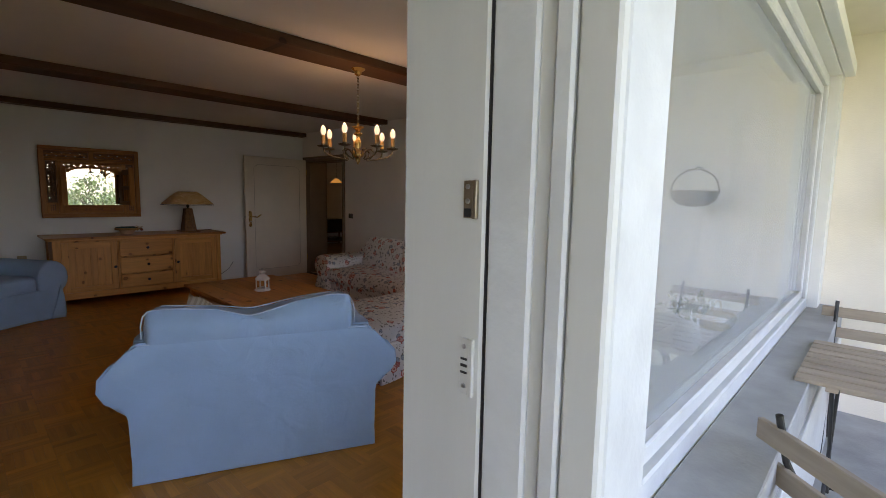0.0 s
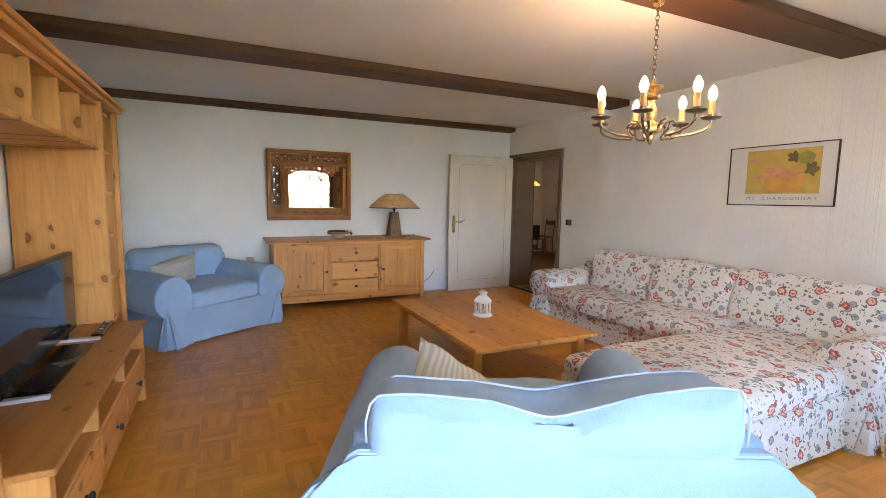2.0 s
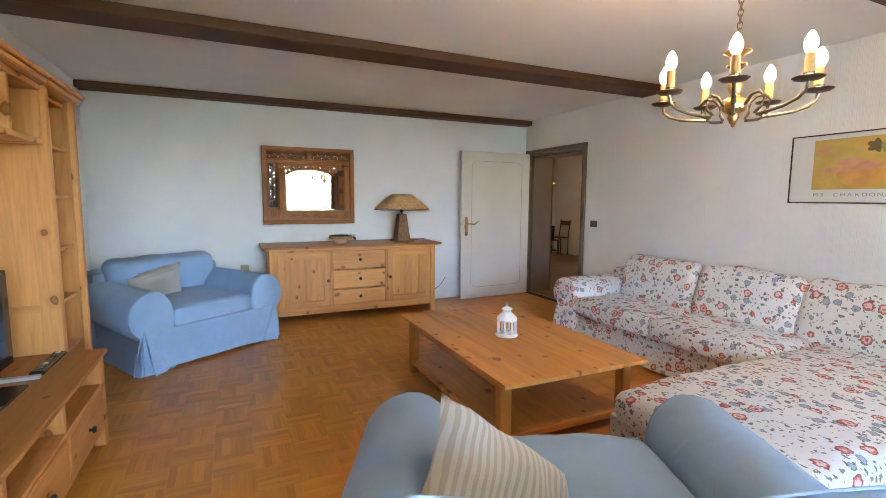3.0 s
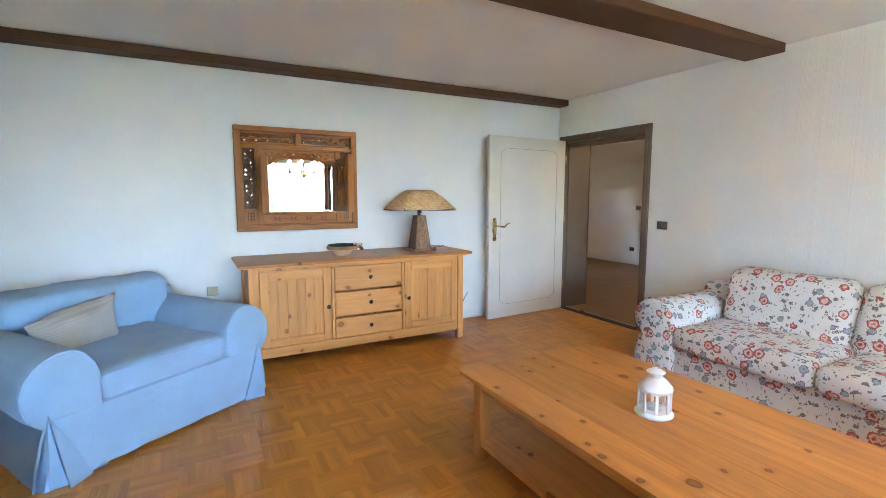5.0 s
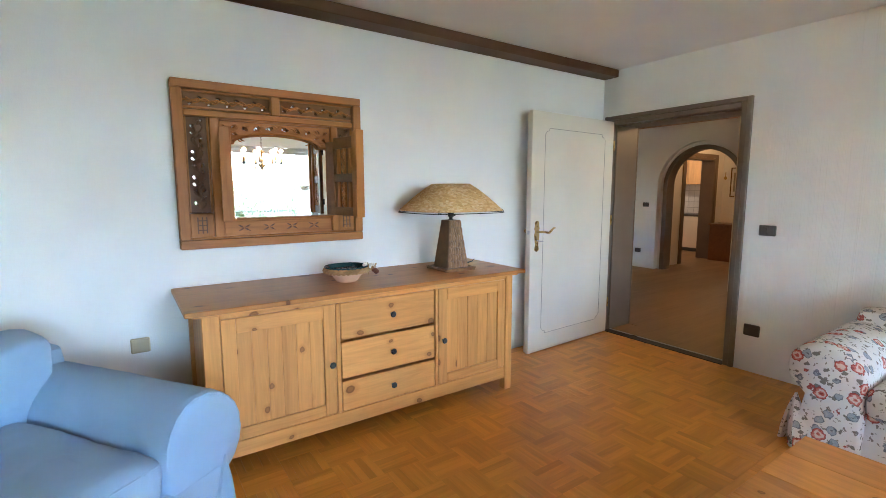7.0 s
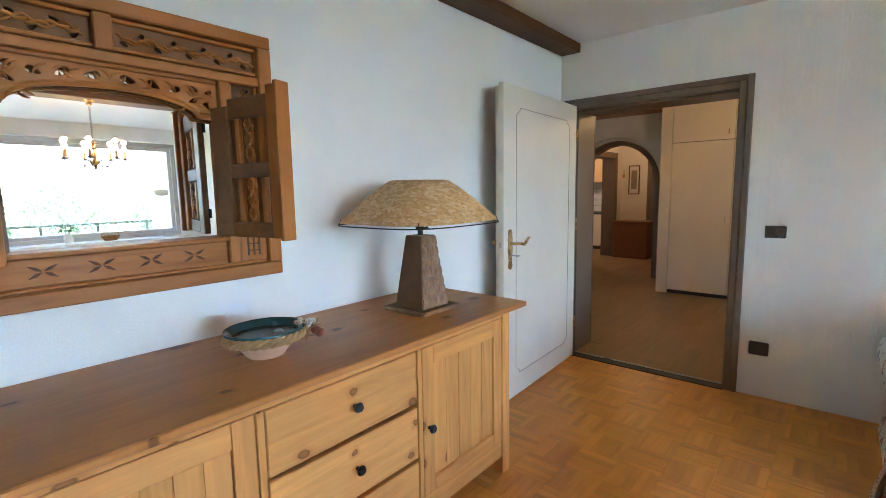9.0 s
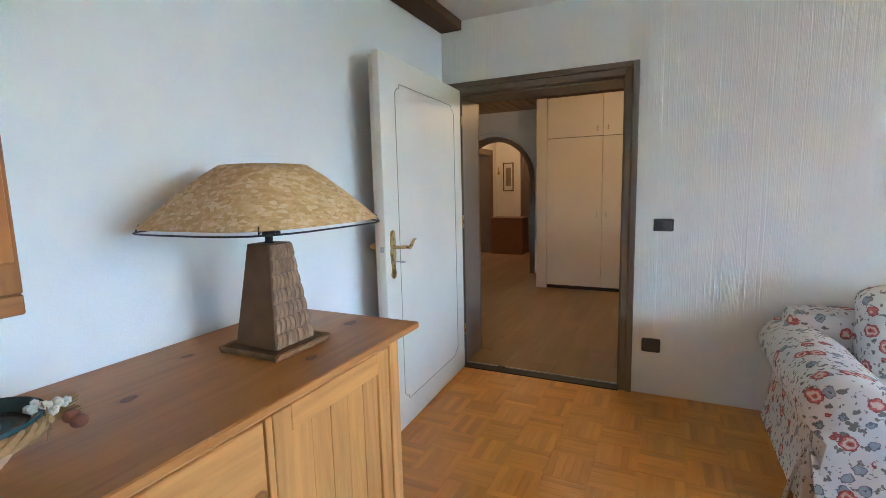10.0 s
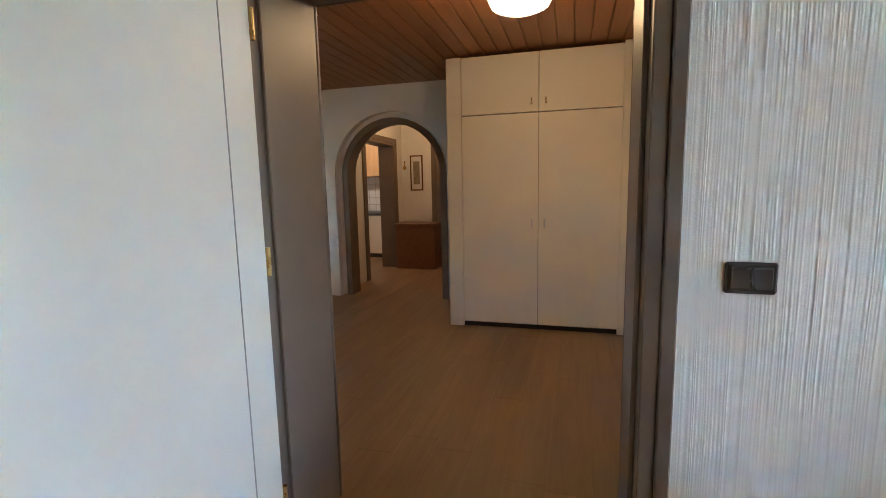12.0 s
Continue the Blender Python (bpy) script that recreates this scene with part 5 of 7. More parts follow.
def skirt_block(x0, y0, x1, y1, z1, flare=0.03, seed=0.0, wave=0.012):
    """A covered base whose skirt flares and waves towards the floor."""
    bm = bmesh.new()
    per = []
    n = 22
    for (ax, ay), (bx, by) in (((x0, y0), (x1, y0)), ((x1, y0), (x1, y1)), ((x1, y1), (x0, y1)), ((x0, y1), (x0, y0))):
        per += [(ax + (bx - ax) * k / n, ay + (by - ay) * k / n) for k in range(n)]
    cx, cy = (x0 + x1) / 2, (y0 + y1) / 2
    rings = []
    for z, f in ((z1, -0.012), (z1 - 0.012, 0.0), (z1 * 0.75, 0.0), (z1 * 0.5, flare * 0.15), (z1 * 0.22, flare * 0.55), (0.0, flare)):
        ring = []
        for x, y in per:
            d = Vector(((x - cx) / (x1 - cx), (y - cy) / (y1 - cy)))
            nx = math.copysign(max(0, (abs(d.x) - 0.9) * 10) ** 2, d.x)
            ny = math.copysign(max(0, (abs(d.y) - 0.9) * 10) ** 2, d.y)
            w = wave * (1 - z / z1) * noise.noise(Vector((x * 9, y * 9, seed)))
            lift = 0.012 * (1 + noise.noise(Vector((x * 4, y * 4, seed + 3)))) if z == 0.0 else 0.0
            c = min(1.0, 16 * max(0, abs(d.x) - 0.75) * max(0, abs(d.y) - 0.75))
            if z == 0.0:
                lift += 0.022 * (1 - c) ** 2
            g = f * (1 - 0.4 * c) if f > 0 else f
            ring.append(bm.verts.new((x + nx * (g + w), y + ny * (g + w), z + max(0.0, lift - 0.008))))
        rings.append(ring)
    m = len(per)
    for a, b in zip(rings, rings[1:]):
        for k in range(m):
            bm.faces.new((a[k], a[(k + 1) % m], b[(k + 1) % m], b[k]))
    bm.faces.new(rings[0])
    bm.faces.new(rings[-1][::-1])
    return bm


def pleat(x, y, h, sx, sy):
    """A corner pleat: two flaps that spread towards the floor, and the fold set back between them."""
    bm = bmesh.new()
    top = Vector((x, y, h))

    def flap(bottom, out):
        o = Vector((*out, 0)).normalized() * 0.007
        low = [Vector((x + sx * p, y + sy * q, 0.004)) for p, q in bottom]
        rows = []
        for f in (0.0, 0.35, 0.7, 1.0):
            sag = o * 1.6 * math.sin(math.pi * f)
            rows.append([top.lerp(p, f) + sag for p in low])
        front = [[bm.verts.new(p + o) for p in row] for row in rows]
        back = [[bm.verts.new(p - o) for p in row] for row in rows]
        m = len(low)
        for k in range(3):
            for i in range(m - 1):
                bm.faces.new((front[k][i], front[k][i + 1], front[k + 1][i + 1], front[k + 1][i]))
                bm.faces.new((back[k][i], back[k + 1][i], back[k + 1][i + 1], back[k][i + 1]))
            bm.faces.new((front[k][0], front[k + 1][0], back[k + 1][0], back[k][0]))
            bm.faces.new((front[k][-1], back[k][-1], back[k + 1][-1], front[k + 1][-1]))
        bm.faces.new([v for v in front[3]] + [v for v in back[3][::-1]])
    flap([(-0.15, 0.024), (-0.09, 0.045), (-0.028, 0.072)], (0.2 * sx, sy))
    flap([(0.024, -0.15), (0.045, -0.09), (0.072, -0.028)], (sx, 0.2 * sy))
    flap([(-0.045, 0.030), (0.012, 0.012), (0.030, -0.045)], (sx, sy))
    bmesh.ops.recalc_face_normals(bm, faces=bm.faces)
    return bm


def tuck(bm):
    """Draws the lower cloth in towards the chair's back end."""
    for v in bm.verts:
        if abs(v.co.x) > 0.5:
            f = max(0.0, 1 - v.co.y / 1.0) * max(0.0, min(1.0, (0.44 - v.co.z) / 0.10))
            v.co.x -= math.copysign(0.085 * f, v.co.x)
    return bm


def boxed_cushion(x0, x1, low, high, seed):
    """A slumped box cushion whose lower and upper top edges follow low(x) and high(x)."""
    bm = bmesh.new()
    nx = 56
    rings = []
    for i in range(nx + 1):
        x = x0 + (x1 - x0) * i / nx
        end = min(x - x0, x1 - x)
        k = 0.45 + 0.55 * math.sqrt(max(0.0, 1 - (1 - min(end / 0.045, 1.0)) ** 2))
        zl, zu = low(x), high(x)
        ctrl = [(0.02, 0.56), (-0.005, 0.66), (-0.032, 0.72), (-0.046, 0.765), (-0.045, 0.80), (-0.034, zl - 0.018), (-0.026, zl), (0.01, zl * 0.8 + zu * 0.2 - 0.004), (0.06, (zl + zu) / 2 - 0.010), (0.11, zl * 0.25 + zu * 0.75 - 0.006), (0.148, zu), (0.165, zu - 0.012), (0.195, zu - 0.06), (0.21, 0.70), (0.20, 0.60), (0.14, 0.55)]
        ring = []
        for j, (y, z) in enumerate(ctrl):
            p = Vector((x, 0.085 + (y - 0.085) * k, 0.70 + (z - 0.70) * k))
            top = max(0.0, min(1.0, (z - 0.74) / 0.05))
            slant = noise.noise(Vector((x * 11 + y * 16, z * 3 + y * 5, seed))) + 0.6 * noise.noise(Vector((x * 24 - y * 20, y * 12, seed + 4)))
            fold = math.exp(-((x + 0.05) / 0.22) ** 2)
            p += Vector((0, -0.010, 0.012)) * slant * top * (0.5 + 0.9 * fold)
            ring.append(bm.verts.new(p))
        rings.append(ring)
    for a, b in zip(rings, rings[1:]):
        for j in range(len(a)):
            bm.faces.new((a[j], a[(j + 1) % len(a)], b[(j + 1) % len(a)], b[j]))
    bm.faces.new(rings[0])
    bm.faces.new(rings[-1][::-1])
    bmesh.ops.recalc_face_normals(bm, faces=bm.faces)
    return bm


def armchair(label, at, turn, slouch):
    """Slip-covered armchair; its front looks along +y, its back stands at y = 0."""
    t = thing("armchair", label, "armchair", at, turn, group="blue armchairs", local=True)
    part("base", tuck(skirt_block(-0.585, 0.02, 0.585, 1.10, 0.34, 0.028, at[0], 0.024)), blue_cloth, t, "", True)
    prof = arm_profile(0.365, 0.71, 0.645, 0.195)
    part("arm", tuck(swept(prof, 0.0, 1.10, seed=1.0, amp=0.004)), blue_cloth, t, "", True, 1.0)
    part("arm", tuck(swept([(-x, z) for x, z in prof], 0.0, 1.10, seed=2.0, amp=0.004)), blue_cloth, t, "", True, 1.0)
    cx, cz = sum(p[0] for p in prof) / len(prof), sum(p[1] for p in prof) / len(prof)
    for s in (-1, 1):
        ring = [(s * (cx + (x - cx) * 0.962), 1.089, cz + (z - cz) * 0.962) for x, z in prof[2:18]]
        part("arm_piping", tube(ring, 0.0035, 6), blue_cloth, t)
    bm = cushion(1.17, 0.24, 0.70, 0.05, 0, 0.003, 0.25, 3.0, (14, 5, 10), pose(0, 0.125, 0.375, -3))
    part("backrest", bm, blue_cloth, t, "", True)
    half = [(0.595, 0.004), (0.588, 0.12), (0.582, 0.34), (0.592, 0.385), (0.635, 0.40), (0.688, 0.43), (0.718, 0.485), (0.712, 0.55), (0.668, 0.605), (0.605, 0.640), (0.588, 0.66), (0.572, 0.694), (0.545, 0.710)]
    bm = prism(half + [(-x, z) for x, z in half[::-1]], -0.022, 0.03, "y")
    bmesh.ops.bevel(bm, geom=[e for e in bm.edges if abs(e.verts[0].co.y - e.verts[1].co.y) < 1e-5], offset=0.012, segments=3, affect="EDGES")
    part("back_cover", bm, blue_cloth, t, "", True, 0.3)
    part("seat_cushion", cushion(0.74, 0.86, 0.17, 0.05, 0.03, 0.012, 0.17, 4.0, (26, 26, 6), pose(0, 0.66, 0.395)), blue_cloth, t, "", True)
    part("seat_piping", tube([(x, 1.083, 0.462 + 0.004 * math.sin(9 * x)) for x in np.linspace(-0.345, 0.345, 16)], 0.0032, 6), blue_cloth, t)
    if slouch:
        xs = [-0.52, -0.48, -0.39, -0.20, -0.05, 0.05, 0.20, 0.36, 0.47]
        soft = lambda knots: lambda x: sum(w * float(np.interp(x + d, xs, knots)) for d, w in ((-0.03, 0.25), (0, 0.5), (0.03, 0.25)))
        low = soft([0.855, 0.866, 0.868, 0.852, 0.806, 0.832, 0.874, 0.897, 0.885])
        high = soft([0.846, 0.848, 0.843, 0.830, 0.806, 0.826, 0.856, 0.873, 0.872])
        c = part("back_cushion", boxed_cushion(-0.525, 0.475, low, high, 7.0), blue_cloth, t, "", True)
        span = [float(x) for x in np.linspace(-0.49, 0.44, 34)]
        part("piping", tube([(-0.523, -0.02, 0.735), (-0.524, -0.025, 0.79), (-0.513, -0.026, 0.84)] + [(x, -0.030, low(x) + 0.003) for x in span] + [(0.465, -0.026, 0.85), (0.475, -0.025, 0.80), (0.474, -0.02, 0.735)], 0.0032, 6), piping, c)
        part("piping", tube([(-0.505, 0.11, 0.80), (-0.495, 0.135, 0.832)] + [(x, 0.148, high(x) + 0.003) for x in span if -0.475 < x < 0.425] + [(0.448, 0.135, 0.848), (0.458, 0.11, 0.81)], 0.0032, 6), piping, c)
        part("seam", tube([(x, -0.018, 0.703 + 0.003 * math.sin(5 * x)) for x in np.linspace(-0.545, 0.545, 24)], 0.0032, 5), piping, t)
    else:
        part("back_cushion", cushion(0.98, 0.24, 0.46, 0.09, 0.0, 0.010, 0.2, 9.0, (22, 8, 14), pose(0, 0.235, 0.595, -10)), blue_cloth, t, "", True)
    for s in (-1, 1):
        part("pleat", pleat(s * 0.605, 1.098, 0.36, s, 1), blue_cloth, t)
    return t


front_chair = armchair("pale blue slipcovered armchair with white piping, seen before the coffee table", (-0.612, 2.258, 0), 65.2, True)
corner_chair = armchair("pale blue slipcovered armchair standing in the room corner", (-5.56, 0.86, 0), -55.0, False)


def pillow(name, label, size, material, m, seed):
    bm = bmesh.new()
    n = 14
    w, h = size
    grid = {}
    for side in (1, -1):
        for i in range(n + 1):
            for j in range(n + 1):
                u, v = 2 * i / n - 1, 2 * j / n - 1
                edge = max(abs(u), abs(v)) > 0.999
                if edge and side < 0:
                    continue
                pinch = 1 - 0.10 * (u * u * (1 - v * v) * 0 + (1 - u * u) * v * v + (1 - v * v) * u * u)
                thick = 0.085 * ((1 - u ** 4) * (1 - v ** 4)) ** 0.6
                x, z = u * w / 2 * pinch, v * h / 2 * pinch
                k = noise.noise(Vector((x * 8, z * 8, seed + side)))
                grid[side, i, j] = bm.verts.new((x, side * (thick * (1 + 0.35 * k)), z))
    for side in (1, -1):
        for i in range(n):
            for j in range(n):
                q = [grid.get((side, a, b)) or grid[1, a, b] for a, b in ((i, j), (i + 1, j), (i + 1, j + 1), (i, j + 1))]
                bm.faces.new(q)
    bmesh.ops.recalc_face_normals(bm, faces=bm.faces)
    ob = part(name, bm, material, None, "", True)
    ob.matrix_world = m
    return tagged(ob, label, "pillow")


pillow("throw_pillow", "grey striped throw pillow leaning in the armchair", (0.46, 0.36), grey_stripe, corner_chair.matrix_world @ pose(0.20, 0.53, 0.58, -24, 14, -4), 1.0)
pillow("throw_pillow", "crumpled cream striped throw pillow lying in the armchair", (0.50, 0.40), cream_stripe, front_chair.matrix_world @ pose(-0.25, 0.57, 0.565, -58, 36, 8), 4.0)

# ---- floral corner sofa ----
sofa = thing("corner_sofa", "white floral cotton corner sofa with chaise along the wall", "sofa", (-2.4, 5.2, 0))
SX0, SX1, SY0, SY1 = -4.06, -0.86, 4.66, 5.59
part("base", skirt_block(SX0 + 0.10, SY0 + 0.03, -1.95, SY1 - 0.02, 0.30, 0.03, 2.0), floral_cloth, sofa, "", True)
part("chaise_base", skirt_block(-1.93, 3.36, -0.99, SY1 - 0.02, 0.30, 0.03, 5.0), floral_cloth, sofa, "", True)
part("backrest", cushion(3.0, 0.24, 0.66, 0.06, 0, 0.006, 0.3, 1.0, (30, 4, 8), pose(-2.47, 5.455, 0.35)), floral_cloth, sofa, "", True)
prof = arm_profile(0.0, 0.33, 0.60, 0.14)
part("arm", swept([(SX0 + 0.33 - x, z) for x, z in prof], SY0 - 0.03, SY1, seed=3.0, amp=0.006), floral_cloth, sofa, "", True, 1.0)
part("arm", swept([(SX1 - 0.33 + x, z) for x, z in prof], SY0 - 0.05, SY1, seed=6.0, amp=0.006), floral_cloth, sofa, "", True, 1.0)
for x0, x1, s in ((-3.735, -2.86, 1.0), (-2.855, -1.945, 2.0)):
    part("seat_cushion", cushion(x1 - x0, 0.82, 0.15, 0.055, 0.03, 0.007, 0.25, s, (18, 16, 5), pose((x0 + x1) / 2, 5.03, 0.355)), floral_cloth, sofa, "", True)
bm = cushion(0.93, 2.02, 0.15, 0.06, 0.03, 0.007, 0.25, 3.0, (18, 34, 5), pose(-1.47, 4.33, 0.355))
for v in bm.verts:
    if v.co.y < 3.75:
        f = (3.75 - v.co.y) / 0.43
        v.co.x = -1.47 + (v.co.x + 1.47) * (1 - 0.09 * f * f)
part("chaise_cushion", bm, floral_cloth, sofa, "", True)
for x0, x1, s, lean in ((-3.70, -2.90, 11.0, -13), (-2.905, -2.07, 12.0, -15), (-2.10, -1.02, 13.0, -17)):
    part("back_cushion", cushion(x1 - x0, 0.24, 0.46, 0.09, 0.02, 0.018, 0.17, s, (18, 7, 12), pose((x0 + x1) / 2, 5.30, 0.60, lean)), floral_cloth, sofa, "", True)
for px, py, sx, sy in ((SX1 - 0.035, SY0 - 0.025, 1, -1), (SX0 + 0.05, SY0, -1, -1)):
    part("pleat", pleat(px, py, 0.30, sx, sy), floral_cloth, sofa)

# ---- coffee table and lantern ----
TX0, TX1, TY0, TY1, TZ = -3.72, -2.135, 2.855, 3.845, 0.44
table = thing("coffee_table", "knotty honey pine coffee table with lower shelf", "coffee table", (-2.93, 3.35, 0))
n = 5
for k in range(n):
    a, b = TY0 + (TY1 - TY0) * k / n, TY0 + (TY1 - TY0) * (k + 1) / n
    part("top_board", box(TX0, a, TZ - 0.022, TX1, b - 0.0006, TZ, 0.0012), pine_table["x"], table)
for x0 in (TX0 + 0.09, TX1 - 0.155):
    for y0 in (TY0 + 0.035, TY1 - 0.10):
        part("leg", box(x0, y0, 0, x0 + 0.065, y0 + 0.065, TZ - 0.023, 0.003), pine_table["z"], table)
part("apron", box(TX0 + 0.156, TY0 + 0.045, TZ - 0.075, TX1 - 0.156, TY0 + 0.065, TZ - 0.023, 0.002), pine_table["x"], table)
part("apron", box(TX0 + 0.156, TY1 - 0.065, TZ - 0.075, TX1 - 0.156, TY1 - 0.045, TZ - 0.023, 0.002), pine_table["x"], table)
part("apron", box(TX0 + 0.10, TY0 + 0.101, TZ - 0.075, TX0 + 0.12, TY1 - 0.101, TZ - 0.023, 0.002), pine_table["y"], table)
part("apron", box(TX1 - 0.12, TY0 + 0.101, TZ - 0.075, TX1 - 0.10, TY1 - 0.101, TZ - 0.023, 0.002), pine_table["y"], table)
part("shelf", box(TX0 + 0.125, TY0 + 0.07, 0.085, TX1 - 0.125, TY1 - 0.07, 0.103, 0.003), pine_table["x"], table)
part("shelf_rail", box(TX0 + 0.156, TY0 + 0.040, 0.07, TX1 - 0.156, TY0 + 0.068, 0.105, 0.003), pine_table["x"], table)
part("shelf_rail", box(TX1 - 0.122, TY0 + 0.101, 0.07, TX1 - 0.098, TY1 - 0.101, 0.105, 0.003), pine_table["y"], table)

lant = thing("lantern", "white tin tealight lantern with arched windows", "lantern", (-2.885, 3.335, TZ), local=True)
part("base", lathe([(0, 0), (0.074, 0), (0.078, 0.004), (0.078, 0.010), (0.070, 0.016), (0.066, 0.022), (0, 0.022)], 32), lantern_white, lant, smooth=True)
for k in range(8):
    part("post", box(-0.006, -0.004, 0.022, 0.006, 0.004, 0.118, 0.001, pose(0.064 * math.cos(k * math.pi / 4), 0.064 * math.sin(k * math.pi / 4), 0, 0, 0, 45 * k + 90)), lantern_white, lant)
    bm = bmesh.new()
    pts = []
    for q in range(7):
        a = k * math.pi / 4 + (q / 6) * math.pi / 4
        pts.append((0.064 * math.cos(a), 0.064 * math.sin(a), 0.100 + 0.014 * math.sin(math.pi * q / 6)))
    add_tube(bm, pts, 0.004, 5)
    part("arch", bm, lantern_white, lant)
part("band", lathe([(0.060, 0.114), (0.069, 0.114), (0.071, 0.119), (0.066, 0.126), (0.060, 0.126)], 32), lantern_white, lant, smooth=True)
part("roof", lathe([(0.069, 0.126), (0.060, 0.136), (0.048, 0.150), (0.036, 0.160), (0.030, 0.166), (0.026, 0.166)], 32), lantern_white, lant, smooth=True)
part("chimney", lathe([(0.026, 0.166), (0.026, 0.180), (0.036, 0.184), (0.038, 0.188), (0.026, 0.196), (0.010, 0.204), (0, 0.205)], 24), lantern_white, lant, smooth=True)
part("ring", tube([(0.016 * math.cos(a), 0, 0.214 + 0.012 * math.sin(a)) for a in np.linspace(0, 2 * math.pi, 17)[:-1]], 0.002, 6, True), steel, lant)
part("tealight", lathe([(0, 0.022), (0.030, 0.022), (0.030, 0.040), (0.026, 0.041), (0, 0.038)], 20), silver, lant)

# ---- pine wall unit with television ----
BN0, BN1, BNY, BNZ = -3.29, -1.39, 0.960, 0.535
bench = thing("tv_bench", "honey pine television bench with drawers and open niches", "tv bench", (-2.3, 0.65, 0))
part("top", box(BN0, 0.31, BNZ - 0.025, BN1, BNY + 0.015, BNZ, 0.004), pine_top["x"], bench)
for x0 in (BN0 + 0.01, BN1 - 0.065):
    for y0 in (0.32, BNY - 0.06):
        part("leg", box(x0, y0, 0, x0 + 0.055, y0 + 0.055, BNZ - 0.026, 0.003), pine["z"], bench)
    part("side", box(x0 + 0.016, 0.376, 0.09, x0 + 0.038, BNY - 0.061, BNZ - 0.026, 0.002), pine["z"], bench)
part("back", box(BN0 + 0.066, 0.325, 0.09, BN1 - 0.066, 0.335, BNZ - 0.026, 0), pine["x"], bench)
part("bottom", box(BN0 + 0.066, 0.336, 0.09, BN1 - 0.066, BNY - 0.02, 0.112, 0.002), pine["x"], bench)
part("shelf", box(BN0 + 0.066, 0.336, 0.335, BN1 - 0.066, BNY - 0.012, 0.355, 0.002), pine["x"], bench)
w3 = (BN1 - BN0 - 0.132) / 3
for k in range(3):
    x0 = BN0 + 0.066 + k * w3
    if k:
        part("divider", box(x0 - 0.012, 0.336, 0.113, x0 + 0.012, BNY - 0.012, 0.334, 0.002), pine["z"], bench)
        part("divider", box(x0 - 0.012, 0.336, 0.356, x0 + 0.012, BNY - 0.012, BNZ - 0.026, 0.002), pine["z"], bench)
    d = part("drawer", box(x0 + 0.016, BNY - 0.03, 0.116, x0 + w3 - 0.016, BNY - 0.006, 0.331, 0.003), pine["x"], bench)
    part("knob", lathe([(0.007, 0), (0.007, 0.012), (0.015, 0.016), (0.018, 0.024), (0.013, 0.031), (0, 0.033)], 14, m=pose(x0 + w3 / 2, BNY - 0.006, 0.225, -90)), knob_metal, d, "dark metal knob", True)


def tower(x0, x1, glazed, yf):
    lab = "tall pine cabinet with glazed door" if glazed else "tall narrow pine bookcase with open shelves"
    t = thing("bookcase" if not glazed else "display_cabinet", lab + " in wall unit", "bookcase" if not glazed else "cabinet", ((x0 + x1) / 2, 0.55, 0), group="wall unit towers")
    zt = 1.935
    for x in (x0, x1 - 0.05):
        part("stile", box(x, yf - 0.03, 0, x + 0.05, yf, zt, 0.003), pine["z"], t)
        part("side", box(x + (0.0 if x == x0 else 0.028), 0.315, 0.0, x + (0.022 if x == x0 else 0.05), yf - 0.031, zt, 0.002), pine["z"], t)
        xs = x - 0.006 if x == x0 else x + 0.0505
        for y0, y1 in ((0.315, 0.375), (yf - 0.09, yf - 0.001)):
            part("side_stile", box(xs, y0, 0.0, xs + 0.0055, y1, zt, 0.001), pine["z"], t)
        for z0, z1 in ((0.0, 0.08), (0.76, 0.80), (zt - 0.08, zt)):
            part("side_rail", box(xs, 0.376, z0, xs + 0.0055, yf - 0.091, z1, 0.001), pine["y"], t)
    part("back", box(x0 + 0.023, 0.315, 0.0, x1 - 0.023, 0.325, zt, 0), pine["z"], t)
    part("cornice", box(x0 - 0.02, 0.312, zt + 0.001, x1 + 0.02, yf + 0.03, zt + 0.03, 0.006), pine["x"], t)
    part("cornice_moulding", box(x0 - 0.035, 0.312, zt + 0.031, x1 + 0.035, yf + 0.05, zt + 0.055, 0.008), pine["x"], t)
    for z in (0.09, 0.46, 0.76, 1.06, 1.36, 1.64, 1.90):
        part("shelf", box(x0 + 0.023, 0.326, z, x1 - 0.023, yf - 0.05, z + 0.02, 0.002), pine["x"], t)
    if glazed:
        for z0, z1, g in ((0.1, 0.78, False), (0.80, 1.90, True)):
            d = part("door", box(x0 + 0.052, yf - 0.02, z0, x0 + 0.125, yf + 0.002, z1, 0.003), pine["z"], t)
            part("stile", box(x1 - 0.125, yf - 0.02, z0, x1 - 0.052, yf + 0.002, z1, 0.003), pine["z"], d)
            part("rail", box(x0 + 0.126, yf - 0.02, z0, x1 - 0.126, yf + 0.002, z0 + 0.075, 0.003), pine["x"], d)
            part("rail", box(x0 + 0.126, yf - 0.02, z1 - 0.075, x1 - 0.126, yf + 0.002, z1, 0.003), pine["x"], d)
            if g:
                part("pane", box(x0 + 0.126, yf - 0.012, z0 + 0.076, x1 - 0.126, yf - 0.008, z1 - 0.076, 0), window_glass, d).visible_shadow = False
            else:
                part("panel", box(x0 + 0.126, yf - 0.016, z0 + 0.076, x1 - 0.126, yf - 0.008, z1 - 0.076, 0), pine["z"], d)
            part("knob", lathe([(0.006, 0), (0.006, 0.012), (0.014, 0.016), (0.016, 0.024), (0, 0.03)], 14, m=pose(x0 + 0.09, yf + 0.002, 1.02 if g else 0.66, -90)), knob_metal, d, "", True)
    return t


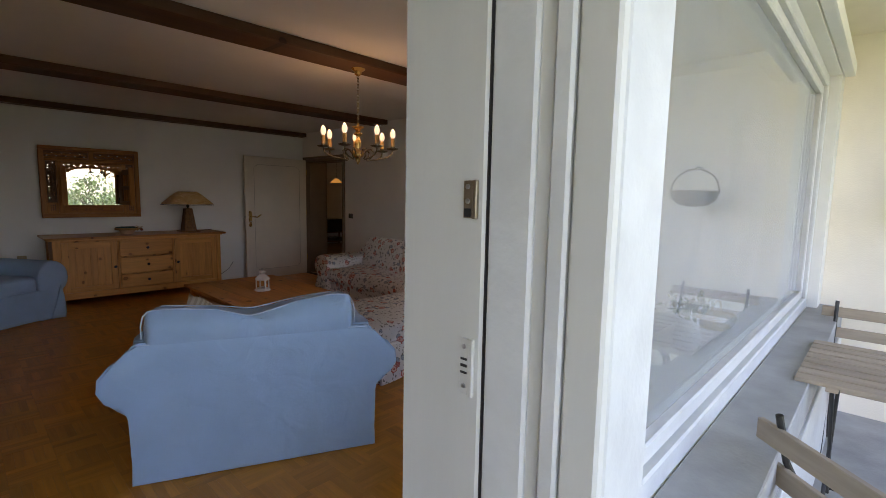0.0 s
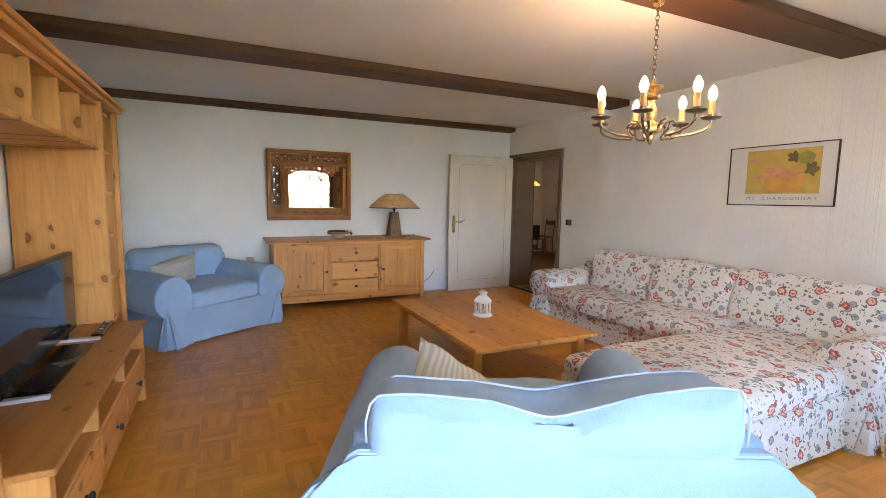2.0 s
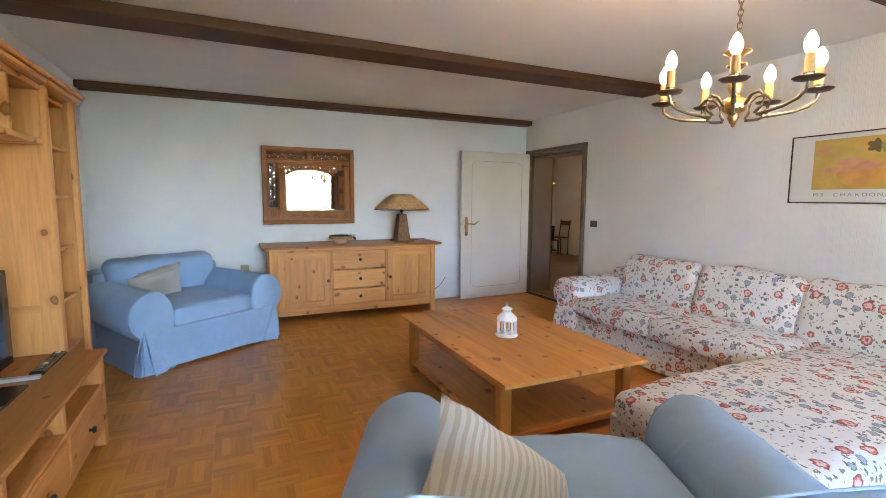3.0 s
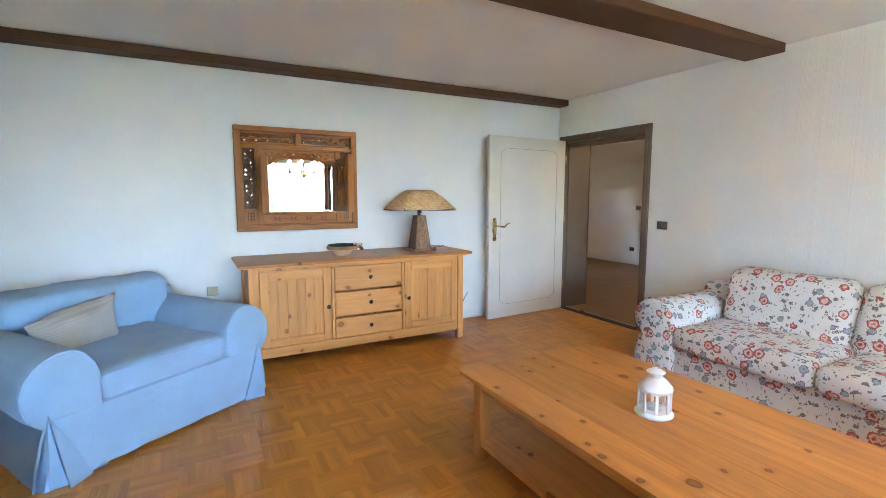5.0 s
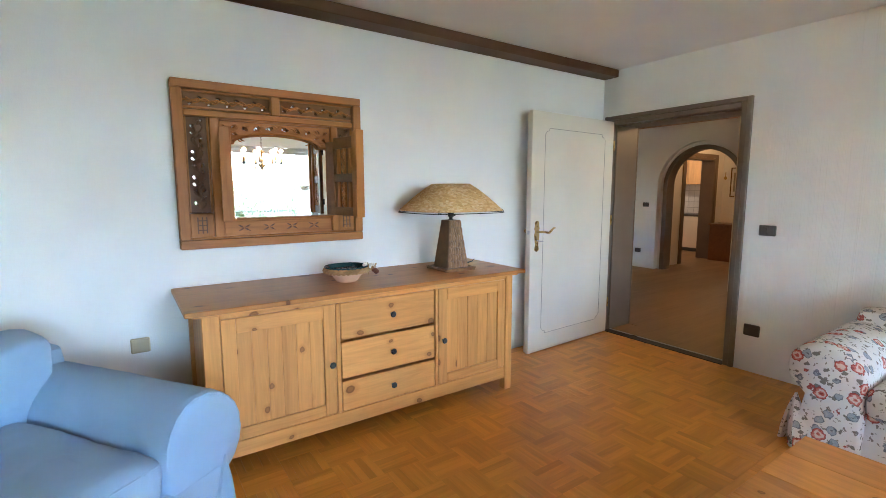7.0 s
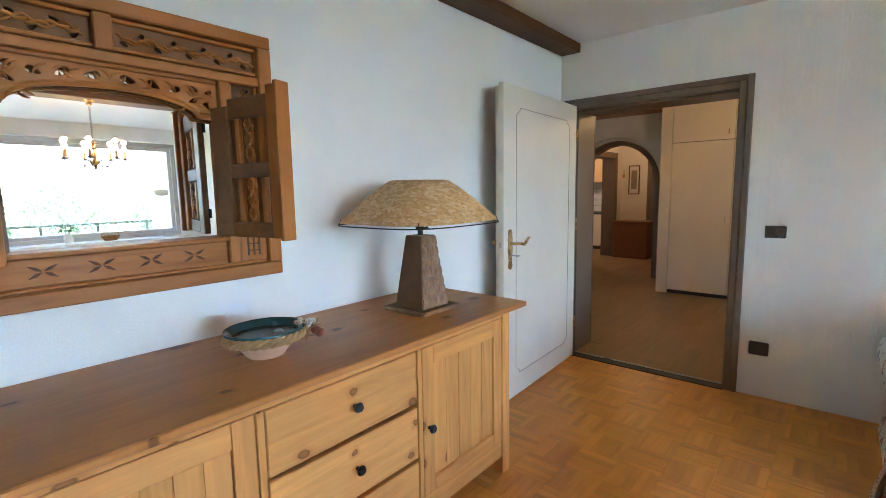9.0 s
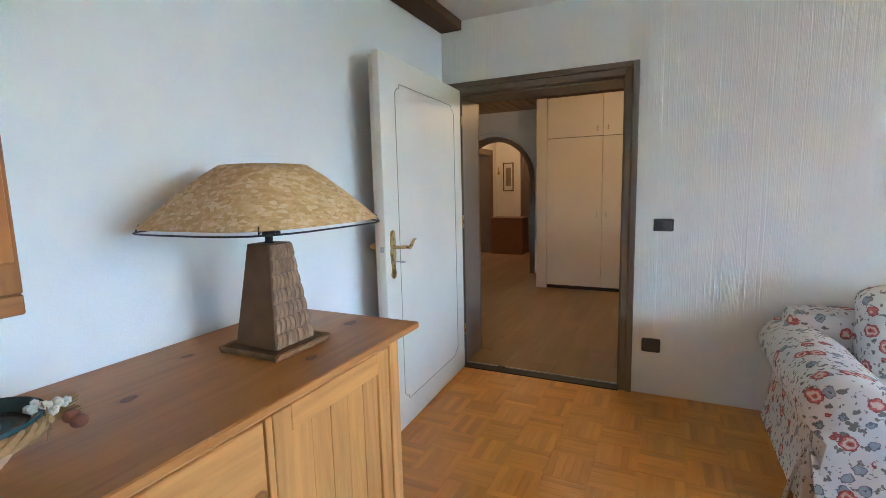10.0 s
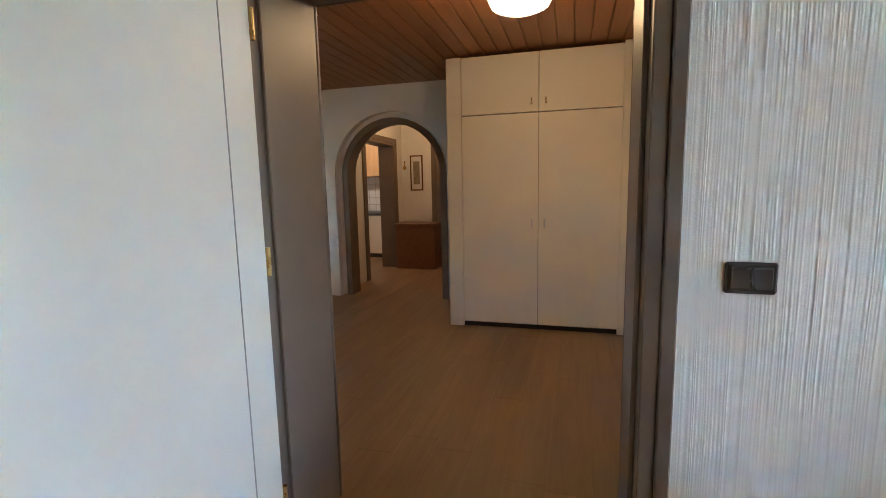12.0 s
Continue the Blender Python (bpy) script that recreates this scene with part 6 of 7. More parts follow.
tower(-3.81, BN0 - 0.008, False, 0.785)
tower(BN1 + 0.008, -0.80, True, 0.855)
bridge = thing("bridge_shelf", "pine bridging shelf with open compartments above television", "shelf", (-2.3, 0.55, 1.63))
part("bottom", box(BN0 + 0.03, 0.315, 1.635, BN1 - 0.03, 0.775, 1.662, 0.004), pine["x"], bridge)
part("top", box(BN0 + 0.03, 0.315, 1.905, BN1 - 0.03, 0.775, 1.935, 0.003), pine["x"], bridge)
part("back", box(BN0 + 0.03, 0.312, 1.663, BN1 - 0.03, 0.322, 1.904, 0), pine["x"], bridge)
for k in range(6):
    x = BN0 + 0.03 + (BN1 - BN0 - 0.06) * k / 5
    part("divider", box(max(x - 0.014, BN0 + 0.031), 0.323, 1.663, min(x + 0.014, BN1 - 0.031), 0.77, 1.904, 0.002), pine["z"], bridge)
part("cornice", box(BN0 + 0.04, 0.312, 1.936, BN1 - 0.04, 0.815, 1.965, 0.006), pine["x"], bridge)
part("cornice_moulding", box(BN0 + 0.04, 0.312, 1.966, BN1 - 0.04, 0.835, 1.99, 0.008), pine["x"], bridge)
solid("vase", lathe([(0, 0), (0.03, 0), (0.04, 0.05), (0.025, 0.09), (0.03, 0.1), (0.0, 0.1)], 20, (-3.56, 0.58, 1.66)), lantern_white, "small white vase on the bookcase shelf", "vase", smooth=True)

tv = thing("television", "flat black television on silver feet on the bench", "television", (-2.45, 0.64, BNZ))
part("case", box(-3.03, 0.62, BNZ + 0.045, -1.86, 0.66, BNZ + 0.495, 0.006), tv_black, tv)
part("screen", box(-3.015, 0.6605, BNZ + 0.065, -1.875, 0.663, BNZ + 0.48, 0), tv_screen, tv, "dark glossy screen")
part("back_shell", box(-2.8, 0.57, BNZ + 0.10, -2.1, 0.6195, BNZ + 0.40, 0.02), tv_black, tv)
for x in (-2.88, -2.01):
    part("foot", prism([(x - 0.02, 0.52), (x + 0.02, 0.52), (x + 0.012, 0.80), (x - 0.012, 0.80)], BNZ, BNZ + 0.016, "z"), silver, tv, "silver plastic foot")
    part("foot_post", box(x - 0.014, 0.625, BNZ + 0.016, x + 0.014, 0.655, BNZ + 0.05, 0.003), tv_black, tv)
# Thin black slab on the bench top, below the screen.
solid("media_box", box(-2.78, 0.60, BNZ, -2.05, 0.79, BNZ + 0.012, 0.004), tv_black, "flat black slab below the television", "media box")
rc = thing("remote_control", "long black remote control beside the television", "remote", (-3.1, 0.78, BNZ), local=False)
part("body", box(-3.25, 0.745, BNZ, -2.92, 0.805, BNZ + 0.02, 0.006), tv_black, rc)
for k in range(8):
    part("button", box(-3.23 + k * 0.035, 0.765, BNZ + 0.02, -3.21 + k * 0.035, 0.785, BNZ + 0.023, 0.001), silver if k in (0, 5) else switch_rocker, rc)

# ---- chandelier ----
CX, CY = -1.495, 3.51
ch = thing("chandelier", "seven-armed brass chandelier with candle bulbs hanging from beam", "chandelier", (CX, CY, 2.43), local=True)
part("canopy", lathe([(0, 0), (0.055, 0), (0.058, -0.008), (0.045, -0.02), (0.03, -0.03), (0.026, -0.05), (0.012, -0.06), (0, -0.06)], 24), brass, ch, smooth=True)
for k in range(15):
    z = -0.066 - k * 0.0245
    rot = 90 * (k % 2)
    pts = [(0.009 * math.cos(a), 0, z + 0.0165 * math.sin(a)) for a in np.linspace(0, 2 * math.pi, 13)[:-1]]
    bm = tube(pts, 0.0026, 6, True)
    bmesh.ops.rotate(bm, verts=bm.verts, cent=(0, 0, 0), matrix=Matrix.Rotation(radians(rot + 20), 3, "Z"))
    part("chain_link", bm, pewter, ch)
part("column", lathe([(0, -0.425), (0.01, -0.43), (0.012, -0.45), (0.048, -0.458), (0.05, -0.464), (0.022, -0.48), (0.014, -0.495), (0.034, -0.508), (0.036, -0.516), (0.016, -0.53), (0.013, -0.545), (0.024, -0.57), (0.028, -0.60), (0.018, -0.63), (0.022, -0.64), (0.045, -0.652), (0.05, -0.665), (0.045, -0.69), (0.03, -0.70), (0.018, -0.705), (0.022, -0.72), (0.012, -0.742), (0.006, -0.755), (0, -0.76)], 24), brass, ch, smooth=True)
for k in range(7):
    ang = 46.0 + k * 360 / 7
    m = Matrix.Rotation(radians(ang), 4, "Z")
    s_curve = [(0.045, -0.675), (0.075, -0.64), (0.105, -0.635), (0.125, -0.655), (0.118, -0.69), (0.09, -0.715), (0.10, -0.722), (0.15, -0.715), (0.20, -0.708), (0.25, -0.69), (0.275, -0.668), (0.28, -0.640)]
    bm = tube([(r, 0, z) for r, z in s_curve], 0.0062, 8)
    bmesh.ops.transform(bm, matrix=m, verts=bm.verts)
    arm = part("arm", bm, pewter, ch, "", True)
    place = m @ Matrix.Translation((0.28, 0, -0.640))
    part("drip_dish", lathe([(0, 0), (0.012, 0.0), (0.04, 0.006), (0.05, 0.014), (0.048, 0.016), (0.03, 0.009), (0.016, 0.010), (0.018, 0.03), (0.0, 0.03)], 20, m=place), pewter, arm, "", True)
    part("candle_sleeve", lathe([(0, 0.03), (0.0155, 0.03), (0.0155, 0.093), (0.012, 0.096), (0, 0.096)], 16, m=place), candle_wax, arm, "", True)
    part("bulb", lathe([(0, 0.095), (0.01, 0.097), (0.018, 0.108), (0.022, 0.125), (0.020, 0.142), (0.012, 0.160), (0.005, 0.170), (0, 0.172)], 16, m=place), bulb_glow, arm, "lit candle bulb", True)
    point_lamp("chandelier_light", tuple(ch.matrix_world @ (place @ Vector((0, 0, 0.20)))), 0.095, 0.022, (1.0, 0.62, 0.32))

# ---- poster and rug ----
PY = Y_N - 0.001
pos = thing("framed_poster", "framed art poster with yellow picture hanging on the wall", "poster", (-2.01, PY, 1.36))
PX0, PX1, PZ0, PZ1 = -2.43, -1.605, 1.362, 1.862
part("mount", box(PX0 + 0.008, PY - 0.010, PZ0 + 0.008, PX1 - 0.008, PY, PZ1 - 0.008, 0), mount_white, pos)
for a in ((PX0, PZ0, PX1, PZ0 + 0.008), (PX0, PZ1 - 0.008, PX1, PZ1), (PX0, PZ0 + 0.008, PX0 + 0.008, PZ1 - 0.008), (PX1 - 0.008, PZ0 + 0.008, PX1, PZ1 - 0.008)):
    part("frame", box(a[0], PY - 0.018, a[1], a[2], PY, a[3], 0.001), iron, pos)
IX0, IX1, IZ0, IZ1 = -2.275, -1.715, 1.462, 1.822
pic = part("picture", box(IX0, PY - 0.0115, IZ0, IX1, PY - 0.0102, IZ1, 0), poster_gold, pos)


def blot(cx, cz, rx, rz, material, depth, wob=0.0, cut=None, seed=0):
    pts = []
    for k in range(40):
        a = 2 * math.pi * k / 40
        w = 1 + wob * math.sin(5 * a + seed) + 0.4 * wob * math.sin(9 * a)
        z = cz + rz * w * math.sin(a)
        pts.append((cx + rx * w * math.cos(a), min(z, cut) if cut else z))
    return part("colour_patch", prism(pts, PY - depth, PY - 0.0116, "y"), material, pic)


blot(-1.97, 1.575, 0.155, 0.10, poster_orange, 0.0122, 0, 1.60)
blot(-1.97, 1.625, 0.13, 0.030, poster_pink, 0.0126, 0.1, None, 1)
blot(-2.05, 1.655, 0.085, 0.026, poster_pink, 0.0128, 0.15, None, 2)
blot(-2.14, 1.60, 0.07, 0.018, poster_pink, 0.0130, 0.2, None, 3)
blot(-2.20, 1.745, 0.05, 0.016, poster_pink, 0.0128, 0.15, None, 4)
blot(-1.82, 1.745, 0.062, 0.050, poster_green, 0.0124, 0.05, None, 0)
blot(-1.91, 1.755, 0.045, 0.040, poster_leaf, 0.0122, 0.22, None, 1)
blot(-1.775, 1.655, 0.045, 0.050, poster_leaf, 0.0126, 0.22, None, 2)
for k, letter in enumerate("MS CHARDONNAY"):
    if letter == " ":
        continue
    cu = bpy.data.curves.new("letter", "FONT")
    cu.body, cu.size, cu.align_x, cu.extrude = letter, 0.036, "CENTER", 0.0004
    tmp = bpy.data.objects.new("letter_source", cu)
    scene.collection.objects.link(tmp)
    bpy.context.view_layer.update()
    me = bpy.data.meshes.new_from_object(tmp.evaluated_get(bpy.context.evaluated_depsgraph_get()))
    bpy.data.objects.remove(tmp)
    me.name = "letter"
    me.materials.clear()
    me.materials.append(poster_ink)
    let = new("letter", me)
    let.parent = pos
    let.matrix_basis = Matrix.Translation(Vector((-2.245 + k * 0.0425, PY - 0.0112, 1.412)) - ORIGIN[pos.name]) @ Matrix.Rotation(radians(90), 4, "X") @ Matrix.Diagonal((1.25, 1, 1, 1))

rug = thing("oval_rug", "oval black and white woven rug on the parquet", "rug", (-0.02, 4.66, 0), 12, local=True)
part("weave", lathe([(0, 0.001), (0.97, 0.001), (0.985, 0.006), (0.97, 0.011), (0, 0.011)], 64, sx=0.66, sy=0.50), rug_mat, rug)
part("border", tube([(0.665 * math.cos(2 * math.pi * k / 64), 0.505 * math.sin(2 * math.pi * k / 64), 0.008) for k in range(64)], 0.008, 6, True), rubber_black, rug)

# ---- hall furniture ----
WX0, WX1, WY = -6.10, -4.60, 8.55
wd = thing("wardrobe", "white built-in wardrobe with upper doors in the hall", "wardrobe", (-5.3, 9.0, 0))
part("side_panel", box(WX0, WY, 0, WX0 + 0.135, 9.445, 2.445, 0.003), wardrobe_white, wd)
part("plinth", box(WX0 + 0.136, WY + 0.03, 0, WX1, 9.44, 0.045, 0), rubber_black, wd)
part("carcass", box(WX0 + 0.136, WY + 0.026, 0.046, WX1, 9.44, 2.44, 0), counter_dark, wd)
xm = (WX0 + 0.14 + WX1) / 2
for x0, x1, kx in ((WX0 + 0.14, xm - 0.002, -1), (xm + 0.002, WX1, 1)):
    for z0, z1, kz in ((0.05, 1.935, 0.98), (1.942, 2.438, 2.03)):
        d = part("door", box(x0, WY, z0, x1, WY + 0.022, z1, 0.003), wardrobe_white, wd)
        if z0 > 1:
            part("handle", tube([(xm + kx * 0.06, WY - 0.002, kz + 0.03), (xm + kx * 0.06, WY - 0.02, kz + 0.005), (xm + kx * 0.06, WY - 0.016, kz - 0.025)], [0.004, 0.007, 0.011], 8), brass, d, "small brass drop handle", True)
        else:
            part("handle", tube([(xm + kx * 0.055, WY - 0.018, kz - 0.04), (xm + kx * 0.055, WY - 0.02, kz + 0.04)], 0.006, 8), steel, d, "slim metal handle", True)
solid("filler_strip", box(WX1 + 0.002, WY + 0.004, 0, X_HE - 0.002, WY + 0.03, 2.46, 0.002), wardrobe_white, "white filler strip beside the wardrobe", "trim", kind="structure")

hl = thing("ceiling_lamp", "cut-glass ceiling lamp glowing warm in the hall", "ceiling lamp", (-5.28, 7.1, Z_H), local=True)
part("plate", lathe([(0, 0), (0.10, 0), (0.10, -0.02), (0, -0.02)], 24), brass, hl)
bm = bmesh.new()
n = 48
prof = [(0.10, -0.02), (0.165, -0.045), (0.172, -0.135), (0.152, -0.175), (0.09, -0.200), (0.0, -0.206)]
rings = [[bm.verts.new(((r + 0.006 * (k % 2) * (r > 0.05)) * math.cos(2 * math.pi * k / n), (r + 0.006 * (k % 2) * (r > 0.05)) * math.sin(2 * math.pi * k / n), z)) for k in range(n)] for r, z in prof]
for a, b in zip(rings, rings[1:]):
    for k in range(n):
        bm.faces.new((a[k], a[(k + 1) % n], b[(k + 1) % n], b[k]))
bmesh.ops.remove_doubles(bm, verts=rings[-1], dist=0.001)
part("glass_bowl", bm, hall_glow, hl, "ribbed glass bowl lit from inside")

pen = thing("pendant_lamp", "small amber pendant lamp glowing in the hall", "pendant lamp", (-9.30, 8.48, Z_H), local=True)
part("cord", tube([(0, 0, 0), (0, 0, -0.60)], 0.004, 6), rubber_black, pen)
part("shade", lathe([(0.03, -0.60), (0.06, -0.62), (0.16, -0.70), (0.17, -0.715), (0.155, -0.705), (0.05, -0.63), (0.03, -0.61)], 24), glow("amber_shade", (1.0, 0.50, 0.10), 0.05), pen, "lit amber glass shade", True)

hs = thing("light_switch", "dark brown switch on the white hall wall", "light switch", (-7.93, Y_H1, 1.14))
part("plate", box(-8.0, Y_H1 - 0.012, 1.10, -7.885, Y_H1 - 0.0005, 1.175, 0.004), switch_brown, hs)
hs = thing("wall_socket", "dark brown socket low on the hall wall", "socket", (-8.06, Y_H1, 0.3))
part("plate", box(-8.11, Y_H1 - 0.014, 0.27, -8.0, Y_H1 - 0.0005, 0.345, 0.004), switch_brown, hs)

hp = thing("framed_print", "small dark framed print on the passage wall", "picture", (-7.53, 11.895, 1.25))
for a in ((-7.645, 1.255, -7.425, 1.275), (-7.645, 1.82, -7.425, 1.84), (-7.645, 1.275, -7.625, 1.82), (-7.445, 1.275, -7.425, 1.82)):
    part("frame", box(a[0], 11.875, a[1], a[2], 11.898, a[3], 0.002), teak_dark, hp)
part("mount", box(-7.625, 11.885, 1.275, -7.445, 11.897, 1.82, 0), mount_white, hp)
part("print", box(-7.59, 11.882, 1.36, -7.48, 11.8845, 1.74, 0), print_grey, hp)
hk = thing("key_hook", "small brass key hanging on the passage wall", "hook", (-7.74, 11.89, 1.62))
part("key", lathe([(0.01, 0), (0.028, 0.02), (0.028, 0.05), (0.008, 0.07), (0.008, 0.15), (0, 0.15)], 10, (-7.74, 11.87, 1.60), sy=0.4), brass, hk)
cst = thing("chest", "reddish brown wooden chest at the end of the passage", "chest", (-7.4, 11.6, 0))
part("body", box(-7.76, 11.40, 0.0, -7.10, 11.80, 0.70, 0.004), chest_wood, cst)
part("lid", box(-7.78, 11.38, 0.701, -7.08, 11.82, 0.735, 0.005), chest_wood, cst)

# ---- kitchen seen through two doorways ----
for k in range(4):
    x0 = -9.9 + k * 0.5
    u = thing("kitchen_base_unit", "white kitchen base unit under the dark worktop", "kitchen unit", (x0 + 0.25, 12.7, 0), group="kitchen base units")
    part("body", box(x0, 12.44, 0.08, x0 + 0.498, 12.99, 0.80, 0), wardrobe_white, u)
    part("plinth", box(x0, 12.48, 0, x0 + 0.498, 12.98, 0.079, 0), counter_dark, u)
    part("door", box(x0 + 0.003, 12.418, 0.085, x0 + 0.495, 12.439, 0.795, 0.003), wardrobe_white, u)
    w = thing("kitchen_wall_unit", "beech kitchen wall unit above the tiles", "kitchen unit", (x0 + 0.25, 12.8, 1.52), group="kitchen wall units")
    part("body", box(x0, 12.62, 1.53, x0 + 0.498, 12.998, 2.15, 0), cabinet_beech, w)
    d = part("door", box(x0 + 0.003, 12.598, 1.53, x0 + 0.495, 12.619, 2.15, 0.003), cabinet_beech, w)
    part("handle", box(x0 + 0.44, 12.585, 1.56, x0 + 0.455, 12.597, 1.68, 0.002), steel, d)
solid("worktop", box(-9.92, 12.40, 0.801, -7.91, 12.998, 0.845, 0.004), counter_dark, "dark kitchen worktop on white units", "worktop")
tiles = thing("tile_splashback", "white tiled splashback behind the worktop", "tiles", (-8.9, 12.99, 0.85), kind="structure")
part("grout", box(-9.9, 12.993, 0.846, -7.91, 12.999, 1.529, 0), concrete, tiles)
mesh_tile = None
for i in range(14):
    for j in range(5):
        x, z = -9.88 + i * 0.138, 0.852 + j * 0.135
        if mesh_tile is None:
            ob = part("tile", box(0, -0.006, 0, 0.131, 0, 0.128, 0.002), tile_white, None)
            mesh_tile = ob.data
        else:
            ob = new("tile", mesh_tile)
        ob.parent = tiles
        ob.location = Vector((x, 12.992, z)) - ORIGIN[tiles.name]

# ---- far corner of the hall ----
rk = thing("media_rack", "low dark rack with old television in the hall", "rack", (-9.85, 8.75, 0))
part("shelf", box(-10.1, 8.35, 0.36, -9.6, 9.1, 0.385, 0.003), teak_dark, rk)
part("shelf", box(-10.1, 8.35, 0.10, -9.6, 9.1, 0.125, 0.003), teak_dark, rk)
for x in (-10.1, -9.63):
    for y in (8.35, 9.07):
        part("post", box(x, y, 0, x + 0.03, y + 0.03, 0.36, 0.002), teak_dark, rk)
otv = thing("old_television", "old grey tube television standing on the rack", "television", (-9.85, 8.7, 0.385))
part("case", box(-10.05, 8.42, 0.385, -9.62, 8.98, 0.74, 0.015), tv_black, otv)
part("screen", box(-9.6195, 8.47, 0.43, -9.612, 8.93, 0.70, 0.003), tv_screen, otv)
part("player", box(-10.0, 8.5, 0.126, -9.62, 8.9, 0.22, 0.004), switch_rocker, rk)
hc = thing("dining_chair", "dark wooden chair standing beside the rack", "chair", (-9.75, 9.22, 0))
part("seat", box(-9.95, 9.12, 0.42, -9.55, 9.38, 0.45, 0.008), teak_dark, hc)
for x in (-9.94, -9.59):
    part("back_post", tube([(x + 0.015, 9.37, 0), (x + 0.015, 9.37, 0.45), (x + 0.015, 9.42, 0.88)], 0.014, 8), teak_dark, hc)
    part("leg", tube([(x + 0.015, 9.14, 0), (x + 0.015, 9.14, 0.42)], 0.014, 8), teak_dark, hc)
part("back_rail", box(-9.94, 9.40, 0.74, -9.56, 9.425, 0.85, 0.004), teak_dark, hc)

# ---- balcony furniture ----
bt = thing("balcony_table", "folding slatted wooden balcony table on iron legs", "table", (1.95, 3.9, -0.05), local=True)
for k in range(8):
    y0 = -0.37 + k * 0.094
    part("slat", box(-0.50, y0, 0.755, 0.42, y0 + 0.072, 0.772, 0.003), grey_wood, bt)
for x in (-0.40, 0.32):
    part("batten", box(x, -0.36, 0.735, x + 0.04, 0.37, 0.7545, 0.002), grey_wood, bt)
    for s in (-1, 1):
        part("leg", tube([(x + 0.02, s * 0.33, 0.735), (x + 0.02, -s * 0.30, 0.006)], 0.008, 8), iron, bt)
for y in (-0.30, 0.30):
    part("stretcher", tube([(-0.38, y, 0.03), (0.34, y, 0.03)], 0.007, 8), iron, bt)


def folding_chair(label, at, turn, cushioned):
    c = thing("folding_chair", label, "chair", at, turn, group="balcony chairs", local=True)
    for s in (-1, 1):
        part("frame_bar", tube([(s * 0.21, -0.24, 0.006), (s * 0.21, 0.02, 0.42), (s * 0.21, 0.20, 0.74), (s * 0.21, 0.235, 0.88)], 0.010, 8), iron, c)
        part("leg", tube([(s * 0.185, 0.24, 0.006), (s * 0.185, -0.20, 0.45)], 0.010, 8), iron, c)
    for z0 in (0.69, 0.81):
        part("back_slat", box(-0.28, -0.012, z0 - 0.03, 0.28, 0.008, z0 + 0.032, 0.003, pose(0, 0.205 + (z0 - 0.69) * 0.25, 0)), grey_wood, c)
    for k in range(6):
        y = -0.22 + k * 0.068
        part("seat_slat", box(-0.24, y, 0.445, 0.24, y + 0.052, 0.462, 0.003), grey_wood, c)
    return c


folding_chair("folding wooden balcony chair with iron frame beside the table", (1.81, 2.80, -0.05), 137, False)
far = folding_chair("folding wooden balcony chair behind the balcony table", (1.71, 4.72, -0.05), 2, True)
ob = solid("seat_cushion", cushion(0.44, 0.40, 0.07, 0.03, 0.02, 0.005, 0.1, 4, (10, 10, 4), pose(1.71, 4.66, 0.462)), print_cloth, "patterned garden cushion on the balcony chair", "cushion", smooth=True)
hb = thing("hanging_basket", "half-round wire basket hanging on the balcony wall", "basket", (1.98, 5.40, 1.40))
bm = lathe([(0.0, 0.0), (0.10, 0.012), (0.16, 0.06), (0.18, 0.13), (0.172, 0.13), (0.15, 0.065), (0.09, 0.02), (0, 0.01)], 24, (1.98, 5.30, 1.38), sy=0.8)
part("bowl", bm, bark_slate, hb, "", True)
part("handle", tube([(1.98 + 0.175 * math.cos(a), 5.30, 1.51 + 0.17 * math.sin(a)) for a in np.linspace(0, math.pi, 13)], 0.008, 6), bark_slate, hb)
part("hook", tube([(1.98, 5.499, 1.70), (1.98, 5.30, 1.70), (1.98, 5.30, 1.675)], 0.006, 6), iron, hb)

# ---- on the inner window sill ----
SILL = WIN_B + 0.005
jug = thing("flower_jug", "white jug with green plant on the window sill", "plant", (1.0, 3.66, SILL), local=True)
part("jug", lathe([(0, 0), (0.045, 0), (0.06, 0.03), (0.065, 0.07), (0.045, 0.12), (0.05, 0.15), (0.045, 0.15), (0.038, 0.12), (0, 0.11)], 20), lantern_white, jug, smooth=True)
rnd = random.Random(8)
bm = bmesh.new()
for k in range(90):
    c = Vector((rnd.gauss(0, 0.045), rnd.gauss(0, 0.05), 0.21 + rnd.gauss(0, 0.03)))
    e = Euler((rnd.uniform(0, 6), rnd.uniform(0, 6), rnd.uniform(0, 6))).to_matrix()
    vs = [bm.verts.new(c + e @ Vector(w)) for w in ((-0.02, 0, 0), (0, -0.012, 0.003), (0.02, 0, 0), (0, 0.012, 0.003))]
    bm.faces.new(vs)
for k in range(6):
    add_tube(bm, [(0, 0, 0.11), (rnd.gauss(0, 0.03), rnd.gauss(0, 0.03), 0.21)], 0.003, 5)
part("leaves", bm, leaf_green, jug)
bk = thing("wicker_basket", "small wicker basket with handle on the window sill", "basket", (1.0, 4.19, SILL), local=True)
part("bowl", lathe([(0, 0), (0.07, 0), (0.10, 0.05), (0.105, 0.075), (0.095, 0.072), (0.065, 0.012), (0, 0.01)], 24, sy=1.2), straw, bk, smooth=True)
part("handle", tube([(0, 0.12 * math.cos(a), 0.07 + 0.085 * math.sin(a)) for a in np.linspace(0, math.pi, 13)], 0.005, 6), straw, bk)

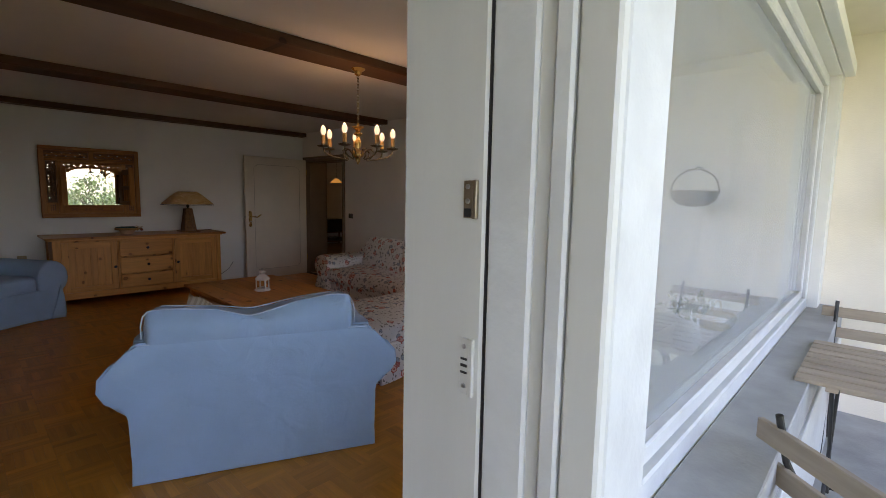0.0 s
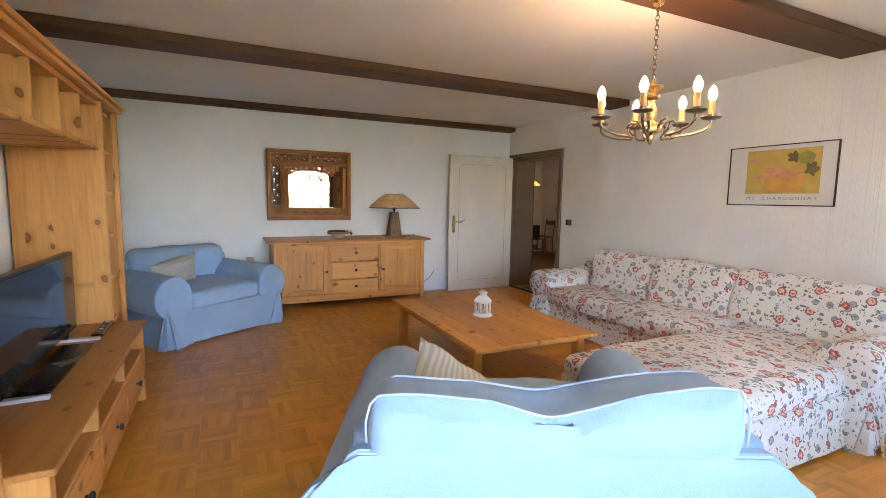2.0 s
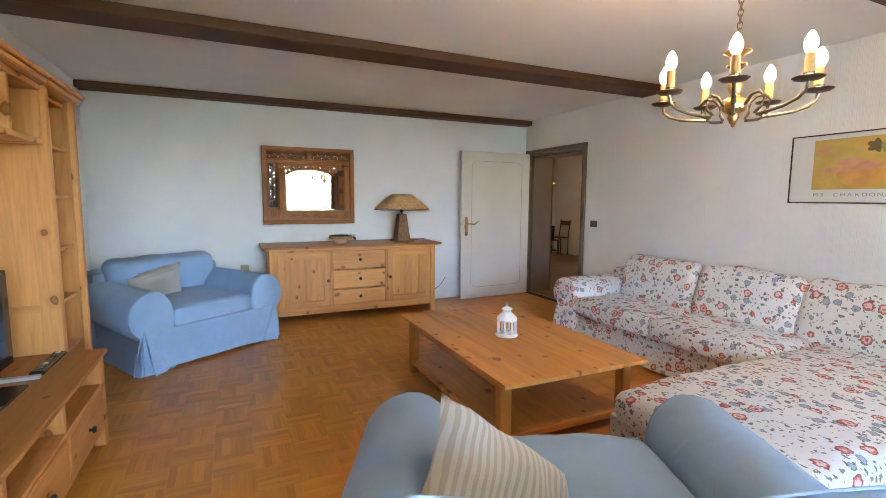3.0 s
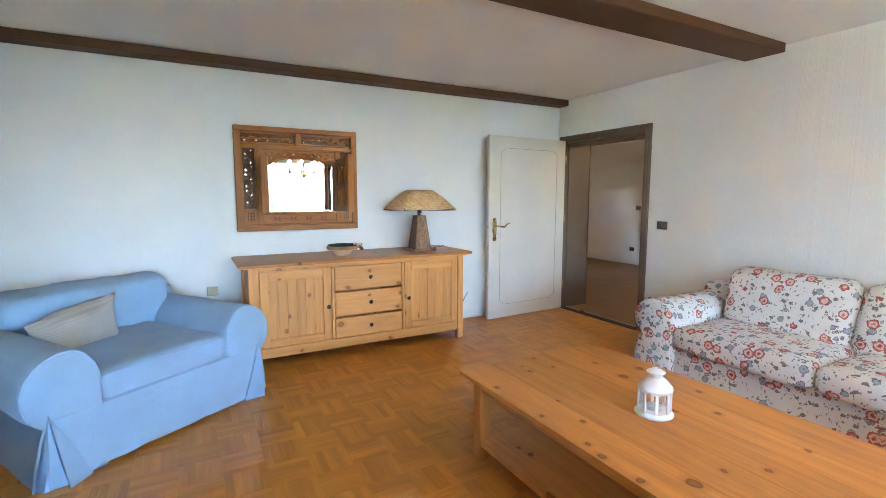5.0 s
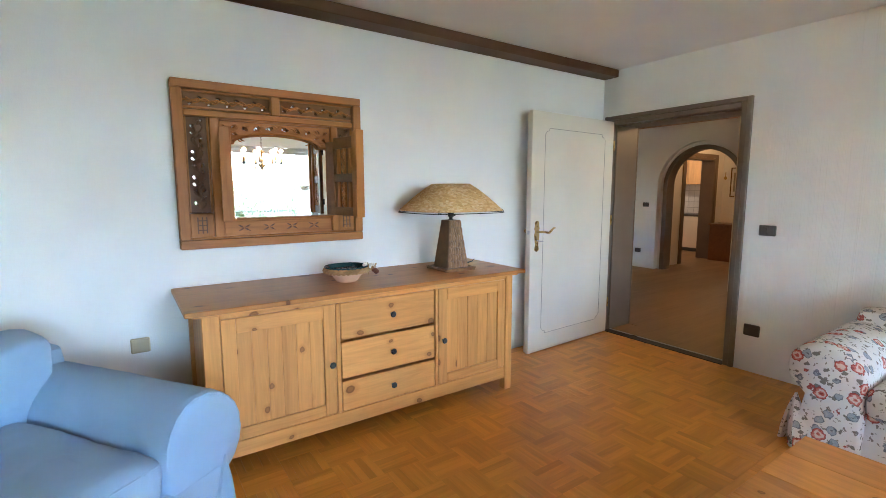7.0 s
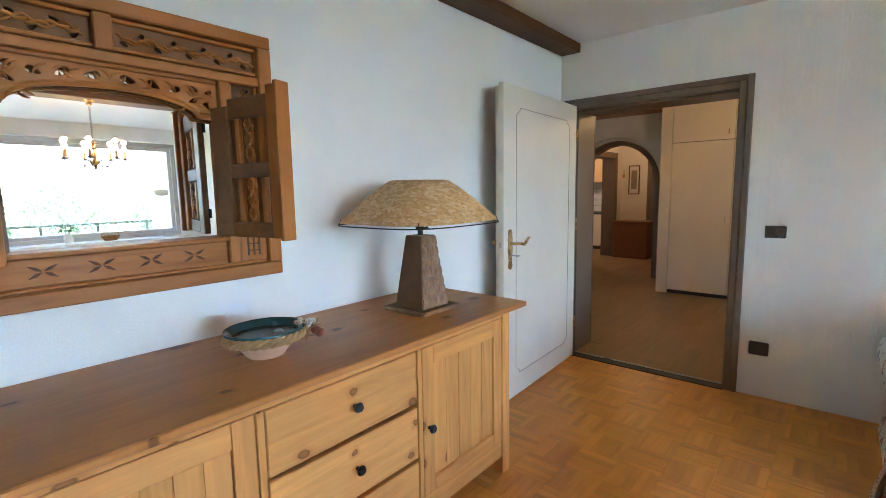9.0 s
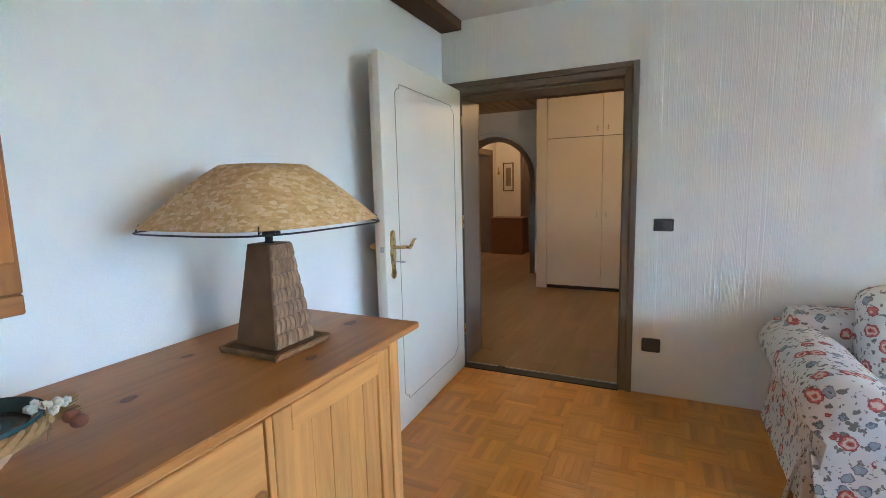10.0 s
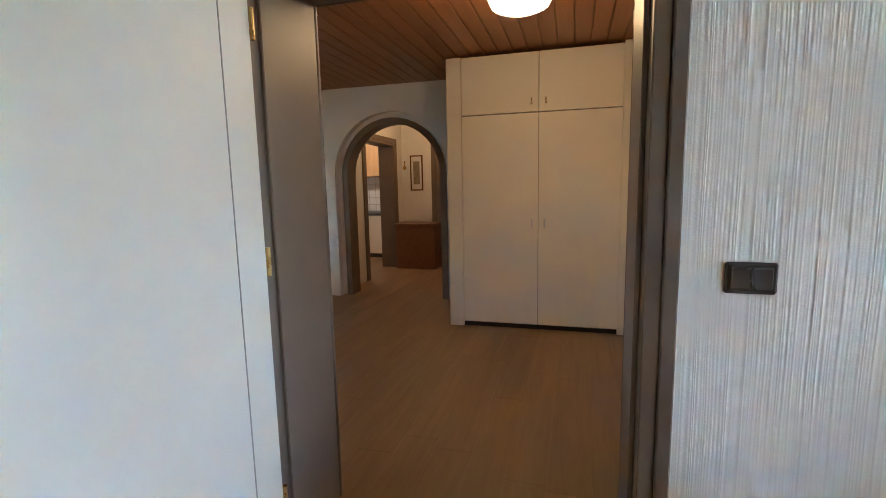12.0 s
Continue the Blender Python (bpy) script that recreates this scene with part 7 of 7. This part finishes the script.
# ---- laminate boards of the hall ----
hf = bpy.data.objects["hall_floor"]
verts, faces = [], []
rnd = random.Random(2)
x = X_HW
row = 0
while x < X_HE:
    y = 5.70 - rnd.uniform(0, 1.2)
    while y < 12.3:
        a, b = max(y, 5.70), min(y + 1.24, 12.3)
        if b > a + 0.02:
            x1 = min(x + 0.19, X_HE)
            inside = a < Y_H0
            if not inside or (x > DOOR_L and x1 < DOOR_R):
                i = len(verts)
                verts += [(p, q, z) for p in (x + 0.0008, x1 - 0.0008) for q in (a + 0.0008, b - 0.0008) for z in (-0.003, 0.0)]
                faces += [tuple(i + k for k in q) for q in ((0, 1, 3, 2), (4, 6, 7, 5), (0, 4, 5, 1), (2, 3, 7, 6), (1, 5, 7, 3))]
            elif b > Y_H0:
                i = len(verts)
                verts += [(p, q, z) for p in (x + 0.0008, x1 - 0.0008) for q in (Y_H0, b - 0.0008) for z in (-0.003, 0.0)]
                faces += [tuple(i + k for k in q) for q in ((0, 1, 3, 2), (4, 6, 7, 5), (0, 4, 5, 1), (2, 3, 7, 6), (1, 5, 7, 3))]
        y += 1.24
    x += 0.19
me = bpy.data.meshes.new("laminate_boards")
me.from_pydata(verts, [], faces)
me.materials.append(laminate)
ob = new("laminate_boards", me)
ob.parent = hf
ob.location = -hf.location
ob["kind"] = "stuff"

# ---- mosaic parquet: squares of five fingers, alternately turned ----
SQ, NF = 0.20, 5
FW = SQ / NF
near_x, near_y = (-5.75, -4.45), (4.30, 5.40)
data = {"x": ([], []), "y": ([], [])}
piece = {}
rnd = random.Random(11)


def finger(along, at):
    if along not in piece:
        w, d = (SQ, FW) if along == "x" else (FW, SQ)
        bm = bmesh.new()
        add_box(bm, 0.0004, 0.0004, -0.008, w - 0.0004, d - 0.0004, 0.0)
        ob = part("finger", bm, parquet if along == "x" else parquet_y, None)
        piece[along] = ob.data
    else:
        ob = new("finger", piece[along])
    ob.parent = floor
    ob.location = Vector(at) - floor.location


i = 0
x = X_W
while x < X_E - 0.01:
    y, j = Y_S, 0
    while y < Y_N - 0.01:
        along = "x" if (i + j) % 2 else "y"
        part_piece = near_x[0] < x < near_x[1] and near_y[0] < y < near_y[1]
        for k in range(NF):
            a = (x, y + k * FW) if along == "x" else (x + k * FW, y)
            w, d = (SQ, FW) if along == "x" else (FW, SQ)
            x1, y1 = min(a[0] + w, X_E), min(a[1] + d, Y_N)
            if x1 - a[0] < 0.005 or y1 - a[1] < 0.005:
                continue
            dz = rnd.uniform(-0.0005, 0.0)
            if part_piece:
                finger(along, (a[0], a[1], dz))
                continue
            v, f = data[along]
            n = len(v)
            tilt = rnd.uniform(-0.0004, 0.0004)
            v += [(p, q, z if z < -0.001 else dz + (tilt if p > a[0] + 0.01 else 0)) for p in (a[0] + 0.0004, x1 - 0.0004) for q in (a[1] + 0.0004, y1 - 0.0004) for z in (-0.008, 0.0)]
            f += [tuple(n + m for m in q) for q in ((0, 1, 3, 2), (4, 6, 7, 5), (0, 4, 5, 1), (2, 3, 7, 6), (1, 5, 7, 3))]
        y += SQ
        j += 1
    x += SQ
    i += 1
for along, (v, f) in data.items():
    me = bpy.data.meshes.new("parquet_fingers")
    me.from_pydata(v, [], f)
    me.materials.append(parquet if along == "x" else parquet_y)
    ob = new("parquet_fingers", me)
    ob.parent = floor
    ob.location = -floor.location
    ob["kind"] = "stuff"
